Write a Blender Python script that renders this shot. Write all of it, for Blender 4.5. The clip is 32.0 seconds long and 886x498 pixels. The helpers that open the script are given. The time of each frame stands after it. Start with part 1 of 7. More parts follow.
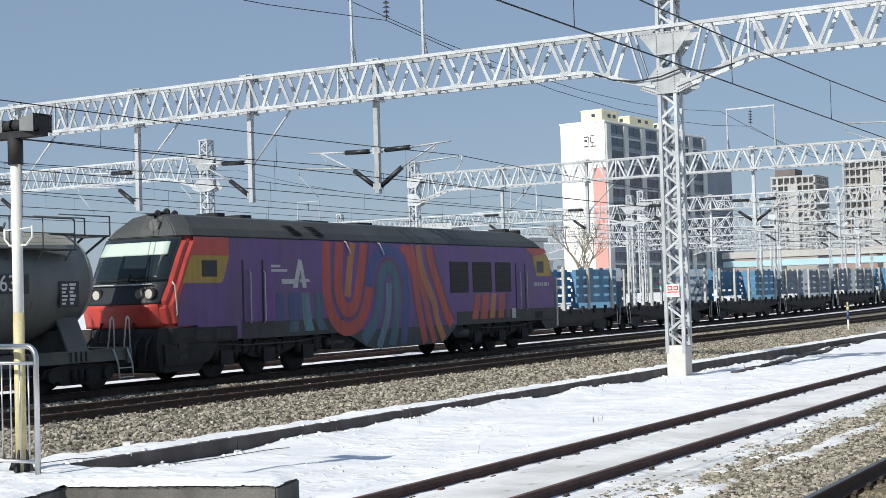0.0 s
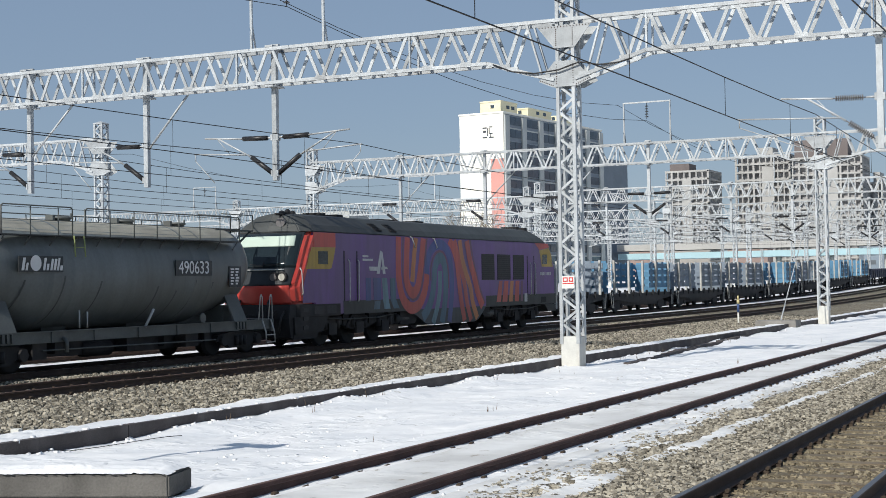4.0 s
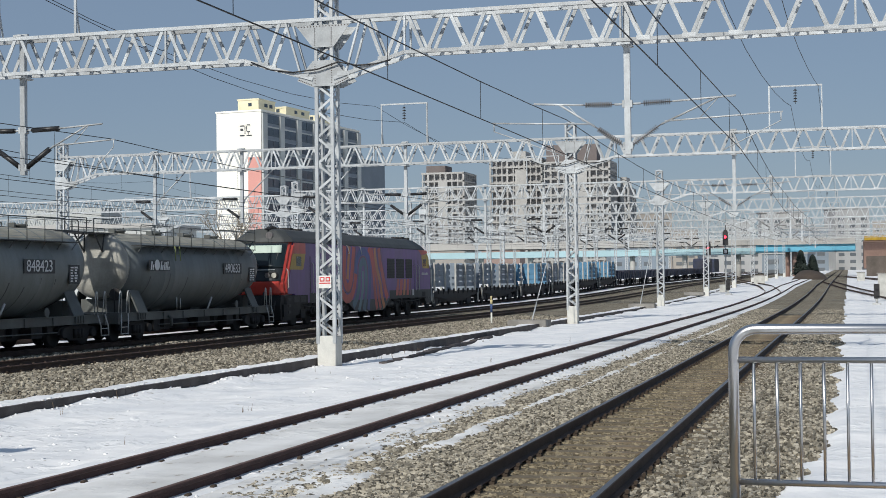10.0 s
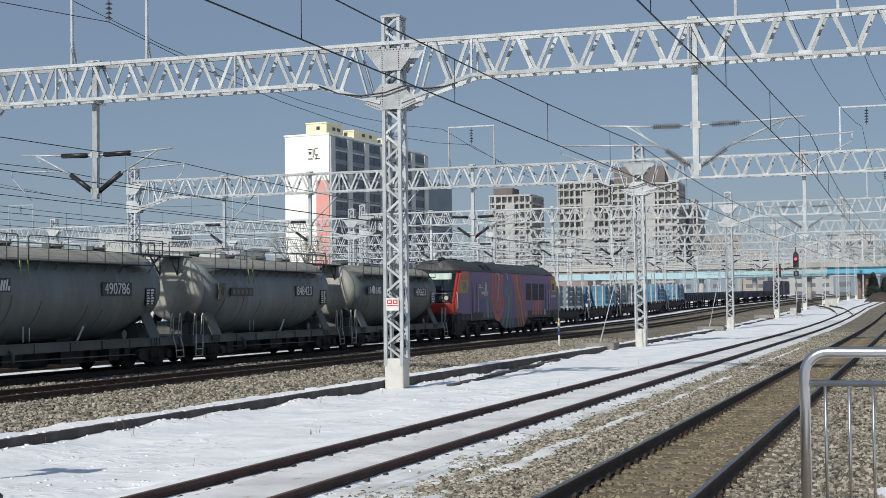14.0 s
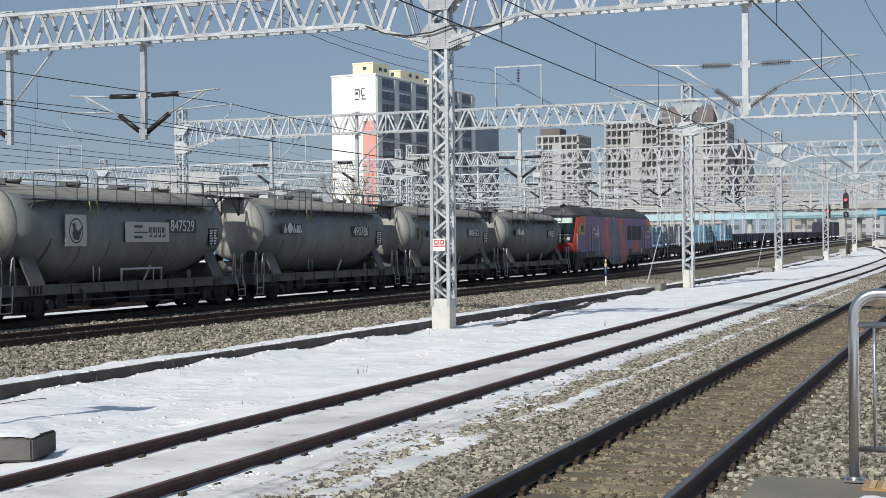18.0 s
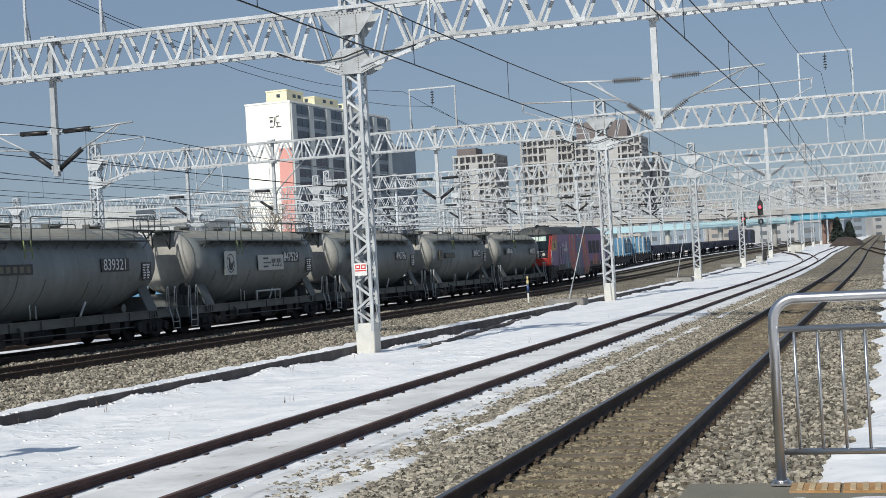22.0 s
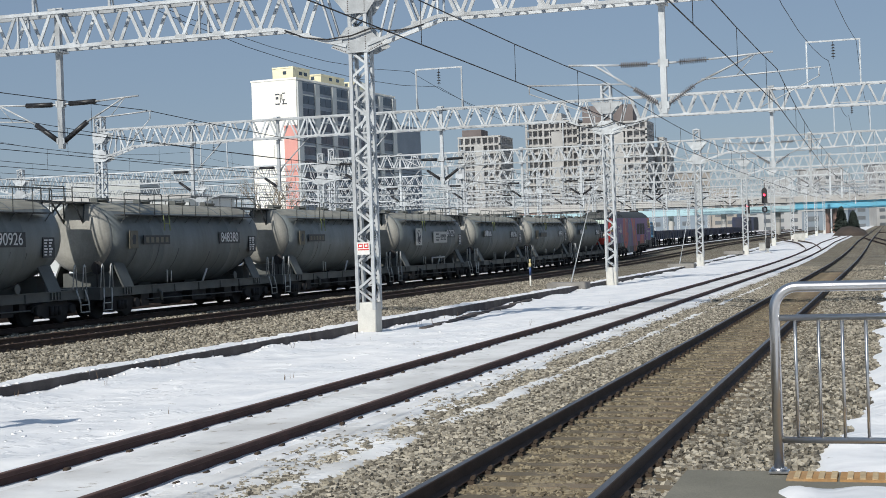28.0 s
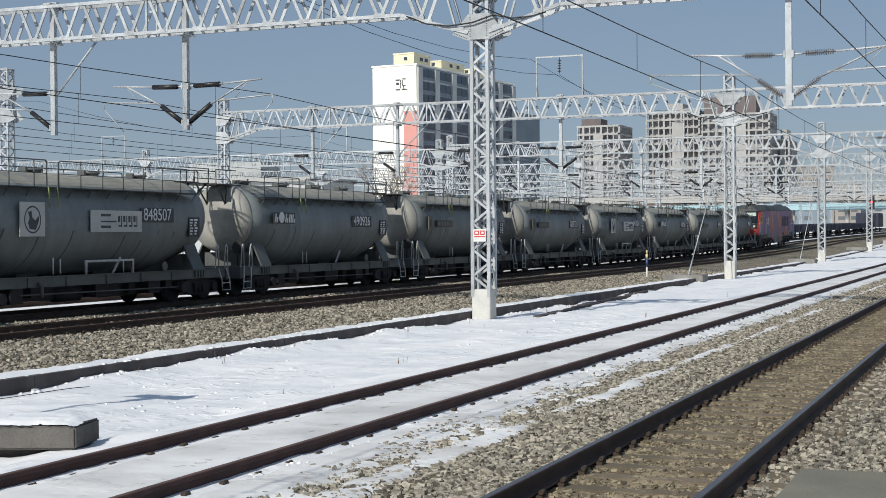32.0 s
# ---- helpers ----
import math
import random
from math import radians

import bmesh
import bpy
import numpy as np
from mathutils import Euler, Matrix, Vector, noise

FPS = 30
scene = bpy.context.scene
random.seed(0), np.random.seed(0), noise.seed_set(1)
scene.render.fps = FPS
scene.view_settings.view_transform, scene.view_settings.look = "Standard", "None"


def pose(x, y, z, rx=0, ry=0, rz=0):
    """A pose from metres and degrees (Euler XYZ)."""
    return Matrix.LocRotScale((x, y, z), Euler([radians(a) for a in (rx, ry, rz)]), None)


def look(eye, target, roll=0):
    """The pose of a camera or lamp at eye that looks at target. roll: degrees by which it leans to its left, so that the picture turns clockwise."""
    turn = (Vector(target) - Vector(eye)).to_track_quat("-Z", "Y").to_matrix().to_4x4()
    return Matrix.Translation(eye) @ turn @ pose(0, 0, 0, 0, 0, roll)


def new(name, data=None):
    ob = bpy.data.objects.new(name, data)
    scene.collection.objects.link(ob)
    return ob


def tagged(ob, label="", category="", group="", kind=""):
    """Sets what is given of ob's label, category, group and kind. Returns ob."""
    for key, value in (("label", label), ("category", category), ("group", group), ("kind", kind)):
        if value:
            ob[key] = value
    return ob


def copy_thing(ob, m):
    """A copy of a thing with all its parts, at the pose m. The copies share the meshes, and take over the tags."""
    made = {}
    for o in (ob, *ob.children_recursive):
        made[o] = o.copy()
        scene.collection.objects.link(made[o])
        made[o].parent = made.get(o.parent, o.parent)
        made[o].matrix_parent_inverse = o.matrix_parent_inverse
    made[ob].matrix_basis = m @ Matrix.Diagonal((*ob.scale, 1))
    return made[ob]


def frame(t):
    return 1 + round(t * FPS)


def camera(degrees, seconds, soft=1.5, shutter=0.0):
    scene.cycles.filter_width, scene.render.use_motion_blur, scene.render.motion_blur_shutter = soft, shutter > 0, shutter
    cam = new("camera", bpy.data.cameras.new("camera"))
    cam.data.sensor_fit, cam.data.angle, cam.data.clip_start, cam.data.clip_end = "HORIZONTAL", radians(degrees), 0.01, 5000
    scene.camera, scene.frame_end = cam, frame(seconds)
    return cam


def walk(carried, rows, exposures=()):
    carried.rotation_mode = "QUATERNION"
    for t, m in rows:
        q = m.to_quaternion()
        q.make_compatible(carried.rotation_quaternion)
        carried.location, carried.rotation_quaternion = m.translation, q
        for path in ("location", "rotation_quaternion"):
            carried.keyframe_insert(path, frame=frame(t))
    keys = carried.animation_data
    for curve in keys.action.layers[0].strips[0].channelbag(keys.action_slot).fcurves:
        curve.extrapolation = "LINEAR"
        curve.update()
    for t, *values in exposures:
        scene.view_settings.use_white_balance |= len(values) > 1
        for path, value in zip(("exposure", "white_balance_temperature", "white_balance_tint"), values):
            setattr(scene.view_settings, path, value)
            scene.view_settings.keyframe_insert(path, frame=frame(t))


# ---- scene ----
cam = camera(34.18, 32.0, soft=0.75)
walk(cam, [
    (0, pose(0, 0, 1.97, 91.911, 1.673, -60.521)), (0.5, pose(0, 0, 1.97, 92.035, 1.517, -61.568)), (1, pose(0, 0, 1.97, 91.805, 1.352, -63.155)),
    (1.5, pose(0, 0, 1.97, 91.546, 1.183, -63.887)), (2, pose(0, 0, 1.97, 91.389, 1.085, -64.006)), (2.5, pose(0, 0, 1.97, 91.400, 1.009, -64.000)),
    (4.5, pose(0, 0, 1.97, 91.292, 0.911, -65.381)), (5, pose(0, 0, 1.97, 91.046, 0.885, -66.604)), (5.5, pose(0, 0, 1.97, 90.898, 0.698, -67.787)),
    (6, pose(0, 0, 1.97, 90.923, 0.595, -68.968)), (6.5, pose(0, 0, 1.97, 90.974, 0.472, -70.265)), (7, pose(0, 0, 1.97, 91.118, 0.615, -71.651)),
    (7.5, pose(0, 0, 1.97, 91.279, 1.177, -73.037)), (8, pose(0, 0, 1.97, 91.414, 1.417, -75.042)), (8.5, pose(0, 0, 1.97, 91.514, 1.432, -76.355)),
    (9, pose(0, 0, 1.97, 91.495, 1.353, -76.248)), (9.5, pose(0, 0, 1.97, 91.364, 1.041, -74.693)), (10, pose(0, 0, 1.97, 91.239, 0.657, -74.269)),
    (10.5, pose(0, 0, 1.97, 91.429, 0.915, -74.273)), (11, pose(0, 0, 1.97, 91.674, 0.913, -74.181)), (11.5, pose(0, 0, 1.97, 91.957, 0.664, -73.805)),
    (12, pose(0, 0, 1.97, 92.178, 0.759, -73.358)), (12.5, pose(0, 0, 1.97, 92.361, 0.590, -72.751)), (13, pose(0, 0, 1.97, 92.450, 0.660, -72.274)),
    (13.5, pose(0, 0, 1.97, 92.408, 0.596, -71.932)), (14, pose(0, 0, 1.97, 92.163, 0.653, -71.596)), (14.5, pose(0, 0, 1.97, 91.736, 0.605, -71.347)),
    (15, pose(0, 0, 1.97, 91.376, 0.504, -71.004)), (15.5, pose(0, 0, 1.97, 90.923, 0.062, -70.707)), (17.5, pose(0, 0, 1.97, 89.872, 0.212, -69.873)),
    (18, pose(0, 0, 1.97, 89.820, 0.560, -69.743)), (18.5, pose(0, 0, 1.97, 89.772, 0.606, -69.783)), (19, pose(0, 0, 1.97, 89.672, 0.899, -69.984)),
    (19.5, pose(0, 0, 1.97, 89.646, 1.513, -71.177)), (20, pose(0, 0, 1.97, 90.608, 1.997, -72.749)), (20.5, pose(0, 0, 1.97, 90.944, 2.246, -71.929)),
    (21, pose(0, 0, 1.97, 90.963, 2.677, -72.079)), (21.5, pose(0, 0, 1.97, 90.859, 3.030, -72.527)), (22, pose(0, 0, 1.97, 90.619, 3.118, -72.863)),
    (22.5, pose(0, 0, 1.97, 90.231, 2.647, -72.577)), (23, pose(0, 0, 1.97, 89.713, 2.370, -72.260)), (23.5, pose(0, 0, 1.97, 89.319, 2.264, -71.974)),
    (24, pose(0, 0, 1.97, 89.037, 2.240, -71.776)), (24.5, pose(0, 0, 1.97, 88.926, 1.994, -71.700)), (26.5, pose(0, 0, 1.97, 89.343, 2.253, -71.969)),
    (27, pose(0, 0, 1.97, 89.658, 2.075, -72.042)), (27.5, pose(0, 0, 1.97, 89.783, 2.021, -72.330)), (28, pose(0, 0, 1.97, 89.860, 1.855, -72.752)),
    (28.5, pose(0, 0, 1.97, 90.004, 1.229, -73.042)), (29, pose(0, 0, 1.97, 90.109, 1.095, -73.184)), (29.5, pose(0, 0, 1.97, 90.239, 1.003, -72.773)),
    (30, pose(0, 0, 1.97, 90.303, 1.071, -69.590)), (30.5, pose(0, 0, 1.97, 90.153, 0.924, -68.819)), (31, pose(0, 0, 1.97, 90.063, 0.576, -67.866)),
    (31.5, pose(0, 0, 1.97, 89.773, 0.501, -67.368)), (32, pose(0, 0, 1.97, 89.453, 0.448, -68.132)),
], [(0.0, 0.16), (2.0, 0.03), (5.0, -0.01), (7.0, -0.08), (9.0, -0.23), (13.0, -0.22), (16.0, -0.18), (20.0, -0.08), (22.0, -0.13), (24.0, -0.14), (28.0, -0.11), (32.0, -0.15)])

# ---- world, sun ----
world = bpy.data.worlds.new("world")
scene.world = world
world.use_nodes = True
wn = world.node_tree
sky = wn.nodes.new("ShaderNodeTexSky")
sky.sky_type, sky.sun_disc = "NISHITA", False
SUN_DIR = Vector((-0.775, 0.14, 0.612)).normalized()
sky.sun_elevation = math.asin(SUN_DIR.z)
sky.sun_rotation = math.atan2(SUN_DIR.x, SUN_DIR.y)
sky.air_density, sky.dust_density, sky.ozone_density = 1.0, 0.3, 2.0
haze = wn.nodes.new("ShaderNodeMix")  # thin winter haze evens out the sky
haze.data_type = "RGBA"
haze.inputs[0].default_value = 0.70
haze.inputs[7].default_value = (2.75, 3.75, 5.35, 1)
wn.links.new(sky.outputs[0], haze.inputs[6])
wn.nodes["Background"].inputs["Strength"].default_value = 0.085
wn.links.new(haze.outputs[2], wn.nodes["Background"].inputs[0])
sun = new("sun", bpy.data.lights.new("sun", "SUN"))
sun.data.energy, sun.data.angle, sun.data.color = 4.4, radians(0.55), (0.985, 0.945, 0.865)
sun.matrix_world = look((0, 0, 60), Vector((0, 0, 60)) - SUN_DIR)

# ---- materials ----
def mat(name, color, rough=0.6, metal=0.0, var=0.25, scale=6.0, fine=60.0, bump=0.15, dirt=None, dirt_amt=0.35, spec=0.5, obj=False, streak=0.0):
    """A painted, mineral or metal surface: base colour varied at two scales, with a stain layer and fine relief."""
    m = bpy.data.materials.new(name)
    m.use_nodes = True
    nt = m.node_tree
    p = nt.nodes["Principled BSDF"]
    p.inputs["Roughness"].default_value, p.inputs["Metallic"].default_value = rough, metal
    p.inputs["Specular IOR Level"].default_value = spec
    tc = nt.nodes.new("ShaderNodeTexCoord")
    n1, n2 = nt.nodes.new("ShaderNodeTexNoise"), nt.nodes.new("ShaderNodeTexNoise")
    n1.inputs["Scale"].default_value, n1.inputs["Detail"].default_value = scale, 6
    n2.inputs["Scale"].default_value, n2.inputs["Detail"].default_value = fine, 3
    for n in (n1, n2):
        nt.links.new(tc.outputs["Object"], n.inputs["Vector"])
    r = nt.nodes.new("ShaderNodeValToRGB")
    c = Vector(color)
    r.color_ramp.elements[0].position, r.color_ramp.elements[1].position = 0.3, 0.72
    r.color_ramp.elements[0].color = (*(c * (1 - var)), 1)
    r.color_ramp.elements[1].color = (*[min(1, v) for v in c * (1 + var * 0.6)], 1)
    nt.links.new(n1.outputs[0], r.inputs[0])
    mix = nt.nodes.new("ShaderNodeMix")
    mix.data_type, mix.blend_type = "RGBA", "MULTIPLY"
    mix.inputs[0].default_value = 0.5
    r2 = nt.nodes.new("ShaderNodeValToRGB")
    r2.color_ramp.elements[0].position, r2.color_ramp.elements[1].position = 0.35, 0.65
    r2.color_ramp.elements[0].color, r2.color_ramp.elements[1].color = (1 - var, 1 - var, 1 - var, 1), (1, 1, 1, 1)
    nt.links.new(n2.outputs[0], r2.inputs[0])
    nt.links.new(r.outputs[0], mix.inputs[6])
    nt.links.new(r2.outputs[0], mix.inputs[7])
    out = mix.outputs[2]
    if dirt:
        n3 = nt.nodes.new("ShaderNodeTexNoise")
        n3.inputs["Scale"].default_value, n3.inputs["Detail"].default_value = scale * 0.45, 8
        mp = nt.nodes.new("ShaderNodeMapping")
        mp.inputs["Scale"].default_value = (1, 1, 0.25)
        nt.links.new(tc.outputs["Object"], mp.inputs[0])
        nt.links.new(mp.outputs[0], n3.inputs["Vector"])
        r3 = nt.nodes.new("ShaderNodeValToRGB")
        r3.color_ramp.elements[0].position, r3.color_ramp.elements[1].position = 0.48, 0.68
        r3.color_ramp.elements[0].color, r3.color_ramp.elements[1].color = (0, 0, 0, 1), (dirt_amt, dirt_amt, dirt_amt, 1)
        nt.links.new(n3.outputs[0], r3.inputs[0])
        mx = nt.nodes.new("ShaderNodeMix")
        mx.data_type = "RGBA"
        nt.links.new(r3.outputs[0], mx.inputs[0])
        nt.links.new(out, mx.inputs[6])
        mx.inputs[7].default_value = (*dirt, 1)
        out = mx.outputs[2]
    if streak:
        # narrow runs of rain-washed grime down the side
        n4 = nt.nodes.new("ShaderNodeTexNoise")
        n4.inputs["Scale"].default_value, n4.inputs["Detail"].default_value, n4.inputs["Roughness"].default_value = 1.0, 7, 0.6
        mp4 = nt.nodes.new("ShaderNodeMapping")
        mp4.inputs["Scale"].default_value = (4.5, 1.2, 0.55)
        nt.links.new(tc.outputs["Object"], mp4.inputs[0])
        nt.links.new(mp4.outputs[0], n4.inputs["Vector"])
        r4 = nt.nodes.new("ShaderNodeValToRGB")
        r4.color_ramp.elements[0].position, r4.color_ramp.elements[1].position = 0.44, 0.70
        r4.color_ramp.elements[0].color, r4.color_ramp.elements[1].color = (1, 1, 1, 1), (1 - streak, 1 - streak, 1 - streak * 1.04, 1)
        nt.links.new(n4.outputs[0], r4.inputs[0])
        ms = nt.nodes.new("ShaderNodeMix")
        ms.data_type, ms.blend_type = "RGBA", "MULTIPLY"
        ms.inputs[0].default_value = 1.0
        nt.links.new(out, ms.inputs[6])
        nt.links.new(r4.outputs[0], ms.inputs[7])
        out = ms.outputs[2]
    if obj:
        oi = nt.nodes.new("ShaderNodeObjectInfo")
        mr = nt.nodes.new("ShaderNodeMapRange")
        mr.inputs[3].default_value, mr.inputs[4].default_value = 0.8, 1.15
        nt.links.new(oi.outputs["Random"], mr.inputs[0])
        mo = nt.nodes.new("ShaderNodeMix")
        mo.data_type, mo.blend_type = "RGBA", "MULTIPLY"
        mo.inputs[0].default_value = 1.0
        nt.links.new(out, mo.inputs[6])
        nt.links.new(mr.outputs[0], mo.inputs[7])
        out = mo.outputs[2]
    nt.links.new(out, p.inputs["Base Color"])
    if bump:
        b = nt.nodes.new("ShaderNodeBump")
        b.inputs["Strength"].default_value, b.inputs["Distance"].default_value = bump, 0.02
        nt.links.new(n2.outputs[0], b.inputs["Height"])
        nt.links.new(b.outputs[0], p.inputs["Normal"])
    return m


def glow(name, color, strength):
    m = mat(name, color, 0.3, var=0.0, bump=0)
    p = m.node_tree.nodes["Principled BSDF"]
    p.inputs["Emission Color"].default_value, p.inputs["Emission Strength"].default_value = (*color, 1), strength
    return m


GALV = mat("galvanised_steel", (0.50, 0.53, 0.55), 0.5, 0.18, 0.22, 2.2, 30, 0.05, (0.30, 0.28, 0.26), 0.32, obj=True)
GALV_FAR = mat("weathered_galvanised_steel", (0.50, 0.52, 0.53), 0.6, 0.1, 0.2, 0.7, 12, 0.0)
CONCRETE = mat("old_concrete", (0.30, 0.29, 0.27), 0.9, 0, 0.35, 1.5, 40, 0.4, (0.12, 0.11, 0.10), 0.5)
CONC_WHITE = mat("whitewashed_concrete", (0.66, 0.66, 0.62), 0.85, 0, 0.15, 2.5, 40, 0.25, (0.36, 0.32, 0.26), 0.5)
SLEEPER = mat("ballast_dusted_concrete", (0.205, 0.168, 0.115), 0.95, 0, 0.35, 2.0, 50, 0.5, (0.14, 0.10, 0.07), 0.5, obj=True)
RAILSIDE = mat("rusty_rail_steel", (0.085, 0.055, 0.042), 0.75, 0.3, 0.35, 3, 60, 0.2, (0.05, 0.035, 0.03), 0.5)
RAILTOP = mat("polished_rail_head", (0.20, 0.19, 0.19), 0.38, 0.9, 0.15, 2, 60, 0.03)
RAILRUST = mat("red_rusted_rail_steel", (0.078, 0.040, 0.036), 0.8, 0.2, 0.35, 3, 60, 0.2, (0.07, 0.035, 0.03), 0.5)
# damp kerb stones; also painted shade in the gap under the far platform
DARKCONC = mat("damp_and_shadow_concrete", (0.075, 0.063, 0.062), 0.85, 0, 0.4, 1.5, 40, 0.4, (0.20, 0.19, 0.18), 0.4)
RAILTOP_RUST = mat("rusted_rail_head", (0.16, 0.09, 0.065), 0.6, 0.4, 0.3, 2, 60, 0.1)
CLIP = mat("rusty_fastener", (0.070, 0.050, 0.036), 0.85, 0.2, 0.3, 10, 80, 0.2)
BLACK = mat("dark_undergear", (0.022, 0.022, 0.024), 0.75, 0.1, 0.4, 2.5, 40, 0.15, (0.06, 0.05, 0.045), 0.35)
RUBBER = mat("black_insulator", (0.018, 0.018, 0.02), 0.45, 0, 0.2, 6, 60, 0.0)
GREYINS = mat("grey_glazed_insulator", (0.16, 0.15, 0.15), 0.3, 0, 0.2, 6, 60, 0.0)
WIRE = mat("catenary_wire", (0.035, 0.033, 0.033), 0.6, 0.5, 0.1, 3, 60, 0.0)
STAINLESS = mat("brushed_stainless", (0.60, 0.60, 0.61), 0.3, 1.0, 0.08, 4, 90, 0.03)


def white_snow(name, dirty, lo=(0.72, 0.735, 0.755), hi=(0.845, 0.845, 0.845), relief=0.42):
    m = bpy.data.materials.new(name)
    m.use_nodes = True
    nt = m.node_tree
    p = nt.nodes["Principled BSDF"]
    p.inputs["Roughness"].default_value = 0.6
    p.inputs["Specular IOR Level"].default_value = 0.35
    tc = nt.nodes.new("ShaderNodeTexCoord")
    big, small, lump, clod, patch = [nt.nodes.new("ShaderNodeTexNoise") for _ in range(5)]
    for n, sc, det, rgh in ((big, 0.8, 6, 0.5), (small, 3.2, 9, 0.65), (lump, 1.7, 3, 0.4), (clod, 3.6, 3, 0.45), (patch, 0.45, 2, 0.5)):
        n.inputs["Scale"].default_value, n.inputs["Detail"].default_value, n.inputs["Roughness"].default_value = sc, det, rgh
        nt.links.new(tc.outputs["Object"], n.inputs["Vector"])
    lump.inputs["Distortion"].default_value = 0.2
    r = nt.nodes.new("ShaderNodeValToRGB")
    r.color_ramp.elements[0].position, r.color_ramp.elements[1].position = 0.35, 0.62
    r.color_ramp.elements[0].color, r.color_ramp.elements[1].color = (*lo, 1), (*hi, 1)
    nt.links.new(big.outputs[0], r.inputs[0])
    # specks of grit blown onto the snow
    r2 = nt.nodes.new("ShaderNodeValToRGB")
    r2.color_ramp.elements[0].position, r2.color_ramp.elements[1].position = 0.285 + dirty, 0.36 + dirty
    r2.color_ramp.elements[0].color, r2.color_ramp.elements[1].color = (1, 1, 1, 1), (0, 0, 0, 1)
    nt.links.new(small.outputs[0], r2.inputs[0])
    mx = nt.nodes.new("ShaderNodeMix")
    mx.data_type = "RGBA"
    nt.links.new(r2.outputs[0], mx.inputs[0])
    nt.links.new(r.outputs[0], mx.inputs[6])
    mx.inputs[7].default_value = (0.33, 0.29, 0.24, 1)
    nt.links.new(mx.outputs[2], p.inputs["Base Color"])
    b = nt.nodes.new("ShaderNodeBump")
    b.inputs["Strength"].default_value, b.inputs["Distance"].default_value = relief, 0.16
    # trodden patches carry crisp clods, the rest soft swells
    rc, rp = nt.nodes.new("ShaderNodeValToRGB"), nt.nodes.new("ShaderNodeValToRGB")
    rc.color_ramp.elements[0].position, rc.color_ramp.elements[1].position = 0.50, 0.66
    rp.color_ramp.elements[0].position, rp.color_ramp.elements[1].position = 0.42, 0.60
    nt.links.new(clod.outputs[0], rc.inputs[0])
    nt.links.new(patch.outputs[0], rp.inputs[0])
    mul, add = nt.nodes.new("ShaderNodeMath"), nt.nodes.new("ShaderNodeMath")
    mul.operation, add.operation = "MULTIPLY", "MULTIPLY_ADD"
    nt.links.new(rc.outputs[0], mul.inputs[0])
    nt.links.new(rp.outputs[0], mul.inputs[1])
    add.inputs[1].default_value = 0.34
    nt.links.new(mul.outputs[0], add.inputs[0])
    nt.links.new(lump.outputs[0], add.inputs[2])
    nt.links.new(add.outputs[0], b.inputs["Height"])
    nt.links.new(b.outputs[0], p.inputs["Normal"])
    return m


SNOW = white_snow("snow", 0.0)
SNOW_DIRTY = white_snow("thin_gritty_snow", 0.02, (0.58, 0.575, 0.56), (0.78, 0.78, 0.77), 0.3)


def stones(name, dark, light, scale):
    """Crushed stone: every cell of a Voronoi pattern its own grey-brown, with deep relief; loose stones stand on it."""
    m = bpy.data.materials.new(name)
    m.use_nodes = True
    nt = m.node_tree
    p = nt.nodes["Principled BSDF"]
    p.inputs["Roughness"].default_value = 0.95
    p.inputs["Specular IOR Level"].default_value = 0.2
    tc = nt.nodes.new("ShaderNodeTexCoord")
    v = nt.nodes.new("ShaderNodeTexVoronoi")
    v.inputs["Scale"].default_value = scale
    v.distance = "CHEBYCHEV"
    nt.links.new(tc.outputs["Object"], v.inputs["Vector"])
    sep = nt.nodes.new("ShaderNodeSeparateColor")
    nt.links.new(v.outputs["Color"], sep.inputs[0])
    r = nt.nodes.new("ShaderNodeValToRGB")
    r.color_ramp.elements[0].color, r.color_ramp.elements[1].color = (*dark, 1), (*light, 1)
    nt.links.new(sep.outputs[0], r.inputs[0])
    n = nt.nodes.new("ShaderNodeTexNoise")
    n.inputs["Scale"].default_value, n.inputs["Detail"].default_value = 0.5, 5
    nt.links.new(tc.outputs["Object"], n.inputs["Vector"])
    r2 = nt.nodes.new("ShaderNodeValToRGB")
    r2.color_ramp.elements[0].position, r2.color_ramp.elements[1].position = 0.3, 0.7
    r2.color_ramp.elements[0].color, r2.color_ramp.elements[1].color = (0.72, 0.66, 0.58, 1), (1.05, 1.03, 1.0, 1)
    nt.links.new(n.outputs[0], r2.inputs[0])
    mx = nt.nodes.new("ShaderNodeMix")
    mx.data_type, mx.blend_type = "RGBA", "MULTIPLY"
    mx.inputs[0].default_value = 1
    nt.links.new(r.outputs[0], mx.inputs[6])
    nt.links.new(r2.outputs[0], mx.inputs[7])
    nt.links.new(mx.outputs[2], p.inputs["Base Color"])
    b = nt.nodes.new("ShaderNodeBump")
    b.inputs["Strength"].default_value, b.inputs["Distance"].default_value = 0.45, 0.03
    b.invert = True
    nt.links.new(v.outputs["Distance"], b.inputs["Height"])
    nt.links.new(b.outputs[0], p.inputs["Normal"])
    return m


BALLAST = stones("track_ballast", (0.085, 0.076, 0.06), (0.34, 0.32, 0.265), 26)


def pebble_mat(name, dark, light):
    m = mat(name, light, 0.95, 0, 0.2, 20, 60, 0.3)
    nt = m.node_tree
    g = nt.nodes.new("ShaderNodeNewGeometry")
    r = nt.nodes.new("ShaderNodeValToRGB")
    r.color_ramp.elements[0].color, r.color_ramp.elements[1].color = (*dark, 1), (*light, 1)
    nt.links.new(g.outputs["Random Per Island"], r.inputs[0])
    nt.links.new(r.outputs[0], nt.nodes["Principled BSDF"].inputs["Base Color"])
    return m


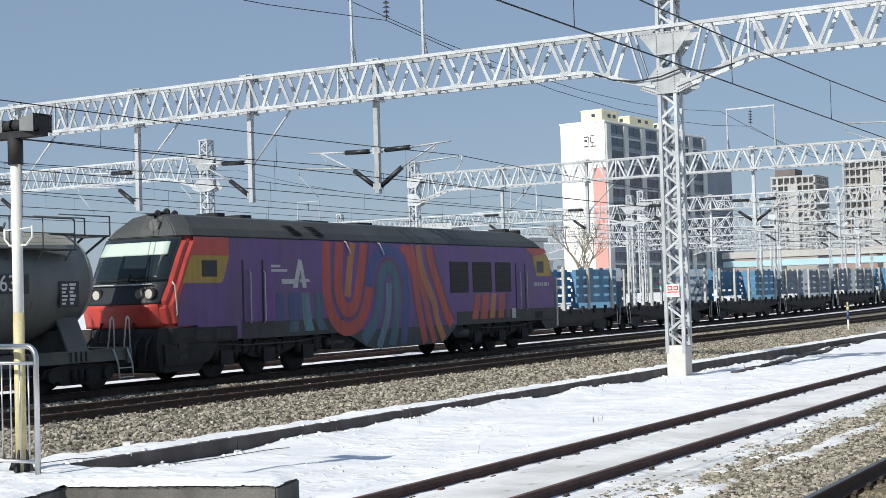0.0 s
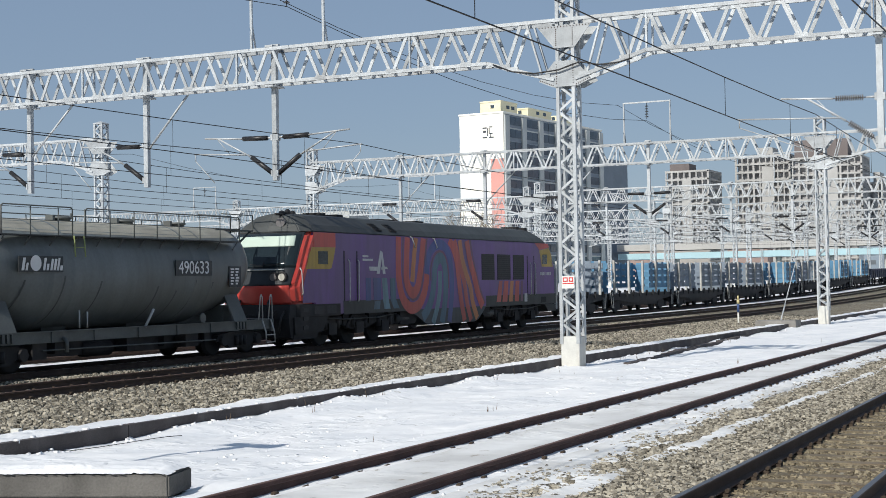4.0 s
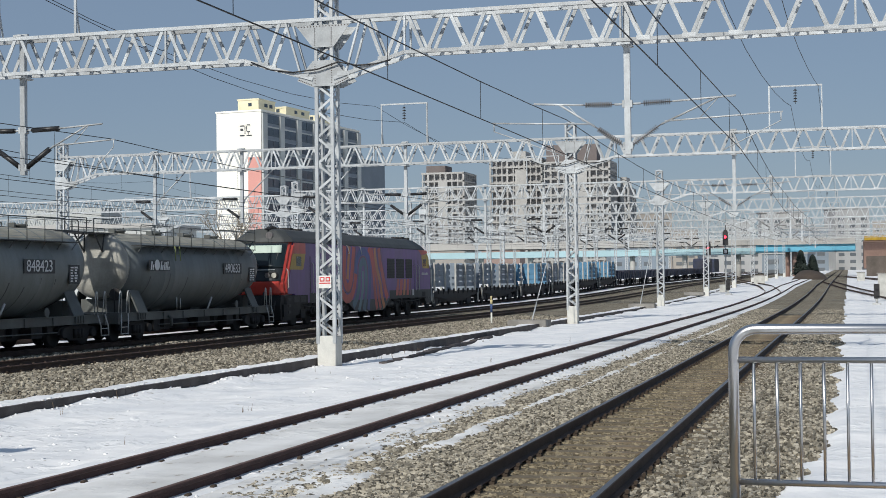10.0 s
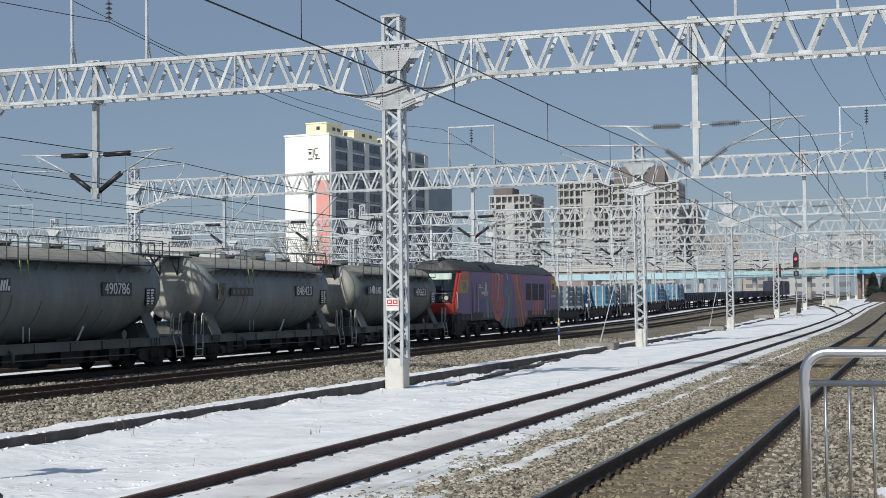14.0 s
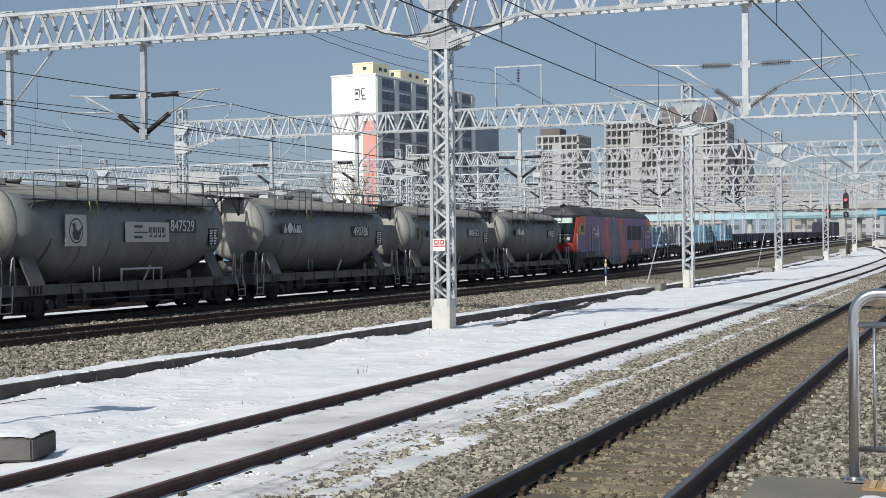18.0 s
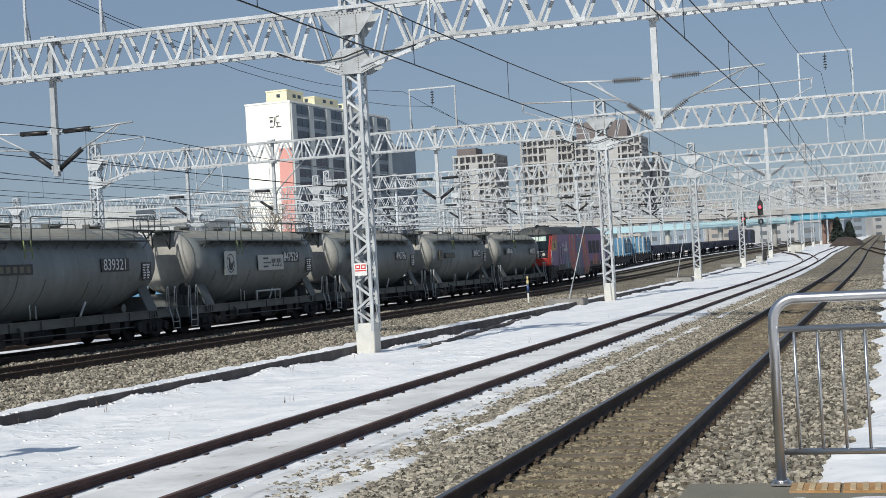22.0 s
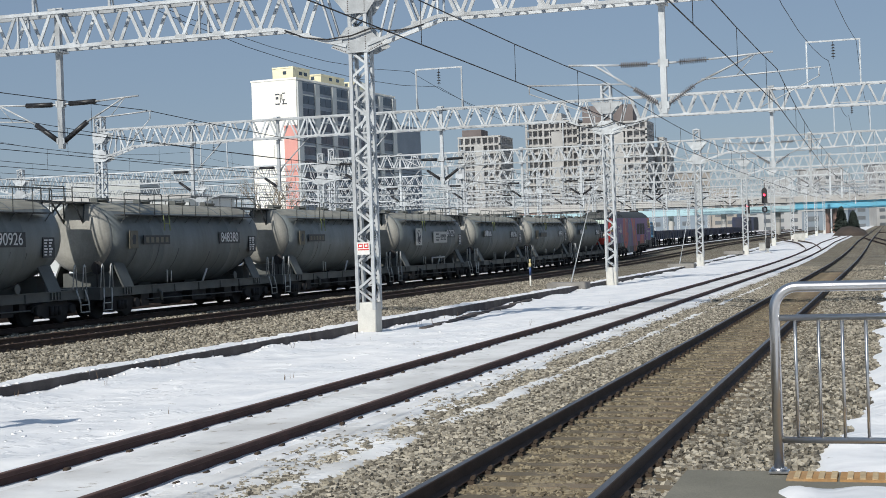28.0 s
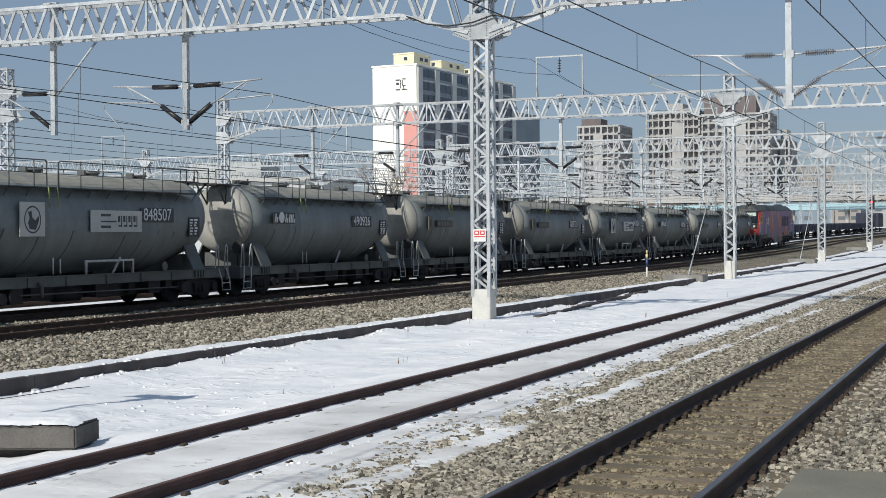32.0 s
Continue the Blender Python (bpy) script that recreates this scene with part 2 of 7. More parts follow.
PEBBLE = pebble_mat("loose_ballast_stone", (0.065, 0.057, 0.044), (0.46, 0.42, 0.34))
DUSTY = pebble_mat("rust_dusted_ballast_stone", (0.07, 0.055, 0.036), (0.32, 0.27, 0.18))


# ---- mesh building ----
class Mesh:
    """Gathers vertices and faces for one part."""

    def __init__(self):
        self.v, self.f, self.s = [], [], []

    def add(self, vs, fs, smooth=False):
        k = len(self.v)
        self.v += [tuple(p) for p in vs]
        self.f += [tuple(i + k for i in f) for f in fs]
        self.s += [smooth] * len(fs)
        return self

    def box(self, x0, x1, y0, y1, z0, z1, m=None):
        vs = [Vector((x, y, z)) for x in (x0, x1) for y in (y0, y1) for z in (z0, z1)]
        if m is not None:
            vs = [m @ p for p in vs]
        return self.add(vs, [(0, 1, 3, 2), (4, 6, 7, 5), (0, 4, 5, 1), (2, 3, 7, 6), (0, 2, 6, 4), (1, 5, 7, 3)])

    def bar(self, p, q, w, h=None, up=(0, 0, 1)):
        """A rectangular bar from p to q, w wide and h high."""
        p, q, h = Vector(p), Vector(q), h or w
        d = (q - p).normalized()
        u = Vector(up)
        if abs(d.dot(u)) > 0.95:
            u = Vector((1, 0, 0))
        s = d.cross(u).normalized() * (w / 2)
        n = s.cross(d).normalized() * (h / 2)
        vs = [a + i * s + j * n for a in (p, q) for i, j in ((-1, -1), (1, -1), (1, 1), (-1, 1))]
        return self.add(vs, [(3, 2, 1, 0), (4, 5, 6, 7), (0, 1, 5, 4), (1, 2, 6, 5), (2, 3, 7, 6), (3, 0, 4, 7)])

    def tube(self, p, q, r, n=8, r2=None, caps=True):
        p, q, r2 = Vector(p), Vector(q), r if r2 is None else r2
        d = (q - p).normalized()
        u = Vector((0, 0, 1)) if abs(d.z) < 0.95 else Vector((1, 0, 0))
        a = d.cross(u).normalized()
        b = a.cross(d)
        ring = [(math.cos(2 * math.pi * i / n), math.sin(2 * math.pi * i / n)) for i in range(n)]
        self.add([p + (a * c + b * s) * r for c, s in ring] + [q + (a * c + b * s) * r2 for c, s in ring],
                 [(i, (i + 1) % n, n + (i + 1) % n, n + i) for i in range(n)], True)
        if caps:
            k = len(self.v) - 2 * n
            self.f += [tuple(k + i for i in reversed(range(n))), tuple(k + n + i for i in range(n))]
            self.s += [False, False]
        return self

    def sweep(self, pts, r, n=5):
        """One unbroken tube along points that run mostly along x."""
        k = len(self.v)
        for p in pts:
            for i in range(n):
                a = 2 * math.pi * i / n
                self.v.append((p[0], p[1] + r * math.cos(a), p[2] + r * math.sin(a)))
        for j in range(len(pts) - 1):
            for i in range(n):
                self.f.append((k + j * n + i, k + j * n + (i + 1) % n, k + (j + 1) * n + (i + 1) % n, k + (j + 1) * n + i))
        self.s += [True] * (len(self.f) - len(self.s))
        return self

    def path(self, pts, r, n=6):
        """One unbroken round tube bent along points."""
        pts = [Vector(p) for p in pts]
        k, last = len(self.v), len(pts) - 1
        side = None
        for j, p in enumerate(pts):
            d0 = (pts[j] - pts[j - 1]).normalized() if j else (pts[1] - pts[0]).normalized()
            d1 = (pts[j + 1] - pts[j]).normalized() if j < last else d0
            d = (d0 + d1).normalized()
            if side is None:
                side = d.cross(Vector((0, 0, 1)) if abs(d.z) < 0.9 else Vector((1, 0, 0)))
            side = (side - d * side.dot(d)).normalized()
            up = d.cross(side)
            m = 1.0 / max(0.5, d.dot(d0))
            for i in range(n):
                a = 2 * math.pi * i / n
                self.v.append(tuple(p + (side * math.cos(a) + up * math.sin(a)) * r * m))
        for j in range(last):
            for i in range(n):
                self.f.append((k + j * n + i, k + j * n + (i + 1) % n, k + (j + 1) * n + (i + 1) % n, k + (j + 1) * n + i))
        self.s += [True] * (last * n)
        self.f += [tuple(k + i for i in reversed(range(n))), tuple(k + last * n + i for i in range(n))]
        self.s += [False, False]
        return self

    def prism(self, poly, a, b, axis="y"):
        """A polygon in the two other axes, drawn out from a to b along axis."""
        def at(u, v, w):
            return {"y": (u, w, v), "x": (w, u, v), "z": (u, v, w)}[axis]
        n = len(poly)
        vs = [at(u, v, a) for u, v in poly] + [at(u, v, b) for u, v in poly]
        return self.add(vs, [tuple(range(n)), tuple(reversed(range(n, 2 * n)))] + [(i, n + i, n + (i + 1) % n, (i + 1) % n) for i in range(n)])

    def revolve(self, prof, axis="x", n=32, c=(0, 0, 0)):
        """A profile of (along, radius) turned round an axis through c."""
        vs, fs = [], []
        for u, r in prof:
            for i in range(n):
                a = 2 * math.pi * i / n
                p, q = r * math.cos(a), r * math.sin(a)
                vs.append({"x": (c[0] + u, c[1] + p, c[2] + q), "y": (c[0] + p, c[1] + u, c[2] + q), "z": (c[0] + p, c[1] + q, c[2] + u)}[axis])
        for j in range(len(prof) - 1):
            for i in range(n):
                fs.append((j * n + i, j * n + (i + 1) % n, (j + 1) * n + (i + 1) % n, (j + 1) * n + i))
        self.add(vs, fs, True)
        k = len(self.v) - len(vs)
        self.f += [tuple(k + i for i in reversed(range(n))), tuple(k + len(vs) - n + i for i in range(n))]
        self.s += [False, False]
        return self

    def data(self, name, material):
        d = bpy.data.meshes.new(name)
        d.from_pydata(self.v, [], self.f)
        d.polygons.foreach_set("use_smooth", self.s)
        d.materials.append(material)
        bm = bmesh.new()
        bm.from_mesh(d)
        bmesh.ops.recalc_face_normals(bm, faces=bm.faces)
        bm.to_mesh(d)
        bm.free()
        return d


def part(name, m, material, parent=None, label="", at=None):
    ob = new(name, m.data(name, material) if isinstance(m, Mesh) else m)
    if parent is not None:
        ob.parent = parent
    if at is not None:
        ob.matrix_basis = at if isinstance(at, Matrix) else Matrix.Translation(at)
    return tagged(ob, label) if label else ob


def bevelled(m, name, material, width, parent=None, label="", segments=2):
    """The same, with its edges rounded."""
    ob = part(name, m, material, parent, label)
    bm = bmesh.new()
    bm.from_mesh(ob.data)
    bmesh.ops.remove_doubles(bm, verts=bm.verts, dist=0.0005)
    bmesh.ops.bevel(bm, geom=[e for e in bm.edges if e.calc_face_angle(0) > 0.5], offset=width, segments=segments, affect="EDGES")
    bm.to_mesh(ob.data)
    bm.free()
    return ob


def thing(name, at, label, category, group="", kind=""):
    ob = new(name)
    ob.empty_display_size = 0.3
    ob.matrix_basis = at if isinstance(at, Matrix) else Matrix.Translation(at)
    return tagged(ob, label, category, group, kind)


def solid(name, m, material, label, category="", group="", kind="", at=None):
    return tagged(part(name, m, material, None, "", at), label, category, group, kind)


# ---- the plan: x along the tracks, y across them, z above the rail heads ----
NEAR, SIDING, MAIN, FREIGHT, LOOP = 3.0, 7.15, 20.4, 24.85, 29.4
GANTRY_X = [37.0 + 36.0 * k for k in range(0, 11)]
MAST_Y, FAR_MAST_Y, RIGHT_MAST_Y = 13.65, 43.0, -16.5


def rise(x):
    """The line climbs gently beyond the platforms."""
    if x < 80:
        return 0.0
    return 0.5 * 1.9e-4 * (x - 80) ** 2 if x < 178 else 0.912 + (x - 178) * 0.008


# ---- ground ----
def smooth(a, b, v):
    v = max(0.0, min(1.0, (v - a) / (b - a)))
    return v * v * (3 - 2 * v)


def bumps(x, y, s, k=0.0):
    return noise.noise((x * s, y * s, k))


def snow_z(x, y):
    """Height of the snow sheet."""
    z = -0.30 + 0.05 * bumps(x, y, 0.35) + 0.04 * bumps(x, y, 1.0, 3) + 0.035 * bumps(x * 0.8, y * 1.3, 2.3, 5) * smooth(-0.3, 0.5, bumps(x, y, 0.4, 17)) + 0.014 * bumps(x, y, 5.5, 7)
    lap = 0.35 * smooth(19, 16.5, x)
    if y < 0.6 + lap:
        z += -0.02 + 0.10 * smooth(0.6 + lap, lap, y) + 0.05 * bumps(x, y, 0.9, 8)
    elif y < 4.55:
        z -= 0.30
    elif y < 6.35:
        z = -0.335 + 0.04 * bumps(x * 0.6, y * 2, 1.3, 9) * smooth(4.7, 5.1, y) * smooth(6.4, 6.1, y) + 0.21 * smooth(5.80, 6.22, y)
        z = min(z, -0.118 + 0.012 * bumps(x, y, 3.5, 4))
    elif y < 8.6:
        z = -0.115 + 0.015 * bumps(x, y, 0.8) + 0.012 * bumps(x, y, 3.5, 4)
    elif y < 14.0:
        z += 0.055 * max(0.0, bumps(x, y, 2.4, 85)) * smooth(-0.15, 0.25, bumps(x, y, 0.3, 86)) + 0.05 * max(0.0, bumps(x, y, 1.8, 87)) * smooth(10.6, 9.2, y)
        z += 0.13 * smooth(9.6, 8.6, y) - 0.05 * smooth(10.5, 13.8, y) + 0.09 * smooth(45, 110, x) + 0.09 * smooth(38, 26, x) * smooth(16, 20, x) * smooth(12.6, 13.7, y) + 0.08 * bumps(x, 1, 0.55, 90) * smooth(12.9, 13.8, y)
    elif y < 15.4:
        z = -0.115 + 0.02 * bumps(x, y, 1.0) + 0.02 * bumps(x, y, 3.5, 4) - 0.30 * smooth(14.66, 15.05, y + 0.22 * bumps(x, 0, 0.5, 95) + 0.25 * bumps(x, y, 2.1, 96) - 0.4 * smooth(19, 15, x))
    elif y < 26.3:
        z = -0.42 - 0.18 * smooth(15.4, 16.6, y) + 0.05 * bumps(x, y * 2, 1.2, 6)
    elif y < 27.9:
        z = -0.10 + 0.05 * bumps(x, y, 0.8, 11)
    else:
        z = -0.20 + 0.10 * bumps(x, y, 0.22, 12) + 0.06 * bumps(x, y, 0.9, 13)
    return z + rise(x)


def sheet(name, xs, ys, height, material):
    v = [(x, y, height(x, y)) for x in xs for y in ys]
    n = len(ys)
    f = [(i * n + j, (i + 1) * n + j, (i + 1) * n + j + 1, i * n + j + 1) for i in range(len(xs) - 1) for j in range(n - 1)]
    m = Mesh()
    m.add(v, f, True)
    d = bpy.data.meshes.new(name)
    d.from_pydata(m.v, [], m.f)
    d.polygons.foreach_set("use_smooth", m.s)
    d.materials.append(material)
    return new(name, d)


def steps(*runs):
    out = []
    for a, b, s in runs:
        n = max(1, round((b - a) / s))
        out += [a + (b - a) * i / n for i in range(n)]
    return out + [runs[-1][1]]


XS = steps((-600, -60, 60), (-60, 4, 4), (4, 50, 0.16), (50, 120, 0.6), (120, 300, 4), (300, 1000, 50), (1000, 3500, 500))
YS = steps((-2500, -200, 400), (-200, -10, 10), (-10, 0, 0.5), (0, 16.6, 0.16), (16.6, 26.0, 1.2), (26.0, 28.4, 0.25), (28.4, 60, 1.5), (60, 200, 10), (200, 3000, 400))
YS = sorted(YS + [13.985, 14.005])
tagged(sheet("ground", XS, YS, snow_z, SNOW), "ground covered with wind-packed trampled snow", "ground", kind="structure")


tagged(sheet("siding_snow", steps((4, 60, 0.25), (60, 130, 2)), steps((6.47, 7.83, 0.17)), lambda x, y: -0.098 + 0.01 * bumps(x, y, 1.1, 70) + 0.006 * bumps(x, y, 4, 71) - 0.05 * smooth(7.7, 7.83, y) - 0.05 * smooth(6.6, 6.47, y) + rise(x), SNOW_DIRTY),
       "packed grey snow between the siding rails", "snow", kind="stuff")


def near_bed_z(x, y):
    z = -0.208 + 0.02 * bumps(x, y, 2.2, 20) + 0.012 * bumps(x, y, 7.0, 21) + 0.03 * smooth(1.35, 1.6, abs(y - NEAR))
    z -= 0.30 * smooth(5.7, 7.0, y) + 0.34 * smooth(0.75, -0.45, y - 0.4 * smooth(19, 16.5, x) + 0.45 * bumps(x, 0, 0.4, 22) + 0.2 * bumps(x, 0, 1.7, 26))
    return z + rise(x)


def thin_snow_z(x, y):
    """Snow thinning out over the crushed stones, so that they poke through it."""
    cover = 1.4 * smooth(5.30, 5.95, y) + 1.5 * math.exp(-((y - 5.12 - 0.10 * bumps(x, 0, 0.3, 19)) / 0.15) ** 2) * (1.0 + 0.8 * bumps(x, 0, 0.22, 27)) * smooth(78, 60, x)
    cover += 0.95 * smooth(24.0, 14.0, x) * smooth(4.55, 5.45, y)
    grain = 0.8 * bumps(x, y, 0.9, 91) + 0.9 * bumps(x * 0.6, y * 1.5, 3.0, 92) + 0.8 * bumps(x * 0.8, y * 1.2, 8.0, 93)
    bed = -0.205 + 0.02 * bumps(x, y, 2.2, 20) + 0.012 * bumps(x, y, 7.0, 21)
    return min(bed + 0.075 * (cover + 0.75 * grain - 0.5), -0.128 + 0.01 * bumps(x, y, 3.5, 4)) + rise(x)


tagged(sheet("thin_snow", steps((6, 30, 0.07), (30, 80, 0.2)), steps((4.6, 6.36, 0.065)), thin_snow_z, SNOW_DIRTY), "thin broken snow over the crushed stones", "snow", kind="stuff")
tagged(sheet("ballast_bed", steps((4, 45, 0.2), (45, 150, 1.5), (150, 800, 30)), steps((-0.3, 6.7, 0.2)), near_bed_z, BALLAST),
       "brown-grey crushed stone bed under the platform track", "ballast", kind="structure")


def main_bed_z(x, y):
    z = -0.20 + 0.03 * bumps(x, y, 2.0, 30) + 0.02 * bumps(x, y, 6.0, 31)
    return z - 0.07 * smooth(18.6, 15.2, y) + 0.06 * smooth(22.3, 22.7, y) * smooth(23.4, 23.0, y) + rise(x)


tagged(sheet("ballast_bed", steps((10, 80, 0.4), (80, 200, 2.5), (200, 900, 30)), steps((14.1, 19.4, 0.3), (19.4, 26.4, 0.6)), main_bed_z, BALLAST),
       "brown-grey crushed stone bed under the main tracks", "ballast", kind="structure")
tagged(sheet("ballast_bed", steps((10, 200, 4), (200, 900, 50)), steps((27.8, 44, 0.8)), lambda x, y: -0.24 + 0.03 * bumps(x, y, 1.0, 33) + rise(x), BALLAST),
       "dark crushed stone bed of the freight loops under patchy snow", "ballast", kind="structure")


# ---- tracks ----
RAIL = [(-0.07, -0.153), (0.07, -0.153), (0.07, -0.142), (0.012, -0.122), (0.010, -0.048), (0.036, -0.036), (0.036, -0.006), (0.03, 0.0),
        (-0.03, 0.0), (-0.036, -0.006), (-0.036, -0.036), (-0.010, -0.048), (-0.012, -0.122), (-0.07, -0.142)]
SLEEPER_MESH = Mesh().prism([(-0.14, -0.40), (0.14, -0.40), (0.105, -0.185), (-0.105, -0.185)], -1.25, 1.25).data("sleeper", SLEEPER)


def clip_mesh():
    m = Mesh()
    m.box(-0.06, 0.06, -0.13, 0.13, -0.195, -0.155)
    for s in (-1, 1):
        m.box(-0.05, 0.05, s * 0.075 - 0.02, s * 0.075 + 0.045 * s + 0.02, -0.19, -0.135)
        m.revolve([(-0.045, 0.022), (0.045, 0.022)], "x", 8, (0, s * 0.115, -0.128))
    return m.data("fastener", CLIP)


CLIP_MESH = clip_mesh()


def rail_path(m, pts, s, prof):
    """Sweeps a rail profile along points (x, y), offset by s across the track."""
    n = len(prof)
    k = len(m.v)
    for i, (x, y) in enumerate(pts):
        x0, y0 = pts[max(0, i - 1)]
        x1, y1 = pts[min(len(pts) - 1, i + 1)]
        d = Vector((x1 - x0, y1 - y0, 0)).normalized()
        for u, v in prof:
            m.v.append((x - d.y * (s + u), y + d.x * (s + u), v + rise(x)))
    for i in range(len(pts) - 1):
        for j in range(n):
            m.f.append((k + i * n + j, k + i * n + (j + 1) % n, k + (i + 1) * n + (j + 1) % n, k + (i + 1) * n + j))
    m.f += [tuple(k + j for j in range(n)), tuple(k + (len(pts) - 1) * n + j for j in reversed(range(n)))]
    m.s += [False] * (len(m.f) - len(m.s))
    return m


HEAD = [(-0.03, 0.0005), (0.03, 0.0005), (0.022, 0.003), (-0.022, 0.003)]


def track(y, label, polished, x0, x1, sleepers=None, clips=None, steel=RAILSIDE, pts=None):
    t = thing("railway_track", (0, 0, 0), label, "railway track", "tracks")
    pts = pts or [(x, y) for x in steps((x0, 80, 40), (80, 200, 8), (200, x1, 50))]
    for s in (-0.75, 0.75):
        rail = part("rail", rail_path(Mesh(), pts, s, RAIL), steel, t, "rusty dark steel rail")
        part("running_band", rail_path(Mesh(), pts, s, HEAD), RAILTOP if polished else RAILTOP_RUST, rail, "worn shiny rail head" if polished else "rusted rail head")
    if sleepers:
        a, b = sleepers
        for i in range(int((b - a) / 0.6)):
            x = a + i * 0.6
            sl = part("sleeper", SLEEPER_MESH, None, t, at=(x + random.uniform(-0.015, 0.015), y, random.uniform(-0.004, 0.008) + rise(x)))
            if clips and clips[0] <= x <= clips[1]:
                for s in (-0.75, 0.75):
                    part("fastener", CLIP_MESH, None, sl, at=(0, s, 0))
    elif clips:
        for i in range(int((clips[1] - clips[0]) / 0.6)):
            for s in (-0.75, 0.75):
                part("fastener", CLIP_MESH, None, t, at=(clips[0] + i * 0.6 + random.uniform(-0.03, 0.03), y + s, random.uniform(-0.005, 0.022)))
    return t


def bend(points, n=12):
    """Points along a smooth curve through a few given ones."""
    out = []
    p = [points[0]] + list(points) + [points[-1]]
    for a, b, c, d in zip(p, p[1:], p[2:], p[3:]):
        for i in range(n):
            f = i / n
            out.append(tuple(0.5 * (2 * b[k] + (c[k] - a[k]) * f + (2 * a[k] - 5 * b[k] + 4 * c[k] - d[k]) * f * f + (3 * b[k] - a[k] - 3 * c[k] + d[k]) * f ** 3) for k in (0, 1)))
    return out + [points[-1]]


track(NEAR, "platform track with polished rails on concrete sleepers", True, -30, 700, (4, 82), (5, 46))
track(SIDING, "rusty siding rails sunk in snow", False, -30, 250, None, (4, 44), RAILRUST)
track(MAIN, "main track with dark rails beside the freight train", False, -30, 600, (12, 72), (16, 46))
track(FREIGHT, "track under the moving freight train", True, -60, 600)
track(LOOP, "freight loop track with standing wagons", False, -60, 600)
for yy in (33.9, 38.4):
    track(yy, "far freight loop track", False, -60, 600)
track(0, "turnout track curving off into the snow", False, 0, 0, pts=bend([(215, 2.9), (175, 0.8), (140, -2.2), (112, -4.6), (85, -6.3), (50, -7.6), (0, -8.2)]))
track(0, "storage track under the yellow railcar", False, 0, 0, pts=bend([(300, 1.5), (250, -3.5), (205, -6.6), (170, -7.2), (135, -9.0), (110, -11.0)]))
track(0, "crossover track between siding and main line", False, 0, 0, pts=bend([(135, 7.15), (152, 7.6), (185, 10.5), (225, 15.5), (262, 19.6), (285, 20.4)]))


def kerb():
    k = thing("drain_kerb", (0, 14.0, 0), "weathered concrete drain wall half buried in snow", "drain wall")
    x = 8.0
    while x < 190:
        d = 2.0 if x < 90 else 10.0
        m = Mesh().box(0.003, d - 0.003, -0.07 + 0.012 * bumps(x, 0, 3), 0.06, -0.62, -0.115 + 0.015 * bumps(x, 1, 2))
        part("kerb_stone", m, DARKCONC, k, at=(x, 0.03 * bumps(x, 2, 0.15), rise(x)))
        x += d


kerb()


def trough():
    t = thing("cable_trough", (0, 0, 0), "old concrete cable trough edge breaking out of the snow", "cable trough")
    for i in range(20):
        x = 38.0 + i * 1.0
        y = 12.45 + 0.078 * (x - 38.0) + 0.10 * bumps(x, 5, 0.5)
        part("trough_lid", Mesh().box(0.01, 0.98, -0.06, 0.16, -0.55, -0.335 + 0.07 * bumps(x, 3, 0.7) + 0.05), DARKCONC, t, at=(x, y, 0))


trough()


def scatter(name, n, area, size, height, label, seed, material=None, mask=None, cat="gravel", flat=True, lift=0.0):
    """Loose stones, each a small broken block of its own, as one piece of ground cover."""
    rng = np.random.default_rng(seed)
    x0, x1, y0, y1 = area
    px = x0 * (x1 / x0) ** rng.random(n)
    py = y0 + (y1 - y0) * rng.random(n)
    base = np.array([(x, y, z) for x in (-1, 1) for y in (-1, 1) for z in (-1, 1)], float)
    faces = np.array([(0, 1, 3, 2), (4, 6, 7, 5), (0, 4, 5, 1), (2, 3, 7, 6), (0, 2, 6, 4), (1, 5, 7, 3)])
    keep = []
    for x, y in zip(px, py):
        keep.append(height(x, y))
    pz = np.array(keep)
    ok = np.array([z > snow_z(x, y) - 0.012 and (mask is None or mask(x, y)) for x, y, z in zip(px, py, pz)])
    px, py, pz = px[ok], py[ok], pz[ok]
    n = len(px)
    s = size * (0.55 + 0.9 * rng.random((n, 1, 1)))
    v = base[None] * s * (0.42 + 0.72 * rng.random((n, 8, 3))) * np.array([1.0, 0.9, 0.8])
    a = rng.random(n) * 6.283
    b = rng.normal(0, 0.9 if flat else 0.3, n)
    ca, sa, cb, sb = np.cos(a)[:, None], np.sin(a)[:, None], np.cos(b)[:, None], np.sin(b)[:, None]
    y1_, z1_ = v[:, :, 1] * cb - v[:, :, 2] * sb, v[:, :, 1] * sb + v[:, :, 2] * cb
    vx, vy = v[:, :, 0] * ca - y1_ * sa, v[:, :, 0] * sa + y1_ * ca
    out = np.stack([vx + px[:, None], vy + py[:, None], z1_ + (pz + lift * rng.random(n))[:, None]], 2).reshape(-1, 3)
    f = (faces[None] + (np.arange(n) * 8)[:, None, None]).reshape(-1, 4)
    d = bpy.data.meshes.new(name)
    d.vertices.add(len(out))
    d.vertices.foreach_set("co", out.ravel())
    d.loops.add(f.size)
    d.loops.foreach_set("vertex_index", f.ravel())
    d.polygons.add(len(f))
    d.polygons.foreach_set("loop_start", np.arange(len(f)) * 4)
    d.polygons.foreach_set("use_smooth", np.full(len(f), not flat))
    d.update(calc_edges=True)
    d.materials.append(material or PEBBLE)
    return tagged(new(name, d), label, cat, kind="stuff")


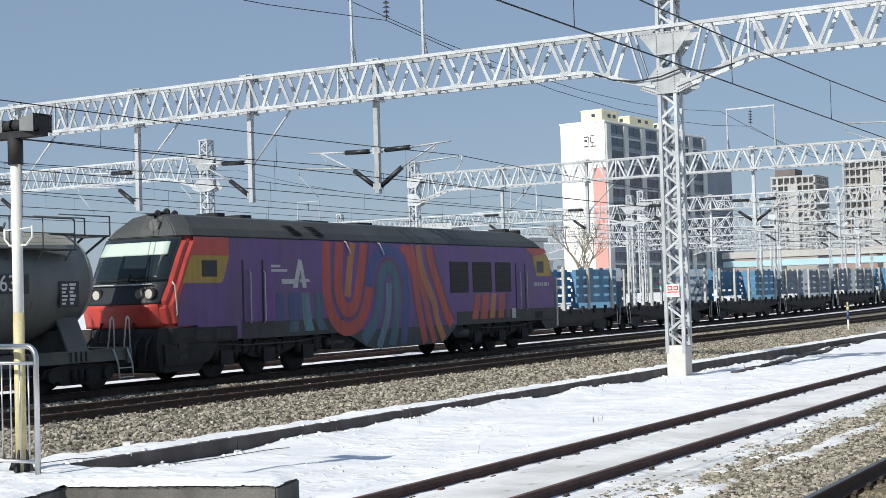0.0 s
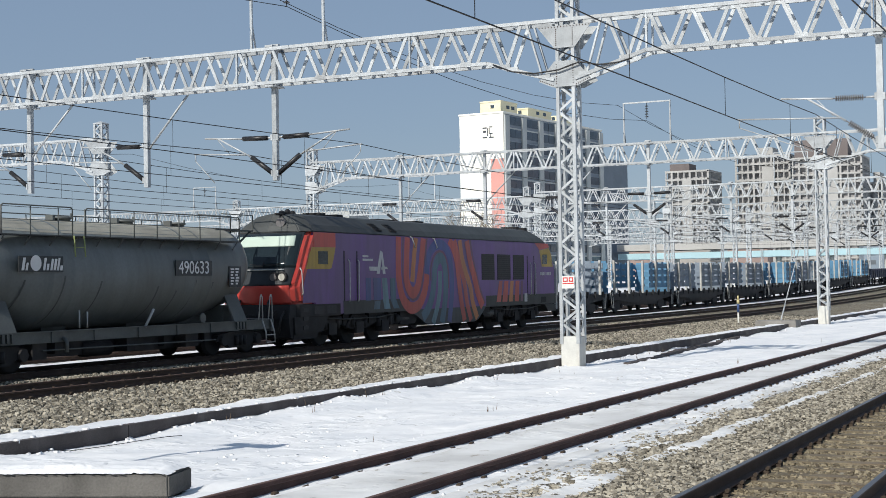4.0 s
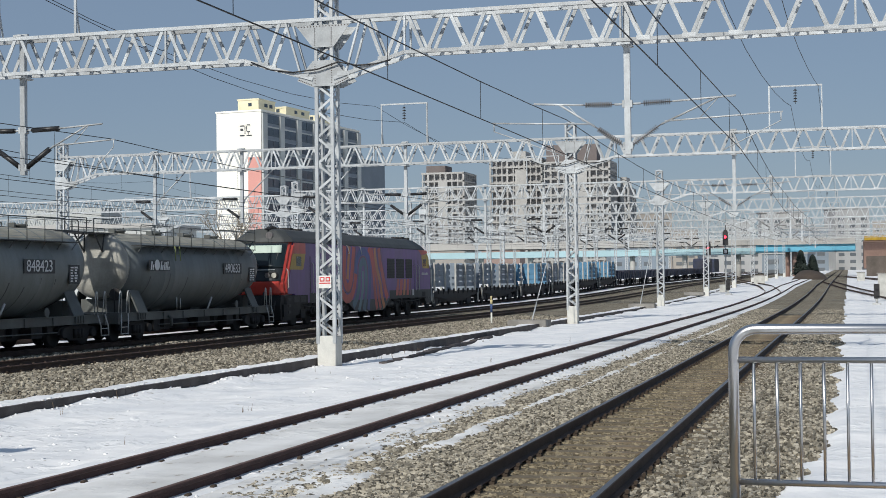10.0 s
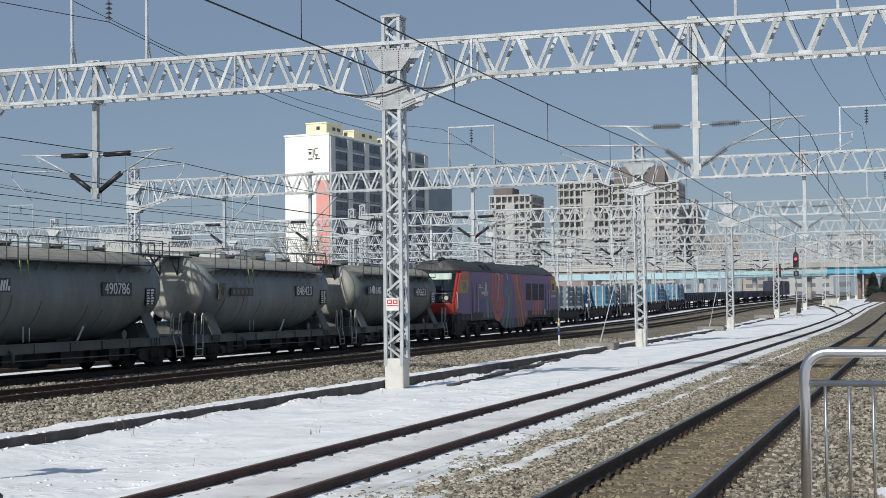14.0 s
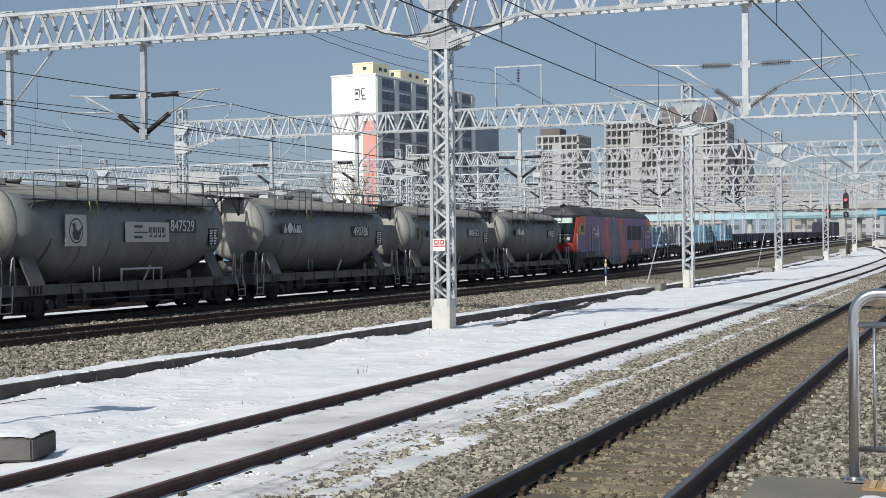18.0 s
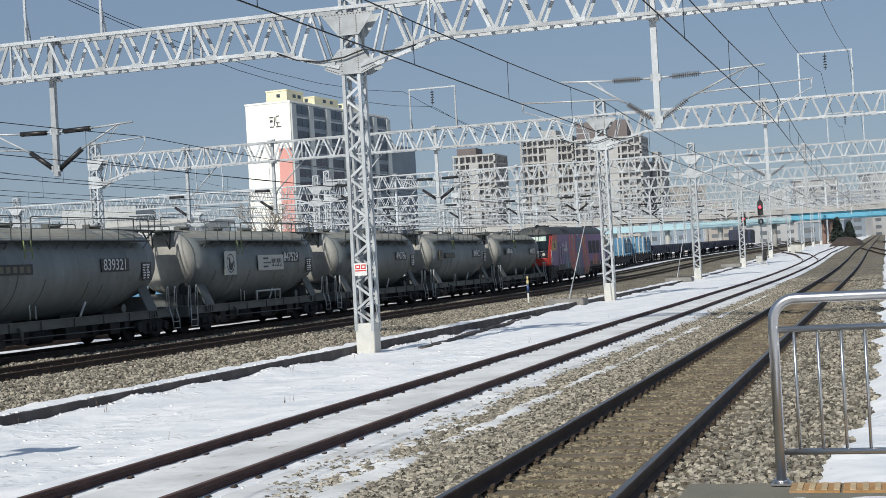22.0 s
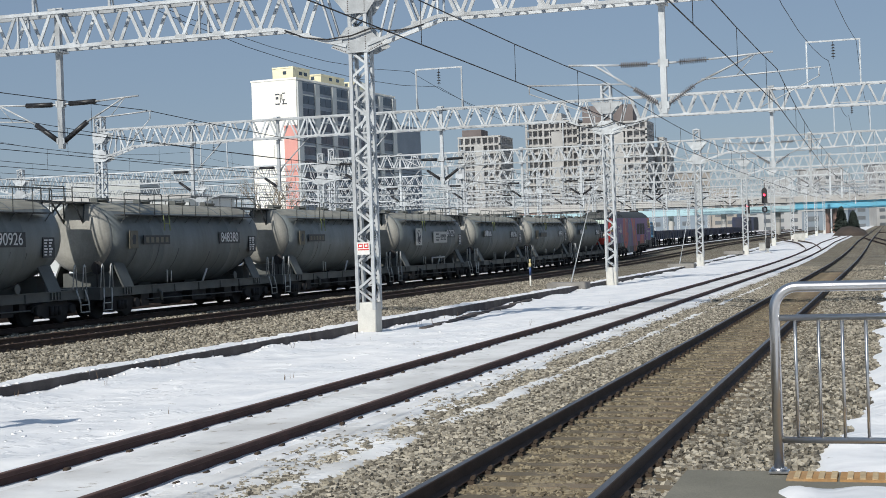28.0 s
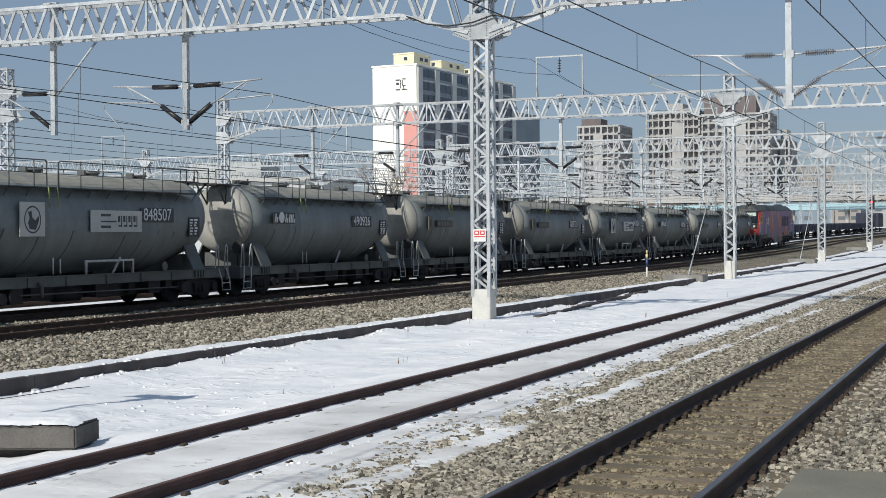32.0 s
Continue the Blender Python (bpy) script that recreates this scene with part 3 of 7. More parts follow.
scatter("loose_stones", 82000, (6.0, 95, 3.85, 6.4), 0.024, near_bed_z, "loose crushed stones of the track bed", 1, lift=0.022)
scatter("loose_stones", 34000, (6.0, 95, -0.4, 2.15), 0.024, near_bed_z, "loose crushed stones beside the platform track", 4, lift=0.022)
scatter("loose_stones", 30000, (6.0, 50, 2.3, 3.7), 0.023, near_bed_z, "rust-dusted stones between the rails", 3, DUSTY)
scatter("loose_stones", 6000, (9.0, 55, 4.85, 6.05), 0.017, lambda x, y: thin_snow_z(x, y) - 0.006, "stones poking through the thin snow", 5, None, lambda x, y: bumps(x * 0.6, y * 1.6, 1.3, 97) + 0.6 * bumps(x, y, 5.0, 98) > 0.14)
scatter("loose_stones", 62000, (15.0, 85, 14.4, 23.6), 0.031, main_bed_z, "loose crushed stones of the main track bed", 2, lift=0.03)


def trodden(x, y):
    return bumps(x, y, 0.35, 80) + 0.5 * bumps(x, y, 1.2, 81) > 0.12


scatter("snow_clods", 420, (13.0, 46, 8.9, 13.2), 0.022, lambda x, y: snow_z(x, y) - 0.006, "small clods of trodden snow", 7, SNOW, trodden, "snow", False)
scatter("snow_clods", 160, (14.0, 110, 13.97, 14.10), 0.035, lambda x, y: -0.122 + rise(x), "broken snow edge along the drain wall", 8, SNOW, None, "snow", False)
scatter("snow_clods", 260, (14.0, 90, 13.70, 13.93), 0.035, lambda x, y: snow_z(x, y) - 0.008, "snow lumps at the foot of the drain wall", 9, SNOW, None, "snow", False)
scatter("snow_clods", 200, (9.0, 60, 5.75, 6.3), 0.020, lambda x, y: snow_z(x, y) - 0.008, "ragged snow edge beside the siding", 10, SNOW, None, "snow", False)


# ---- overhead line gantries ----
def lattice_side(m, a0, a1, b0, b1, n, w):
    """Zigzag lacing between two legs, a and b, in n bays."""
    a0, a1, b0, b1 = Vector(a0), Vector(a1), Vector(b0), Vector(b1)
    across = (b0 - a0).normalized()
    up = across.cross((a1 - a0).normalized())
    for i in range(n):
        p, q = (a0.lerp(a1, i / n), b0.lerp(b1, (i + 0.5) / n))
        m.bar(p, q, w * 1.1, w * 0.25, up)
        m.bar(q, a0.lerp(a1, (i + 1) / n), w * 1.1, w * 0.25, up)
    return m


def bars_of(m):
    """The single bars (eight corners, six faces each) of a mesh that was built bar by bar."""
    out = []
    for i in range(len(m.v) // 8):
        one = Mesh()
        one.v, one.f, one.s = m.v[i * 8:i * 8 + 8], [tuple(j - i * 8 for j in f) for f in m.f[i * 6:i * 6 + 6]], [False] * 6
        out.append(one)
    return out


def lace(t, m, split, name):
    if split:
        for one in bars_of(m):
            part(name, one, GALV, t)
    else:
        tagged(part("lacing", m, GALV, t), kind="stuff")


def lattice_mast(at, height, base_z, bays=13, label="grey galvanised lattice mast on a white concrete foot", split=False, reach=(0.78, 0.78)):
    t = thing("catenary_mast", at, label, "catenary mast", "gantry masts")
    foot = base_z + 0.88
    bm_ = Mesh().box(-0.26, 0.26, -0.265, 0.265, base_z - 0.3, foot)
    bevelled(bm_, "foot", CONC_WHITE, 0.02, t, "whitewashed concrete foot", 1)
    lo, hi = 0.235, 0.22
    for sx in (-1, 1):
        for sy in (-1, 1):
            leg = Mesh().bar((sx * lo, sy * lo, foot - 0.2), (sx * hi, sy * hi, height), 0.09, 0.09)
            part("leg", leg, GALV, t)
    for sx in (-1, 1):
        lace(t, lattice_side(Mesh(), (sx * lo, -lo, foot), (sx * hi, -hi, height), (sx * lo, lo, foot), (sx * hi, hi, height), bays, 0.06), split, "diagonal")
        lace(t, lattice_side(Mesh(), (-lo, sx * lo, foot), (-hi, sx * hi, height), (lo, sx * lo, foot), (hi, sx * hi, height), bays, 0.06), split, "diagonal")
    cap = Mesh().box(-0.28, 0.28, -0.28, 0.28, height - 0.02, height + 0.03)
    cap.add([(-0.28, -0.28, height + 0.03), (0.28, -0.28, height + 0.03), (0.28, 0.28, height + 0.03), (-0.28, 0.28, height + 0.03), (0, 0, height + 0.14)],
            [(0, 1, 4), (1, 2, 4), (2, 3, 4), (3, 0, 4)])
    part("cap", cap, GALV, t)
    for s in (-1, 1):
        x = s * 0.285
        up = Mesh().prism([(-reach[0], 8.95), (reach[1], 8.95), (0.30, 8.34), (-0.30, 8.34)], x - 0.008, x + 0.008, "x")
        part("gusset_plate", up, GALV, t, "riveted steel gusset plate")
        dn = Mesh().prism([(-0.30, 7.98), (0.30, 7.98), (reach[1] - 0.02, 7.45), (min(reach[1] - 0.03, 0.36), 7.28), (-min(reach[0] - 0.03, 0.36), 7.28), (-reach[0] + 0.02, 7.45)], x - 0.008, x + 0.008, "x")
        part("gusset_plate", dn, GALV, t, "riveted steel gusset plate")
    return t


def rivets(t):
    for s in (-1,):
        m = Mesh()
        x = s * 0.297
        for i in range(17):
            m.box(x - 0.006, x + 0.006, -0.72 + i * 0.09 - 0.012, -0.72 + i * 0.09 + 0.012, 8.905, 8.929)
        for i in range(9):
            for yy in (-0.24, 0.24):
                m.box(x - 0.006, x + 0.006, yy - 0.012, yy + 0.012, 8.40 + i * 0.055, 8.42 + i * 0.055)
                m.box(x - 0.006, x + 0.006, yy - 0.012, yy + 0.012, 7.36 + i * 0.065, 7.38 + i * 0.065)
        for i in range(8):
            f = i / 7
            for g in (-1, 1):
                m.box(x - 0.006, x + 0.006, g * (0.34 + f * 0.36) - 0.012, g * (0.34 + f * 0.36) + 0.012, 7.31 + f * 0.15, 7.334 + f * 0.15)
        part("rivets", m, RAILSIDE, t)


def beam_meshes(length, left=True, right=True, bays=None, w=0.095):
    """Chords and lacing of a truss beam of that length along y, with haunches at its ends."""
    top, bot, low, hx = 9.1, 8.08, 7.48, 2.3
    chords, lac = [], []
    d = 0.28
    n = bays or max(4, round(length / 1.16))
    for sx in (-d, d):
        chords.append(Mesh().bar((sx, 0, top), (sx, length, top), w, w))
        m = Mesh()
        a, b = (hx if left else 0), (length - hx if right else length)
        m.bar((sx, a, bot), (sx, b, bot), w, w)
        if left:
            m.bar((sx, 0.3, low), (sx, hx, bot), w, w)
        if right:
            m.bar((sx, length - 0.3, low), (sx, length - hx, bot), w, w)
        chords.append(m)

        def low_z(y):
            if left and y < hx:
                return low + (bot - low) * max(0, (y - 0.3)) / (hx - 0.3)
            if right and y > length - hx:
                return low + (bot - low) * max(0, (length - 0.3 - y)) / (hx - 0.3)
            return bot
        m, nodes = Mesh(), Mesh()
        for i in range(n):
            y0, y1, y2 = length * i / n, length * (i + 0.5) / n, length * (i + 1) / n
            if i > 0 or not left:
                m.bar((sx, y0 + 0.08, top), (sx, y1 - 0.05, low_z(y1)), w * 0.5, w * 0.95)
            if i < n - 1 or not right:
                m.bar((sx, y1 + 0.05, low_z(y1)), (sx, y2 - 0.08, top), w * 0.5, w * 0.95)
            if i % 5 == 3:
                m.bar((sx, y2, top), (sx, y2, low_z(y2)), w * 0.5, w * 0.8)
            nodes.box(sx - 0.05, sx + 0.05, y1 - 0.17, y1 + 0.17, low_z(y1) - 0.02, low_z(y1) + 0.085)
        lac.append((m, nodes))
    cross = Mesh()
    for i in range(n + 1):
        y = length * i / n
        cross.bar((-d, y, top + 0.03), (d, y, top + 0.03), 0.05, 0.04)
        cross.bar((-d, y, top), (d, length * min(n, i + 0.5) / n, top), 0.04, 0.03)
        if (not left or y > hx) and (not right or y < length - hx):
            cross.bar((-d, y, bot), (d, y, bot), 0.05, 0.04)
    return chords, lac, cross


def make_beam(at, length, label, split=False, **kw):
    t = thing("gantry_beam", at, label, "gantry beam", "gantry beams")
    chords, lac, cross = beam_meshes(length, **kw)
    for c in chords:
        part("chord", c, GALV, t)
    for m, nodes in lac:
        lace(t, m, split, "diagonal")
        lace(t, nodes, split, "node_plate")
    tagged(part("cross_bracing", cross, GALV, t), kind="stuff")
    return t


BEAM_LABEL = "light grey lattice truss beam spanning the tracks"
mast = lattice_mast((GANTRY_X[0], MAST_Y, 0), 9.84, -0.39, split=True)
rivets(mast)
make_beam((GANTRY_X[0], MAST_Y, 0), FAR_MAST_Y - MAST_Y, BEAM_LABEL, True)
make_beam((GANTRY_X[0], RIGHT_MAST_Y, 0), MAST_Y - RIGHT_MAST_Y, BEAM_LABEL, True)
jumper = [(36.62, y, z) for y, z in ((15.73, 8.02), (15.15, 7.78), (14.49, 7.68), (13.79, 7.73), (13.19, 7.90), (12.64, 7.78), (12.09, 7.80), (11.71, 7.88))]
part("jumper_cable", Mesh().path([(x - GANTRY_X[0], y - MAST_Y, z) for x, y, z in jumper], 0.022, 6), RUBBER, mast, "black jumper cable slung past the mast head")
lattice_mast((GANTRY_X[0], FAR_MAST_Y, 0), 9.84, -0.3, reach=(0.78, 0.32))
lattice_mast((GANTRY_X[0], RIGHT_MAST_Y, 0), 9.84, -0.3)
copy_thing(mast, pose(GANTRY_X[1], MAST_Y, 0.08))
lattice_end = lattice_mast((GANTRY_X[1], FAR_MAST_Y, 0.08), 9.84, -0.35, reach=(0.78, 0.32))
lattice_far = lattice_mast((GANTRY_X[2], MAST_Y, 0.08 + rise(GANTRY_X[2])), 9.84, -0.35)
copy_thing(lattice_far, pose(GANTRY_X[1], RIGHT_MAST_Y, 0.08))
span_far = make_beam((GANTRY_X[1], MAST_Y, 0.08), FAR_MAST_Y - MAST_Y, BEAM_LABEL)
span_near = make_beam((GANTRY_X[1], RIGHT_MAST_Y, 0.08), MAST_Y - RIGHT_MAST_Y, BEAM_LABEL)
for x in GANTRY_X[2:]:
    dz = 0.08 + rise(x)
    copy_thing(lattice_end, pose(x, FAR_MAST_Y, dz))
    for y in (MAST_Y, RIGHT_MAST_Y):
        if x > GANTRY_X[2] or y < 0:
            copy_thing(lattice_far, pose(x, y, dz))
    copy_thing(span_far, pose(x, MAST_Y, dz))
    copy_thing(span_near, pose(x, RIGHT_MAST_Y, dz))
# gantries of the freight yard behind
copy_thing(lattice_far, pose(57.0, 45.6, 0.3))
copy_thing(span_far, pose(57.0, 45.6, 0.3))
copy_thing(lattice_far, pose(57.0, 75.0, 0.3))
for k in range(7):
    x = 114.0 + 36.0 * k
    for y in (46.0, 75.4):
        copy_thing(lattice_far, pose(x, y, 0.1 + rise(x)))
        copy_thing(span_far, pose(x, y, 0.1 + rise(x)))


# ---- drop tubes with cantilevers ----
def ribbed(m, p, q, r, n, rod=0.016):
    p, q = Vector(p), Vector(q)
    m.tube(p, q, rod, 6)
    a, b = p.lerp(q, 0.14), p.lerp(q, 0.86)
    for i in range(n):
        c = a.lerp(b, i / (n - 1))
        d = (q - p).normalized() * 0.012
        m.tube(c - d, c + d, r * 0.55, 10, r)
    return m


def drop_tube(at, sides, dark, top=8.05, bottom=5.16, brace=0, z_contact=5.15):
    t = thing("drop_tube", at, "grey steel drop tube under the gantry with " + ("black" if dark else "brown-grey ribbed") + " insulated arms", "catenary support", "drop tubes")
    part("tube", Mesh().bar((0, 0, bottom), (0, 0, top + 1.15), 0.155, 0.155), GALV, t)
    part("clamp", Mesh().box(-0.34, 0.34, -0.13, 0.13, top - 0.09, top - 0.045), GALV, t, "bolted clamp plate")
    part("clamp", Mesh().box(-0.34, 0.34, -0.13, 0.13, 9.15, 9.21).box(-0.05, 0.05, -0.16, 0.16, 9.20, 9.27), GALV, t, "bolted clamp plate")
    ins = RUBBER if dark else GREYINS
    for s in sides:
        reach = abs(s)
        g = 1 if s > 0 else -1
        zt, zs = bottom + 1.30, bottom + 0.22
        ext = 0.42 if g > 0 and not dark else 0.0
        arm = Mesh().tube((0, g * 1.15, zt + 0.02), (0, g * (reach + 0.35 + ext), zt + 0.10), 0.027, 8)
        part("top_arm", arm, GALV, t)
        part("arm_stub", Mesh().tube((0, g * 0.07, zt), (0, g * 0.34, zt), 0.03, 8), GALV, t)
        i1 = Mesh()
        if dark:
            i1.tube((0, g * 0.30, zt), (0, g * 1.15, zt + 0.02), 0.075, 10)
            i1.tube((0, g * 0.26, zt), (0, g * 0.30, zt), 0.05, 8)
        else:
            ribbed(i1, (0, g * 0.30, zt), (0, g * 1.2, zt + 0.02), 0.085, 13)
        part("insulator", i1, ins, t, "black composite insulator" if dark else "ribbed brown-grey insulator")
        i2 = Mesh()
        q0, q1 = Vector((0, g * 0.10, zs)), Vector((0, g * 0.85, zs + 0.52))
        if dark:
            i2.tube(q0, q1, 0.075, 10)
        else:
            ribbed(i2, q0, q1, 0.085, 13)
        part("insulator", i2, ins, t, "black composite insulator" if dark else "ribbed brown-grey insulator")
        part("strut", Mesh().tube(q1, (0, g * (reach - 0.15 + ext * 0.6), zt + 0.06), 0.027, 8), GALV, t)
        tip = reach + (0.75 if dark else 1.9 if g > 0 else 1.5)
        reg = Mesh().tube((0, g * 0.95, zs + 0.60), (0, g * tip, zs + 0.72), 0.022, 8)
        reg.tube((0, g * (tip - 0.05), zs + 0.72), (0, g * (tip - 0.05), zs + 0.50), 0.016, 6).tube((0, g * (tip - 0.05), zs + 0.50), (0, g * reach, z_contact + 0.03), 0.016, 6)
        part("steady_arm", reg, GALV, t)
        for zb in (zt, zs):
            part("bracket", Mesh().box(-0.09, 0.09, min(g * 0.07, g * 0.13), max(g * 0.07, g * 0.13), zb - 0.09, zb + 0.09), GALV, t)
        part("tie", Mesh().tube((0, g * (reach - 0.1), zt + 0.06), (0, g * (reach - 0.55), zs + 0.66), 0.012, 6), GALV, t)
    if brace:
        part("brace", Mesh().tube((0, 0.08 if brace > 0 else -0.08, bottom + 1.2), (0, brace, top - 0.06), 0.036, 8), GALV, t)
    return t


TUBES = [(5.42, 5.42, (1.7, -2.4), False, 0), (22.55, 23.05, (2.2, -2.2), True, 0), (27.2, 27.8, (2.2,), True, -1.6), (31.95, 32.5, (2.0,), True, -1.8), (37.2, 38.0, (1.5,), True, -1.8)]
for y, y_first, sides, dark, br in TUBES:
    proto = drop_tube((GANTRY_X[0], y_first, 0), sides, dark, brace=br)
    for x in GANTRY_X[1:7]:
        copy_thing(proto, pose(x, y, 0.08 + rise(x)))


def feeder_hoop(at):
    """An inverted U on the beam's top chord with a suspended insulator string."""
    t = thing("feeder_hoop", at, "white steel hoop on the gantry with a hanging disc insulator", "feeder support", "feeder hoops")
    for s in (-1.26, 1.26):
        part("post", Mesh().bar((0, s, 9.12), (0, s, 11.28), 0.07, 0.07).bar((0.25, s, 9.12), (0, s, 10.1), 0.045, 0.045), GALV, t)
    part("crossbar", Mesh().bar((0, -1.3, 11.28), (0, 1.3, 11.28), 0.075, 0.075), GALV, t)
    m = Mesh().tube((0, 0, 11.25), (0, 0, 10.38), 0.014, 6)
    for i in range(5):
        z = 11.05 - i * 0.14
        m.tube((0, 0, z), (0, 0, z + 0.05), 0.11, 12, 0.04)
    part("disc_insulator", m, RUBBER, t, "string of dark disc insulators")
    return t


hoop = feeder_hoop((GANTRY_X[0], 22.6, 0))
for k, x in enumerate(GANTRY_X[:9]):
    for y in (22.6, 2.4):
        if k or y < 10:
            copy_thing(hoop, pose(x, y if k else 3.1, 0.08 + rise(x) if k else 0))
for k in range(3):
    for y in (56, 79):
        copy_thing(hoop, pose(114 + 36 * k, y, 0.1 + rise(114 + 36 * k)))


# ---- wires ----
def wire_run(name, y, z_of, xs, r, label, parent=None, n=6):
    m = Mesh()
    pts = []
    for a, b in zip(xs, xs[1:]):
        for i in range(n):
            f = i / n
            pts.append((a + (b - a) * f, y(a + (b - a) * f) if callable(y) else y, z_of(f) + rise(a) * (1 - f) + rise(b) * f))
    pts.append((xs[-1], y(xs[-1]) if callable(y) else y, z_of(0) + rise(xs[-1])))
    m.sweep(pts, r, 5)
    if parent is not None:
        return part(name, m, WIRE, parent)
    return solid(name, m, WIRE, label, "wire", "overhead wires")


WX = [1.0] + GANTRY_X
for y in (NEAR, SIDING, MAIN, FREIGHT, LOOP, 33.9, 38.4):
    t = thing("catenary", (0, 0, 0), "black overhead contact line with droppers", "overhead line", "overhead lines")
    def zig(x, y=y):
        # the contact wire is pulled from side to side at every second support
        u = max(0.0, x - 1.0) / 36.0
        return y + {NEAR: -0.42, SIDING: -0.12}.get(y, -0.15) * (1 - abs(u % 2.0 - 1.0))

    hang, sag = 6.12, 0.9
    wire_run("contact_wire", zig, lambda f: 5.2 + 0.0 * f, WX, 0.011, "", t, 2)
    wire_run("messenger_wire", zig, lambda f, hang=hang, sag=sag: hang - sag * f * (1 - f), WX, 0.011, "", t, 8)
    for a, b in list(zip(WX, WX[1:]))[:5]:
        for i in range(6):
            f = (i + 0.5) / 6
            part("dropper", Mesh().tube((a + (b - a) * f, zig(a + (b - a) * f), 5.2 + rise(a)), (a + (b - a) * f, zig(a + (b - a) * f), hang + rise(a) - sag * f * (1 - f)), 0.006, 4), WIRE, t)
for y, z in ((22.6, 10.38), (lambda x: 2.62 + 0.78 * smooth(73, 37, x), 10.38), (24.2, 11.3), (lambda x: 1.3 + 0.7 * smooth(73, 37, x), 11.3), (56, 10.4)):
    wire_run("feeder_wire", y, lambda f, z=z: z - 0.9 * 4 * f * (1 - f), WX, 0.012, "black feeder wire between the gantries")


# ---- the diesel locomotive ----
PURPLE = mat("purple_livery_paint", (0.128, 0.046, 0.238), 0.42, 0, 0.12, 1.2, 30, 0.03, (0.09, 0.075, 0.08), 0.35, streak=0.16)
RED = mat("red_livery_paint", (0.551, 0.057, 0.043), 0.4, 0, 0.12, 1.2, 30, 0.03, (0.20, 0.08, 0.06), 0.3, streak=0.25)
ORANGE = mat("orange_livery_paint", (0.50, 0.165, 0.042), 0.42, 0, 0.15, 1.2, 30, 0.03, (0.18, 0.09, 0.06), 0.35, streak=0.28)
CRIMSON = mat("dull_red_livery_paint", (0.47, 0.055, 0.045), 0.42, 0, 0.15, 1.2, 30, 0.03, (0.13, 0.07, 0.06), 0.35, streak=0.28)
BLUE = mat("dark_blue_livery_paint", (0.034, 0.062, 0.25), 0.42, 0, 0.15, 1.2, 30, 0.03, (0.06, 0.06, 0.07), 0.35, streak=0.25)
TEAL = mat("teal_livery_paint", (0.042, 0.125, 0.20), 0.42, 0, 0.15, 1.2, 30, 0.03, (0.06, 0.06, 0.07), 0.4, streak=0.35)
DARK_TEAL = mat("soot_teal_livery_paint", (0.036, 0.053, 0.068), 0.5, 0, 0.25, 1.2, 30, 0.03, (0.04, 0.035, 0.035), 0.5, streak=0.40)
PALE_TEAL = mat("pale_teal_livery_paint", (0.10, 0.225, 0.29), 0.42, 0, 0.15, 1.2, 30, 0.03, (0.08, 0.08, 0.08), 0.4, streak=0.35)
MAROON = mat("maroon_livery_paint", (0.136, 0.040, 0.096), 0.42, 0, 0.15, 1.2, 30, 0.03, (0.08, 0.06, 0.06), 0.35, streak=0.25)
YELLOW = mat("yellow_livery_paint", (0.442, 0.281, 0.025), 0.42, 0, 0.12, 1.5, 30, 0.03, (0.2, 0.13, 0.05), 0.3, streak=0.30)
LOCO_GREY = mat("sooty_grey_paint", (0.050, 0.056, 0.056), 0.6, 0, 0.25, 0.9, 20, 0.05, (0.035, 0.03, 0.03), 0.5, streak=0.30)
MASK = mat("charcoal_front_paint", (0.026, 0.031, 0.036), 0.5, 0, 0.12, 1.5, 30, 0.02, spec=0.3)
WHITE = mat("white_lettering", (0.70, 0.70, 0.70), 0.5, 0, 0.08, 6, 60, 0.0)
GREYLETTER = mat("worn_white_lettering", (0.48, 0.48, 0.50), 0.5, 0, 0.15, 6, 60, 0.0)
PIPE = mat("painted_grey_pipe", (0.50, 0.51, 0.50), 0.5, 0.1, 0.2, 6, 60, 0.0)
DARKGLASS = mat("dark_tinted_glass", (0.014, 0.022, 0.027), 0.1, 0, 0.05, 2, 30, 0.0, spec=0.3)
SCREEN_REFLECTION = mat("pale_green_screen_reflection", (0.50, 0.60, 0.52), 0.35, 0, 0.06, 2, 30, 0.0)
LAMP = glow("headlight_lens", (0.48, 0.47, 0.42), 0.08)
GRILLE = mat("dark_grille", (0.030, 0.030, 0.034), 0.6, 0.2, 0.3, 8, 70, 0.1)

loco = thing("diesel_locomotive", (28.0, FREIGHT, 0), "purple diesel locomotive with red cab and rainbow arch livery", "locomotive")
SIDE = 1.42


def plan(f, r, w, c=0.42, k=0.10):
    return [(f + k, -(w - 0.30)), (f + c, -w), (r - c * 0.6, -w), (r - 0.02, -(w - 0.22)), (r, 0), (r - 0.02, w - 0.22), (r - c * 0.6, w), (f + c, w), (f + k, w - 0.30), (f, 0)]


def loft(levels):
    m = Mesh()
    n = len(levels[0][1])
    for z, poly in levels:
        m.v += [(x, y, z) for x, y in poly]
    for j in range(len(levels) - 1):
        for i in range(n):
            m.f.append((j * n + i, j * n + (i + 1) % n, (j + 1) * n + (i + 1) % n, (j + 1) * n + i))
    m.f += [tuple(reversed(range(n))), tuple((len(levels) - 1) * n + i for i in range(n))]
    m.s = [False] * len(m.f)
    return m


def front_x(z):
    pts = [(0.6, -0.50), (1.40, -0.60), (1.98, -0.72), (2.5, -0.42), (3.2, -0.08), (3.70, 0.22), (4.0, 0.38), (4.3, 0.60)]
    for (a, u), (b, v) in zip(pts, pts[1:]):
        if z <= b:
            return u + (v - u) * (z - a) / (b - a)
    return pts[-1][1]


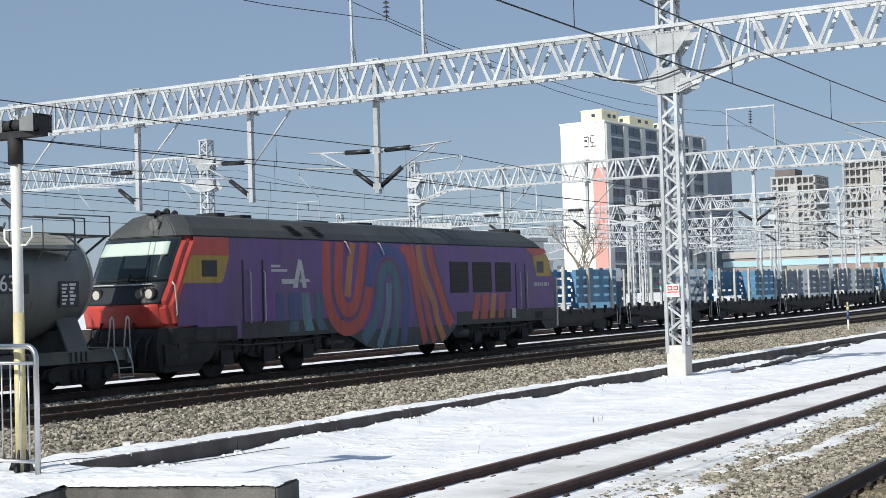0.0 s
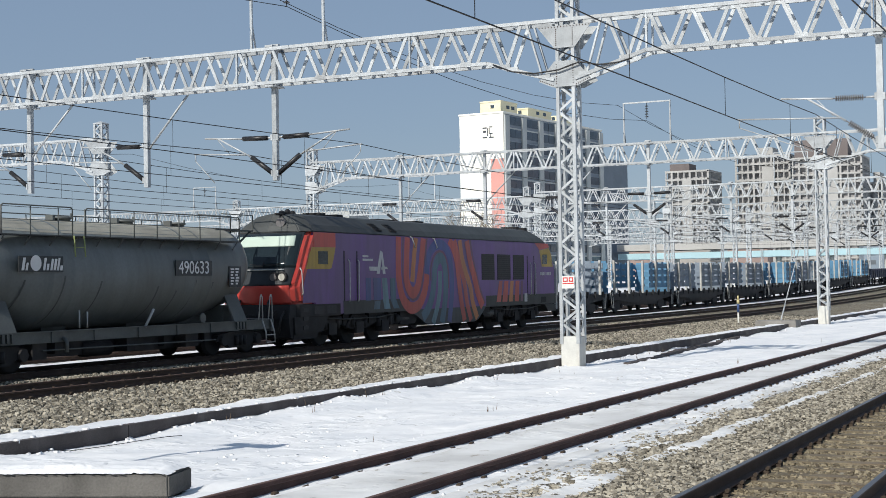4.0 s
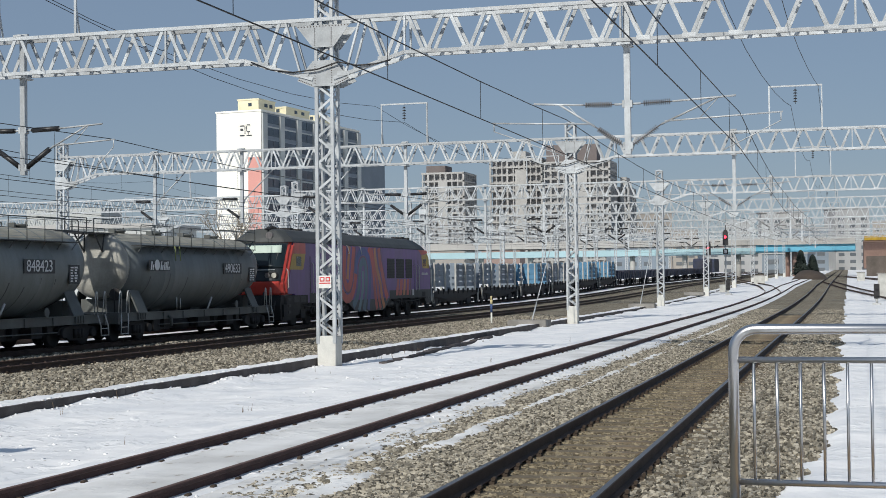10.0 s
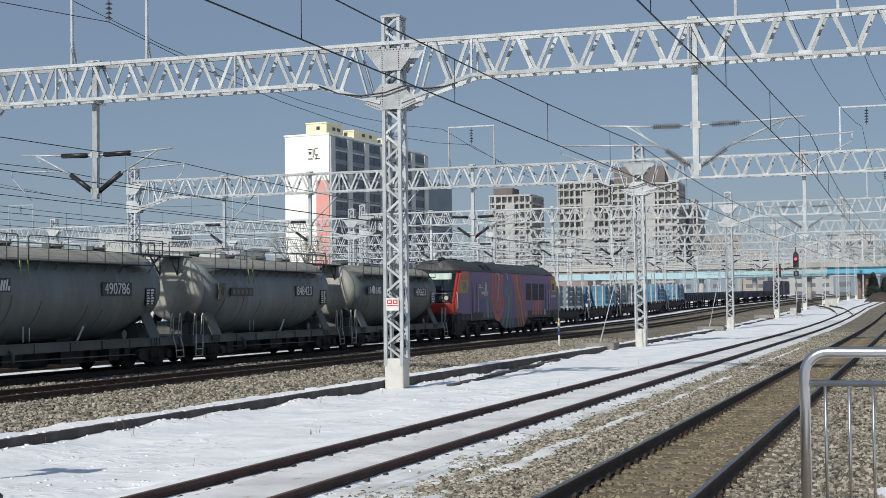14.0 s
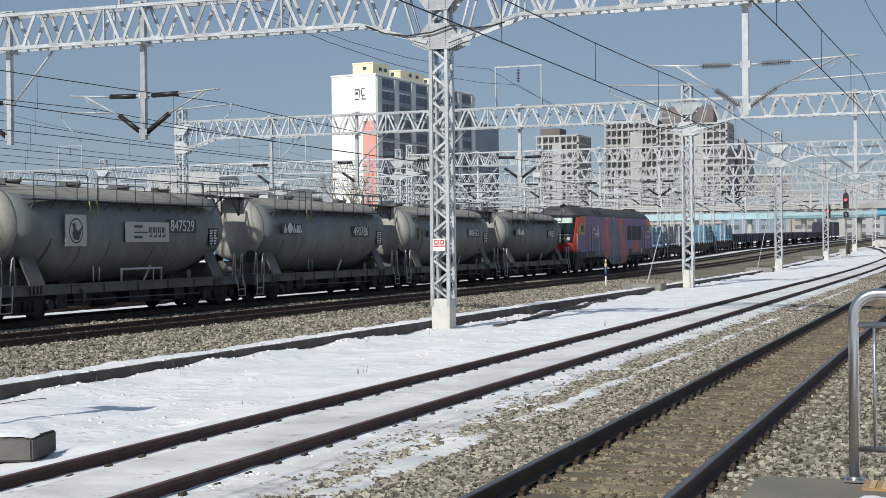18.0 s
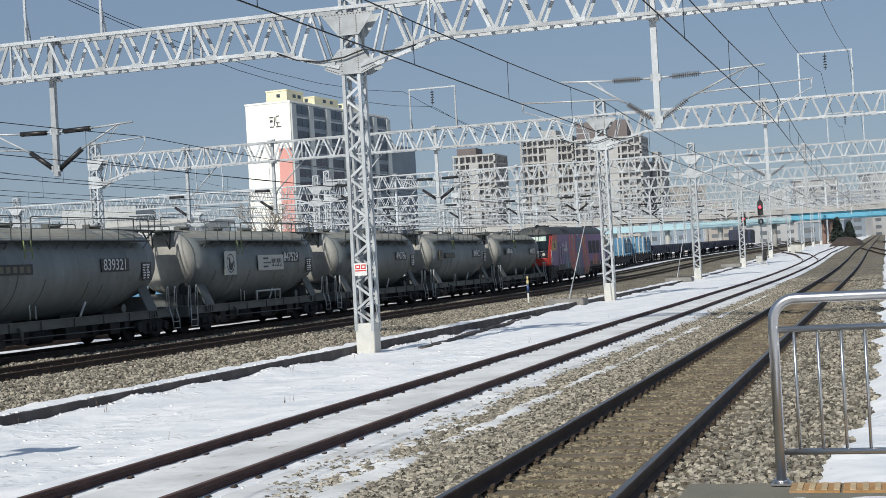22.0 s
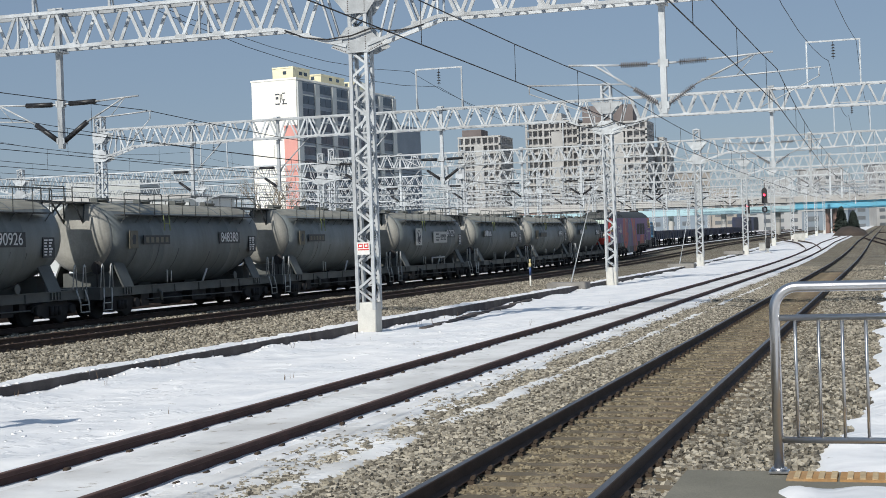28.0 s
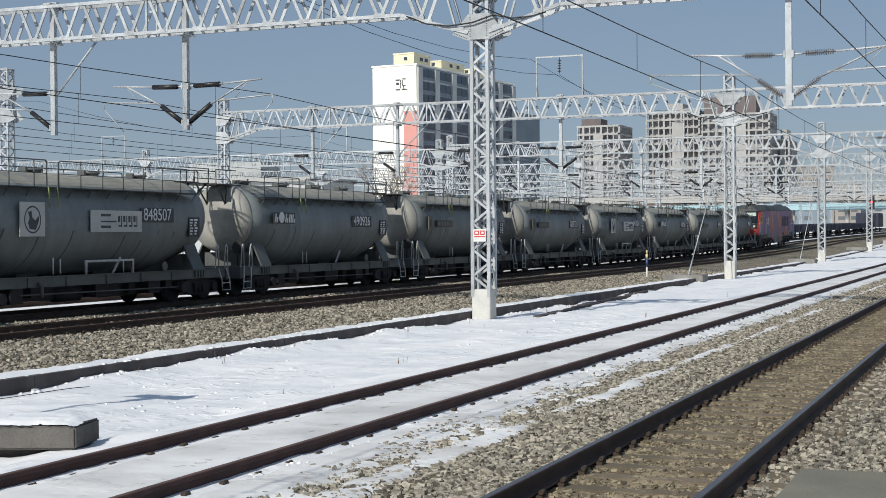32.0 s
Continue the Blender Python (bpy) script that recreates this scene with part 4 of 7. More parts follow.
def rear_x(z):
    return 22.35 - 0.0 * z if z < 2.7 else 22.35 - (z - 2.7) * 1.05


def nose(f):
    w = SIDE - 0.003
    return [(f + 0.10, -1.12), (f + 0.42, -w), (1.2, -w), (1.2, w), (f + 0.42, w), (f + 0.10, 1.12), (f, 0)]


def trunk(r):
    return [(0.752, -SIDE), (r - 0.25, -SIDE), (r - 0.02, -(SIDE - 0.22)), (r, 0), (r - 0.02, SIDE - 0.22), (r - 0.25, SIDE), (0.752, SIDE)]


bevelled(loft([(z, nose(front_x(z))) for z in (1.40, 1.98, 2.5, 3.2, 3.70)]), "cab", RED, 0.11, loco, "red raked cab front", 4)
bevelled(loft([(z, trunk(rear_x(z))) for z in (1.02, 1.98, 2.7, 3.2, 3.70)]), "body", PURPLE, 0.03, loco, "purple painted body side", 2)
bevelled(loft([(3.705, plan(front_x(3.7), rear_x(3.7), SIDE + 0.01)), (3.93, plan(front_x(3.93), rear_x(3.93), 1.26)), (4.25, plan(front_x(4.25), rear_x(4.25) - 0.1, 0.86)), (4.32, plan(front_x(4.3), rear_x(4.3) - 0.2, 0.5))]),
         "roof", LOCO_GREY, 0.03, loco, "sooty dark grey sloping roof")
bevelled(loft([(z, plan(front_x(z) - 0.02, 2.66, SIDE + 0.006)) for z in (0.98, 1.395)]), "frame", BLACK, 0.02, loco, "dirty dark grey underframe", 1)
# lower valance: ends hang deep, the fuel tank in the middle
part("valance", Mesh().prism([(-0.45, 0.46), (1.20, 0.50), (1.34, 0.62), (1.62, 1.0), (-0.5, 1.0)], -1.41, 1.41), BLACK, loco)
part("valance", Mesh().prism([(20.9, 0.98), (21.3, 0.68), (22.32, 0.68), (22.32, 0.98)], -1.40, 1.40), LOCO_GREY, loco)
part("fuel_tank", Mesh().prism([(7.35, 1.10), (8.75, 0.54), (9.3, 0.46), (13.2, 0.46), (13.6, 0.56), (14.45, 1.10)], -SIDE + 0.001, SIDE - 0.001), DARK_TEAL, loco, "painted fuel tank skirt")
# front of the cab
for s in (0,):
    def on_front(z, y, out=0.02):
        c = 0.10 * min(1.0, abs(y) / 1.12) + max(0.0, (abs(y) - 1.12)) / 0.30 * 0.32
        return (front_x(z) + c - out, y, z)

    def front_panel(name, zs, w0, w1, material, out, label):
        m = Mesh()
        rows, cols = 7, 8
        for o in (out, -0.05):
            for j in range(rows + 1):
                f = j / rows
                z, w = zs[0] + (zs[1] - zs[0]) * f, w0 + (w1 - w0) * f
                m.v += [on_front(z, w * (2 * i / cols - 1), o) for i in range(cols + 1)]
        k, n = (rows + 1) * (cols + 1), cols + 1
        for j in range(rows):
            for i in range(cols):
                q = (j * n + i, j * n + i + 1, (j + 1) * n + i + 1, (j + 1) * n + i)
                m.f += [q, tuple(k + x for x in reversed(q))]
        edge = [i for i in range(n)] + [j * n + cols for j in range(1, rows + 1)] + [rows * n + i for i in range(cols - 1, -1, -1)] + [j * n for j in range(rows - 1, 0, -1)]
        m.f += [(u, v, k + v, k + u) for u, v in zip(edge, edge[1:] + edge[:1])]
        m.s = [True] * len(m.f)
        return part(name, m, material, loco, label)
    front_panel("surround", (2.0, 3.69), 1.25, 1.26, MASK, 0.030, "charcoal windscreen surround")
    front_panel("windshield", (2.56, 3.64), 1.26, 1.20, DARKGLASS, 0.035, "raked dark windscreen")
    # pale green panel paints the reflection in the upper windscreen
    front_panel("sun_blind", (3.24, 3.58), 1.10, 1.06, SCREEN_REFLECTION, 0.043, "pale reflection painted on the upper windscreen")
    front_panel("mask", (2.0, 2.565), 1.24, 1.26, MASK, 0.033, "charcoal front panel")
    front_panel("bumper_panel", (1.42, 2.0), 1.22, 1.22, RED, 0.030, "red lower front panel")
    part("wiper", Mesh().tube(on_front(2.66, -0.75, 0.05), on_front(2.68, 0.3, 0.05), 0.015, 6).tube(on_front(2.60, -0.2, 0.05), on_front(2.75, -0.2, 0.05), 0.018, 6), BLACK, loco)
    part("front_rail", Mesh().path([on_front(2.50, y, 0.10) for y in (-1.0, -0.5, 0, 0.5, 1.0)], 0.02, 8), PIPE, loco, "pale front handrail")
    for y in (-1.0, -0.70, 0.70, 1.0):
        x, yy, z = on_front(2.26, y, 0.0)
        house = part("headlight", Mesh().tube((x + 0.04, yy, z), (x - 0.10, yy, z), 0.155, 16), BLACK, loco, "round headlight")
        part("lens", Mesh().tube((x - 0.095, yy, z), (x - 0.115, yy, z), 0.115, 16), LAMP if y in (-1.0, 0.70) else GREYINS, house, "bright lens")
    part("coupler", Mesh().box(-1.15, -0.45, -0.12, 0.12, 0.78, 1.06).box(-1.28, -1.05, -0.2, 0.16, 0.72, 1.10), BLACK, loco)
    for y in (-0.55, 0.5):
        part("hose", Mesh().path([(-0.62, y, 1.55), (-0.80, y, 1.2), (-0.72, y, 0.7)], 0.03), BLACK, loco)
# red cab side, with the yellow window surround


def decal(name, poly, material, layer, label=""):
    y = -SIDE - 0.004 * layer
    return part(name, Mesh().prism(poly, y, -SIDE + 0.01), material, loco, label)


decal("cab_panel", [(0.70, 3.69), (2.12, 3.69), (2.12, 3.22), (0.70, 3.22)], RED, 1, "red cab corner")
decal("cab_panel", [(0.0, 1.44), (0.80, 1.44), (0.80, 2.51), (0.32, 2.51), (0.16, 2.25), (0.07, 2.0)], PURPLE, 1, "purple panel behind the red corner")
decal("cab_panel", [(0.22, 2.51), (0.42, 2.95), (0.60, 3.21), (2.12, 3.22), (1.98, 2.85), (1.84, 2.56), (1.74, 2.51)], YELLOW, 1, "yellow cab window surround")
decal("window", [(0.98, 2.67), (1.60, 2.67), (1.60, 3.09), (0.98, 3.09)], DARKGLASS, 2, "square cab side window")
decal("rear_cab_panel", [(19.75, 3.69), (21.3, 3.69), (21.5, 3.53), (20.30, 3.40)], RED, 1, "red corner over the rear cab")
decal("rear_cab_panel", [(20.28, 3.38), (21.42, 3.50), (21.72, 3.22), (21.9, 2.66), (20.55, 2.66)], YELLOW, 1, "yellow rear cab window surround")
decal("window", [(20.62, 2.78), (21.2, 2.78), (21.2, 3.20), (20.62, 3.20)], DARKGLASS, 2, "square cab side window")


def ribbon(points, width, material, layer=1, n=10):
    """A painted band of even width along a smooth line through (x, z) points."""
    line = bend(points, n)
    m = Mesh()
    y = -SIDE - 0.004 * layer
    for i, (x, z) in enumerate(line):
        (x0, z0), (x1, z1) = line[max(0, i - 1)], line[min(len(line) - 1, i + 1)]
        d = math.hypot(x1 - x0, z1 - z0)
        u, v = (z1 - z0) / d * width / 2, -(x1 - x0) / d * width / 2
        top = 3.685
        m.v += [(x - u, y, min(top, z - v)), (x + u, y, min(top, z + v))]
    m.f = [(2 * i, 2 * i + 1, 2 * i + 3, 2 * i + 2) for i in range(len(line) - 1)]
    m.s = [False] * len(m.f)
    return part("livery_band", m, material, loco)


# one red band hangs as a U and swings up into the blue arch beside it
ribbon([(6.66, 3.68), (6.63, 2.9), (6.64, 2.2), (6.88, 1.55), (7.30, 1.20), (7.75, 1.11), (8.25, 1.24), (8.65, 1.62), (8.86, 2.05), (8.92, 2.34)], 0.42, CRIMSON, 0.90)
ribbon([(7.36, 3.68), (7.27, 2.9), (7.24, 2.3), (7.38, 1.88), (7.74, 1.66), (8.12, 1.86), (8.36, 2.4), (8.52, 3.0), (8.68, 3.68)], 0.42, CRIMSON, 1.02)
ribbon([(8.05, 3.68), (7.88, 3.0), (7.76, 2.4), (7.70, 2.06)], 0.33, ORANGE, 1.14)
ribbon([(7.02, 3.68), (6.95, 2.6), (7.05, 2.0), (7.36, 1.60), (7.76, 1.42), (8.2, 1.55), (8.48, 1.95), (8.64, 2.5), (8.85, 3.2), (8.98, 3.68)], 0.10, MAROON, 0.55)
ribbon([(8.92, 2.34), (8.97, 2.72), (9.20, 3.14), (9.62, 3.40), (10.08, 3.46), (10.56, 3.34), (10.92, 2.95), (11.08, 2.4), (11.10, 1.8), (11.0, 1.2), (10.82, 0.52)], 0.38, BLUE, 1.26)
ribbon([(9.24, 2.1), (9.28, 2.6), (9.60, 3.06), (10.06, 3.19), (10.5, 3.04), (10.78, 2.5), (10.78, 1.8)], 0.10, MAROON, 0.55)
ribbon([(8.52, 0.74), (9.0, 1.08), (9.36, 1.56), (9.52, 2.1), (9.60, 2.52), (9.80, 2.84), (10.07, 2.95), (10.34, 2.84), (10.52, 2.4), (10.54, 1.8), (10.42, 1.2), (10.16, 0.50)], 0.42, TEAL, 1.38)
ribbon([(10.05, 2.46), (10.03, 2.0), (9.96, 1.55), (9.72, 1.02), (9.38, 0.50)], 0.33, PALE_TEAL, 1.50)
# the right-hand bands flare towards the rear bogie
ribbon([(10.86, 3.66), (11.24, 3.36), (11.56, 2.8), (11.74, 2.1), (11.90, 1.4), (12.22, 0.52)], 0.36, CRIMSON, 1.62)
ribbon([(11.36, 3.67), (11.66, 3.1), (11.98, 2.5), (12.28, 1.9), (12.46, 1.25), (12.84, 0.52)], 0.32, CRIMSON, 1.74)
ribbon([(11.86, 3.67), (12.08, 2.95), (12.40, 2.4), (12.80, 1.85), (13.02, 1.22), (13.44, 0.58)], 0.34, ORANGE, 1.86)
ribbon([(12.52, 3.67), (12.80, 2.9), (13.22, 2.2), (13.52, 1.6), (13.98, 1.04)], 0.42, CRIMSON, 1.98)
ribbon([(12.86, 3.67), (13.14, 2.9), (13.50, 2.2), (13.80, 1.7), (14.22, 1.16)], 0.12, MAROON, 0.55)
for i, (a, b, c, d, mm) in enumerate(((15.73, 16.07, 15.41, 15.87, CRIMSON), (16.28, 16.71, 16.02, 16.55, CRIMSON), (16.92, 17.28, 16.73, 17.12, ORANGE), (17.50, 17.92, 17.37, 17.80, CRIMSON), (18.09, 18.31, 18.02, 18.26, MAROON))):
    decal("livery_band", [(c, 1.18), (d, 1.18), (b, 2.05), (a, 2.05)], mm, 1.2)
for a, b, c, d, z0, z1, mm in ((4.17, 4.53, 4.17, 4.53, 1.44, 2.22, BLUE), (4.71, 5.26, 4.74, 5.28, 1.44, 2.22, BLUE), (5.35, 5.72, 5.42, 5.84, 1.42, 2.21, PALE_TEAL), (5.96, 6.35, 5.98, 6.40, 1.42, 2.20, TEAL),
                               (5.42, 5.84, 5.50, 5.96, 1.13, 1.42, PALE_TEAL), (4.80, 5.22, 4.72, 5.16, 1.13, 1.42, TEAL), (6.00, 6.42, 6.22, 6.66, 1.13, 1.42, TEAL)):
    decal("livery_band", [(c, z0), (d, z0), (b, z1), (a, z1)], mm, 1.2)
for x, z in ((7.61, 3.70), (9.48, 3.69)):
    part("lift_hook", Mesh().path([(x, -SIDE + 0.02, z), (x + 0.03, -SIDE - 0.05, z - 0.03), (x + 0.28, -SIDE - 0.05, z - 0.36), (x + 0.29, -SIDE, z - 0.38)], 0.018), PIPE, loco, "pale lifting hook")
# the white company sign, drawn as plain strokes
decal("sign_stroke", [(4.95, 2.35), (5.18, 2.35), (5.40, 3.12), (5.24, 3.16)], GREYLETTER, 2, "worn white sign stroke")
decal("sign_stroke", [(5.42, 2.35), (5.62, 2.35), (5.40, 3.12), (5.28, 3.12)], GREYLETTER, 2.3)
decal("sign_stroke", [(4.45, 2.46), (5.05, 2.46), (5.05, 2.60), (4.40, 2.60)], GREYLETTER, 2.6)
decal("sign_stroke", [(5.3, 2.50), (5.80, 2.52), (5.72, 2.60), (5.3, 2.60)], GREYLETTER, 2.6)
for z, w in ((2.92, 0.42), (2.80, 0.75)):
    decal("sign_stroke", [(3.95, z), (3.95 + w, z), (3.95 + w, z + 0.07), (3.95, z + 0.07)], GREYLETTER, 2)
for i, w in enumerate((0.2, 0.16, 0.14, 0.14, 0.1, 0.22, 0.14, 0.12)):
    decal("sign_stroke", [(20.35 + i * 0.17, 2.28), (20.35 + i * 0.17 + w * 0.7, 2.28), (20.35 + i * 0.17 + w * 0.7, 2.42), (20.35 + i * 0.17, 2.42)], GREYLETTER, 2)
# doors, grilles, handrails
for x0, x1 in ((2.68, 3.56), (18.85, 19.62)):
    d = decal("door", [(x0, 1.44), (x1, 1.44), (x1, 3.18), (x0, 3.18)], PURPLE, 0.6, "purple cab door with dark seams")
    part("seam", Mesh().box(x0 - 0.035, x0 + 0.035, -SIDE - 0.007, -SIDE, 1.44, 3.12), BLACK, d)
    part("seam", Mesh().box(x1 - 0.035, x1 + 0.035, -SIDE - 0.007, -SIDE, 1.44, 3.12), BLACK, d)
    for xx in (x0 + 0.26, x1 + 0.02):
        part("handrail", Mesh().path([(xx, -SIDE - 0.03, 1.42), (xx, -SIDE - 0.07, 1.5), (xx, -SIDE - 0.07, 2.75), (xx, -SIDE - 0.02, 2.83)], 0.017), PIPE, loco, "pale grab rail")
for x0, x1 in ((13.95, 15.25), (15.55, 16.95), (17.24, 18.46)):
    g = decal("grille", [(x0, 2.1), (x1, 2.1), (x1, 3.15), (x0, 3.15)], GRILLE, 1.6, "dark air intake grille")
    sl = Mesh()
    for i in range(12):
        sl.box(x0 + 0.03, x1 - 0.03, -SIDE - 0.018, -SIDE - 0.004, 2.14 + i * 0.083, 2.155 + i * 0.083)
    part("slats", sl, BLACK, g)
part("handrail", Mesh().path([(-0.20, -SIDE - 0.02, 2.55), (-0.16, -SIDE - 0.07, 2.45), (-0.08, -SIDE - 0.07, 1.75), (-0.06, -SIDE - 0.0, 1.68)], 0.02), PIPE, loco, "pale cab corner rail")
for zz in (1.16, 0.88, 0.60):
    part("step_slot", Mesh().box(0.02, 0.34, -SIDE - 0.009, -SIDE + 0.05, zz, zz + 0.12), GRILLE, loco)
part("end_post", Mesh().box(22.25, 22.36, -SIDE - 0.02, -SIDE + 0.1, 0.75, 2.6), PIPE, loco, "pale end post")
part("data_plate", Mesh().box(18.45, 18.75, -SIDE - 0.02, -SIDE, 1.15, 1.5), GREYLETTER, loco)
# roof gear
for x, h in ((0.75, -0.02), (1.10, 0.04), (1.42, 0.0)):
    part("horn", Mesh().revolve([(0, 0.03), (0.28, 0.04), (0.36, 0.10), (0.40, 0.13)], "x", 12, (x - 0.45, -0.25, 4.32 + h)).tube((x - 0.1, -0.25, 3.9), (x - 0.1, -0.25, 4.32 + h), 0.025, 6), BLACK, loco, "roof horn")
part("roof_light", Mesh().revolve([(0, 0.16), (0.12, 0.16), (0.18, 0.02)], "x", 14, (0.36, -0.40, 4.02)), GREYINS, loco, "round roof headlight")
for x, w, h in ((2.4, 0.35, 0.10), (3.5, 0.45, 0.08), (6.5, 1.3, 0.03), (19.6, 0.35, 0.12), (20.6, 0.3, 0.10), (9.5, 0.8, 0.05)):
    part("roof_box", Mesh().box(x + 0.6, x + 0.6 + w, -0.35, 0.35, 4.25, 4.34 + h), BLACK, loco)
for x in (4.95, 6.06):
    rv = part("roof_vent", Mesh().add([(x, -1.07, 4.115), (x + 0.42, -1.07, 4.115), (x + 0.60, -1.36, 3.85), (x + 0.14, -1.36, 3.85), (x, -1.0, 4.08), (x + 0.42, -1.0, 4.08), (x + 0.60, -1.29, 3.81), (x + 0.14, -1.29, 3.81)],
                                      [(0, 1, 2, 3), (4, 7, 6, 5), (0, 4, 5, 1), (1, 5, 6, 2), (2, 6, 7, 3), (3, 7, 4, 0)]), GRILLE, loco, "soot-black roof vent")
    lou = Mesh()
    for k in range(5):
        f = (k + 0.5) / 5
        lou.bar((x + 0.02 + 0.14 * f, -1.085 - 0.29 * f, 4.118 - 0.265 * f), (x + 0.40 + 0.18 * f, -1.085 - 0.29 * f, 4.118 - 0.265 * f), 0.02, 0.03)
    part("louvre", lou, BLACK, rv)


def wheel_mesh(r, w=0.13):
    return Mesh().revolve([(-w / 2, 0.12), (-w / 2, r - 0.06), (-w / 2 + 0.01, r), (w / 2 - 0.03, r), (w / 2 - 0.03, r + 0.028), (w / 2, r + 0.025), (w / 2, 0.12)], "y", 28).data("wheel", BLACK)


def axle_mesh():
    return Mesh().tube((0, -0.75, 0), (0, 0.75, 0), 0.085, 10).data("axle", BLACK)


LOCO_WHEEL, CAR_WHEEL, AXLE = wheel_mesh(0.53), wheel_mesh(0.43), axle_mesh()
ROLLING = []


def wheelset(parent, x, data, r):
    w = part("wheel", data, None, parent, at=(x, -0.75, r))
    part("far_wheel", data, None, w, at=(0, 1.5, 0))
    part("axle", AXLE, None, w, at=(0, 0.75, 0))
    ROLLING.append((w, x, r))


def loco_bogie(cx):
    for s in (-1, 1):
        m = Mesh()
        y0, y1 = (s * 1.02, s * 1.22)
        m.prism([(cx - 2.7, 0.62), (cx - 2.5, 0.95), (cx + 2.5, 0.95), (cx + 2.7, 0.62), (cx + 2.3, 0.50), (cx + 1.4, 0.72), (cx + 0.5, 0.50), (cx - 0.5, 0.50), (cx - 1.4, 0.72), (cx - 2.3, 0.50)], min(y0, y1), max(y0, y1))
        for dx in (-1.85, 0, 1.85):
            m.box(cx + dx - 0.26, cx + dx + 0.26, min(s * 1.0, s * 1.3), max(s * 1.0, s * 1.3), 0.36, 0.74)
            m.revolve([(0, 0.11), (0.35, 0.11)], "z", 12, (cx + dx - 0.42, s * 1.2, 0.55))
            m.revolve([(0, 0.11), (0.35, 0.11)], "z", 12, (cx + dx + 0.42, s * 1.2, 0.55))
        m.tube((cx - 0.95, s * 1.28, 0.55), (cx - 0.55, s * 1.28, 1.0), 0.05, 8)
        m.box(cx - 2.6, cx + 2.6, min(s * 0.9, s * 1.1), max(s * 0.9, s * 1.1), 0.6, 1.0)
        part("bogie_frame", m, BLACK, loco, "grimy black bogie frame")
        for dx in (-2.35, -0.9, 0.9, 2.35):
            part("sand_box", Mesh().box(cx + dx - 0.2, cx + dx + 0.2, min(s * 1.10, s * 1.26), max(s * 1.10, s * 1.26), 0.66, 1.0), BLACK, loco)
        part("brake_pipe", Mesh().path([(cx - 2.7, s * 1.3, 0.95), (cx - 1.2, s * 1.34, 0.85), (cx + 1.2, s * 1.34, 0.85), (cx + 2.7, s * 1.3, 0.95)], 0.025, 6), LOCO_GREY, loco)
    for dx in (-1.85, 0, 1.85):
        wheelset(loco, cx + dx, LOCO_WHEEL, 0.53)


for x0, x1 in ((2.60, 7.45), (14.35, 22.2)):
    decal("lower_band", [(x0, 1.012), (x1, 1.012), (x1, 1.46), (x0, 1.46)], LOCO_GREY, 0.8, "sooty dark grey lower body band")
for x0 in (0.7, 1.5, 20.4):
    decal("access_door", [(x0, 1.07), (x0 + 0.62, 1.07), (x0 + 0.62, 1.33), (x0, 1.33)], GRILLE if x0 < 2 else BLACK, 2.6)
for cx in (3.95, 17.9):
    for dx in (-0.93, 0.93):
        part("traction_motor", Mesh().box(cx + dx - 0.42, cx + dx + 0.42, -0.62, 0.62, 0.34, 0.92), BLACK, loco, "grimy traction motor")
    part("bogie_bolster", Mesh().box(cx - 2.75, cx + 2.75, -0.9, 0.9, 0.78, 1.05), BLACK, loco)
part("pilot", Mesh().prism([(-0.48, 0.30), (0.9, 0.30), (1.3, 0.72), (-0.48, 0.72)], -1.36, 1.36), BLACK, loco, "black snow-plough apron")
part("apron", Mesh().prism([(-0.62, 1.40), (-0.72, 0.95), (-0.62, 0.36), (-0.30, 0.30), (-0.30, 1.40)], -1.34, 1.34), BLACK, loco, "black front apron")
for yy in (-1.15, -0.8, 0.8, 1.15):
    part("brake_hose", Mesh().path([(-0.66, yy, 1.20), (-0.86, yy, 1.02), (-0.90, yy + 0.05, 0.66), (-0.78, yy + 0.08, 0.48)], 0.032, 6), RUBBER, loco, "black brake hose")
part("battery_box", Mesh().prism([(6.95, 0.55), (8.1, 0.55), (8.6, 1.0), (6.95, 1.0)], -1.30, -0.2), BLACK, loco, "black battery box")
part("battery_box", Mesh().prism([(14.0, 1.0), (14.4, 0.62), (15.0, 0.62), (15.0, 1.0)], -1.30, -0.2), BLACK, loco, "black battery box")
loco_bogie(3.95)
loco_bogie(17.9)
for x in (6.8, 14.55):
    part("air_tank", Mesh().revolve([(0, 0.05), (0.05, 0.19), (0.85, 0.19), (0.9, 0.05)], "x", 14, (x, -1.12, 0.75)), LOCO_GREY, loco, "grey air reservoir")

# ---- the tank wagons ----
TANK = mat("cement_grey_tank_paint", (0.188, 0.210, 0.212), 0.55, 0.05, 0.2, 0.8, 14, 0.06, (0.12, 0.125, 0.115), 0.5, obj=True, streak=0.14)
TANK_TOP = mat("cement_dusted_top", (0.33, 0.32, 0.27), 0.85, 0, 0.2, 1.5, 30, 0.1, (0.2, 0.19, 0.16), 0.5)
SILL = mat("grey_green_underframe_paint", (0.110, 0.120, 0.115), 0.6, 0, 0.25, 1.5, 25, 0.08, (0.07, 0.065, 0.06), 0.5)
TANK_END = mat("cement_streaked_pale_paint", (0.345, 0.338, 0.305), 0.5, 0, 0.2, 1.2, 14, 0.06, (0.24, 0.235, 0.21), 0.5, obj=True, streak=0.3)
DARK_STRIP = mat("dark_flank_strip", (0.085, 0.092, 0.09), 0.7, 0, 0.3, 3, 30, 0.0)
PANEL = mat("black_number_panel", (0.022, 0.025, 0.028), 0.5, 0, 0.1, 4, 40, 0.0)
BOARD = mat("white_sign_board", (0.50, 0.50, 0.47), 0.5, 0, 0.1, 3, 40, 0.0)
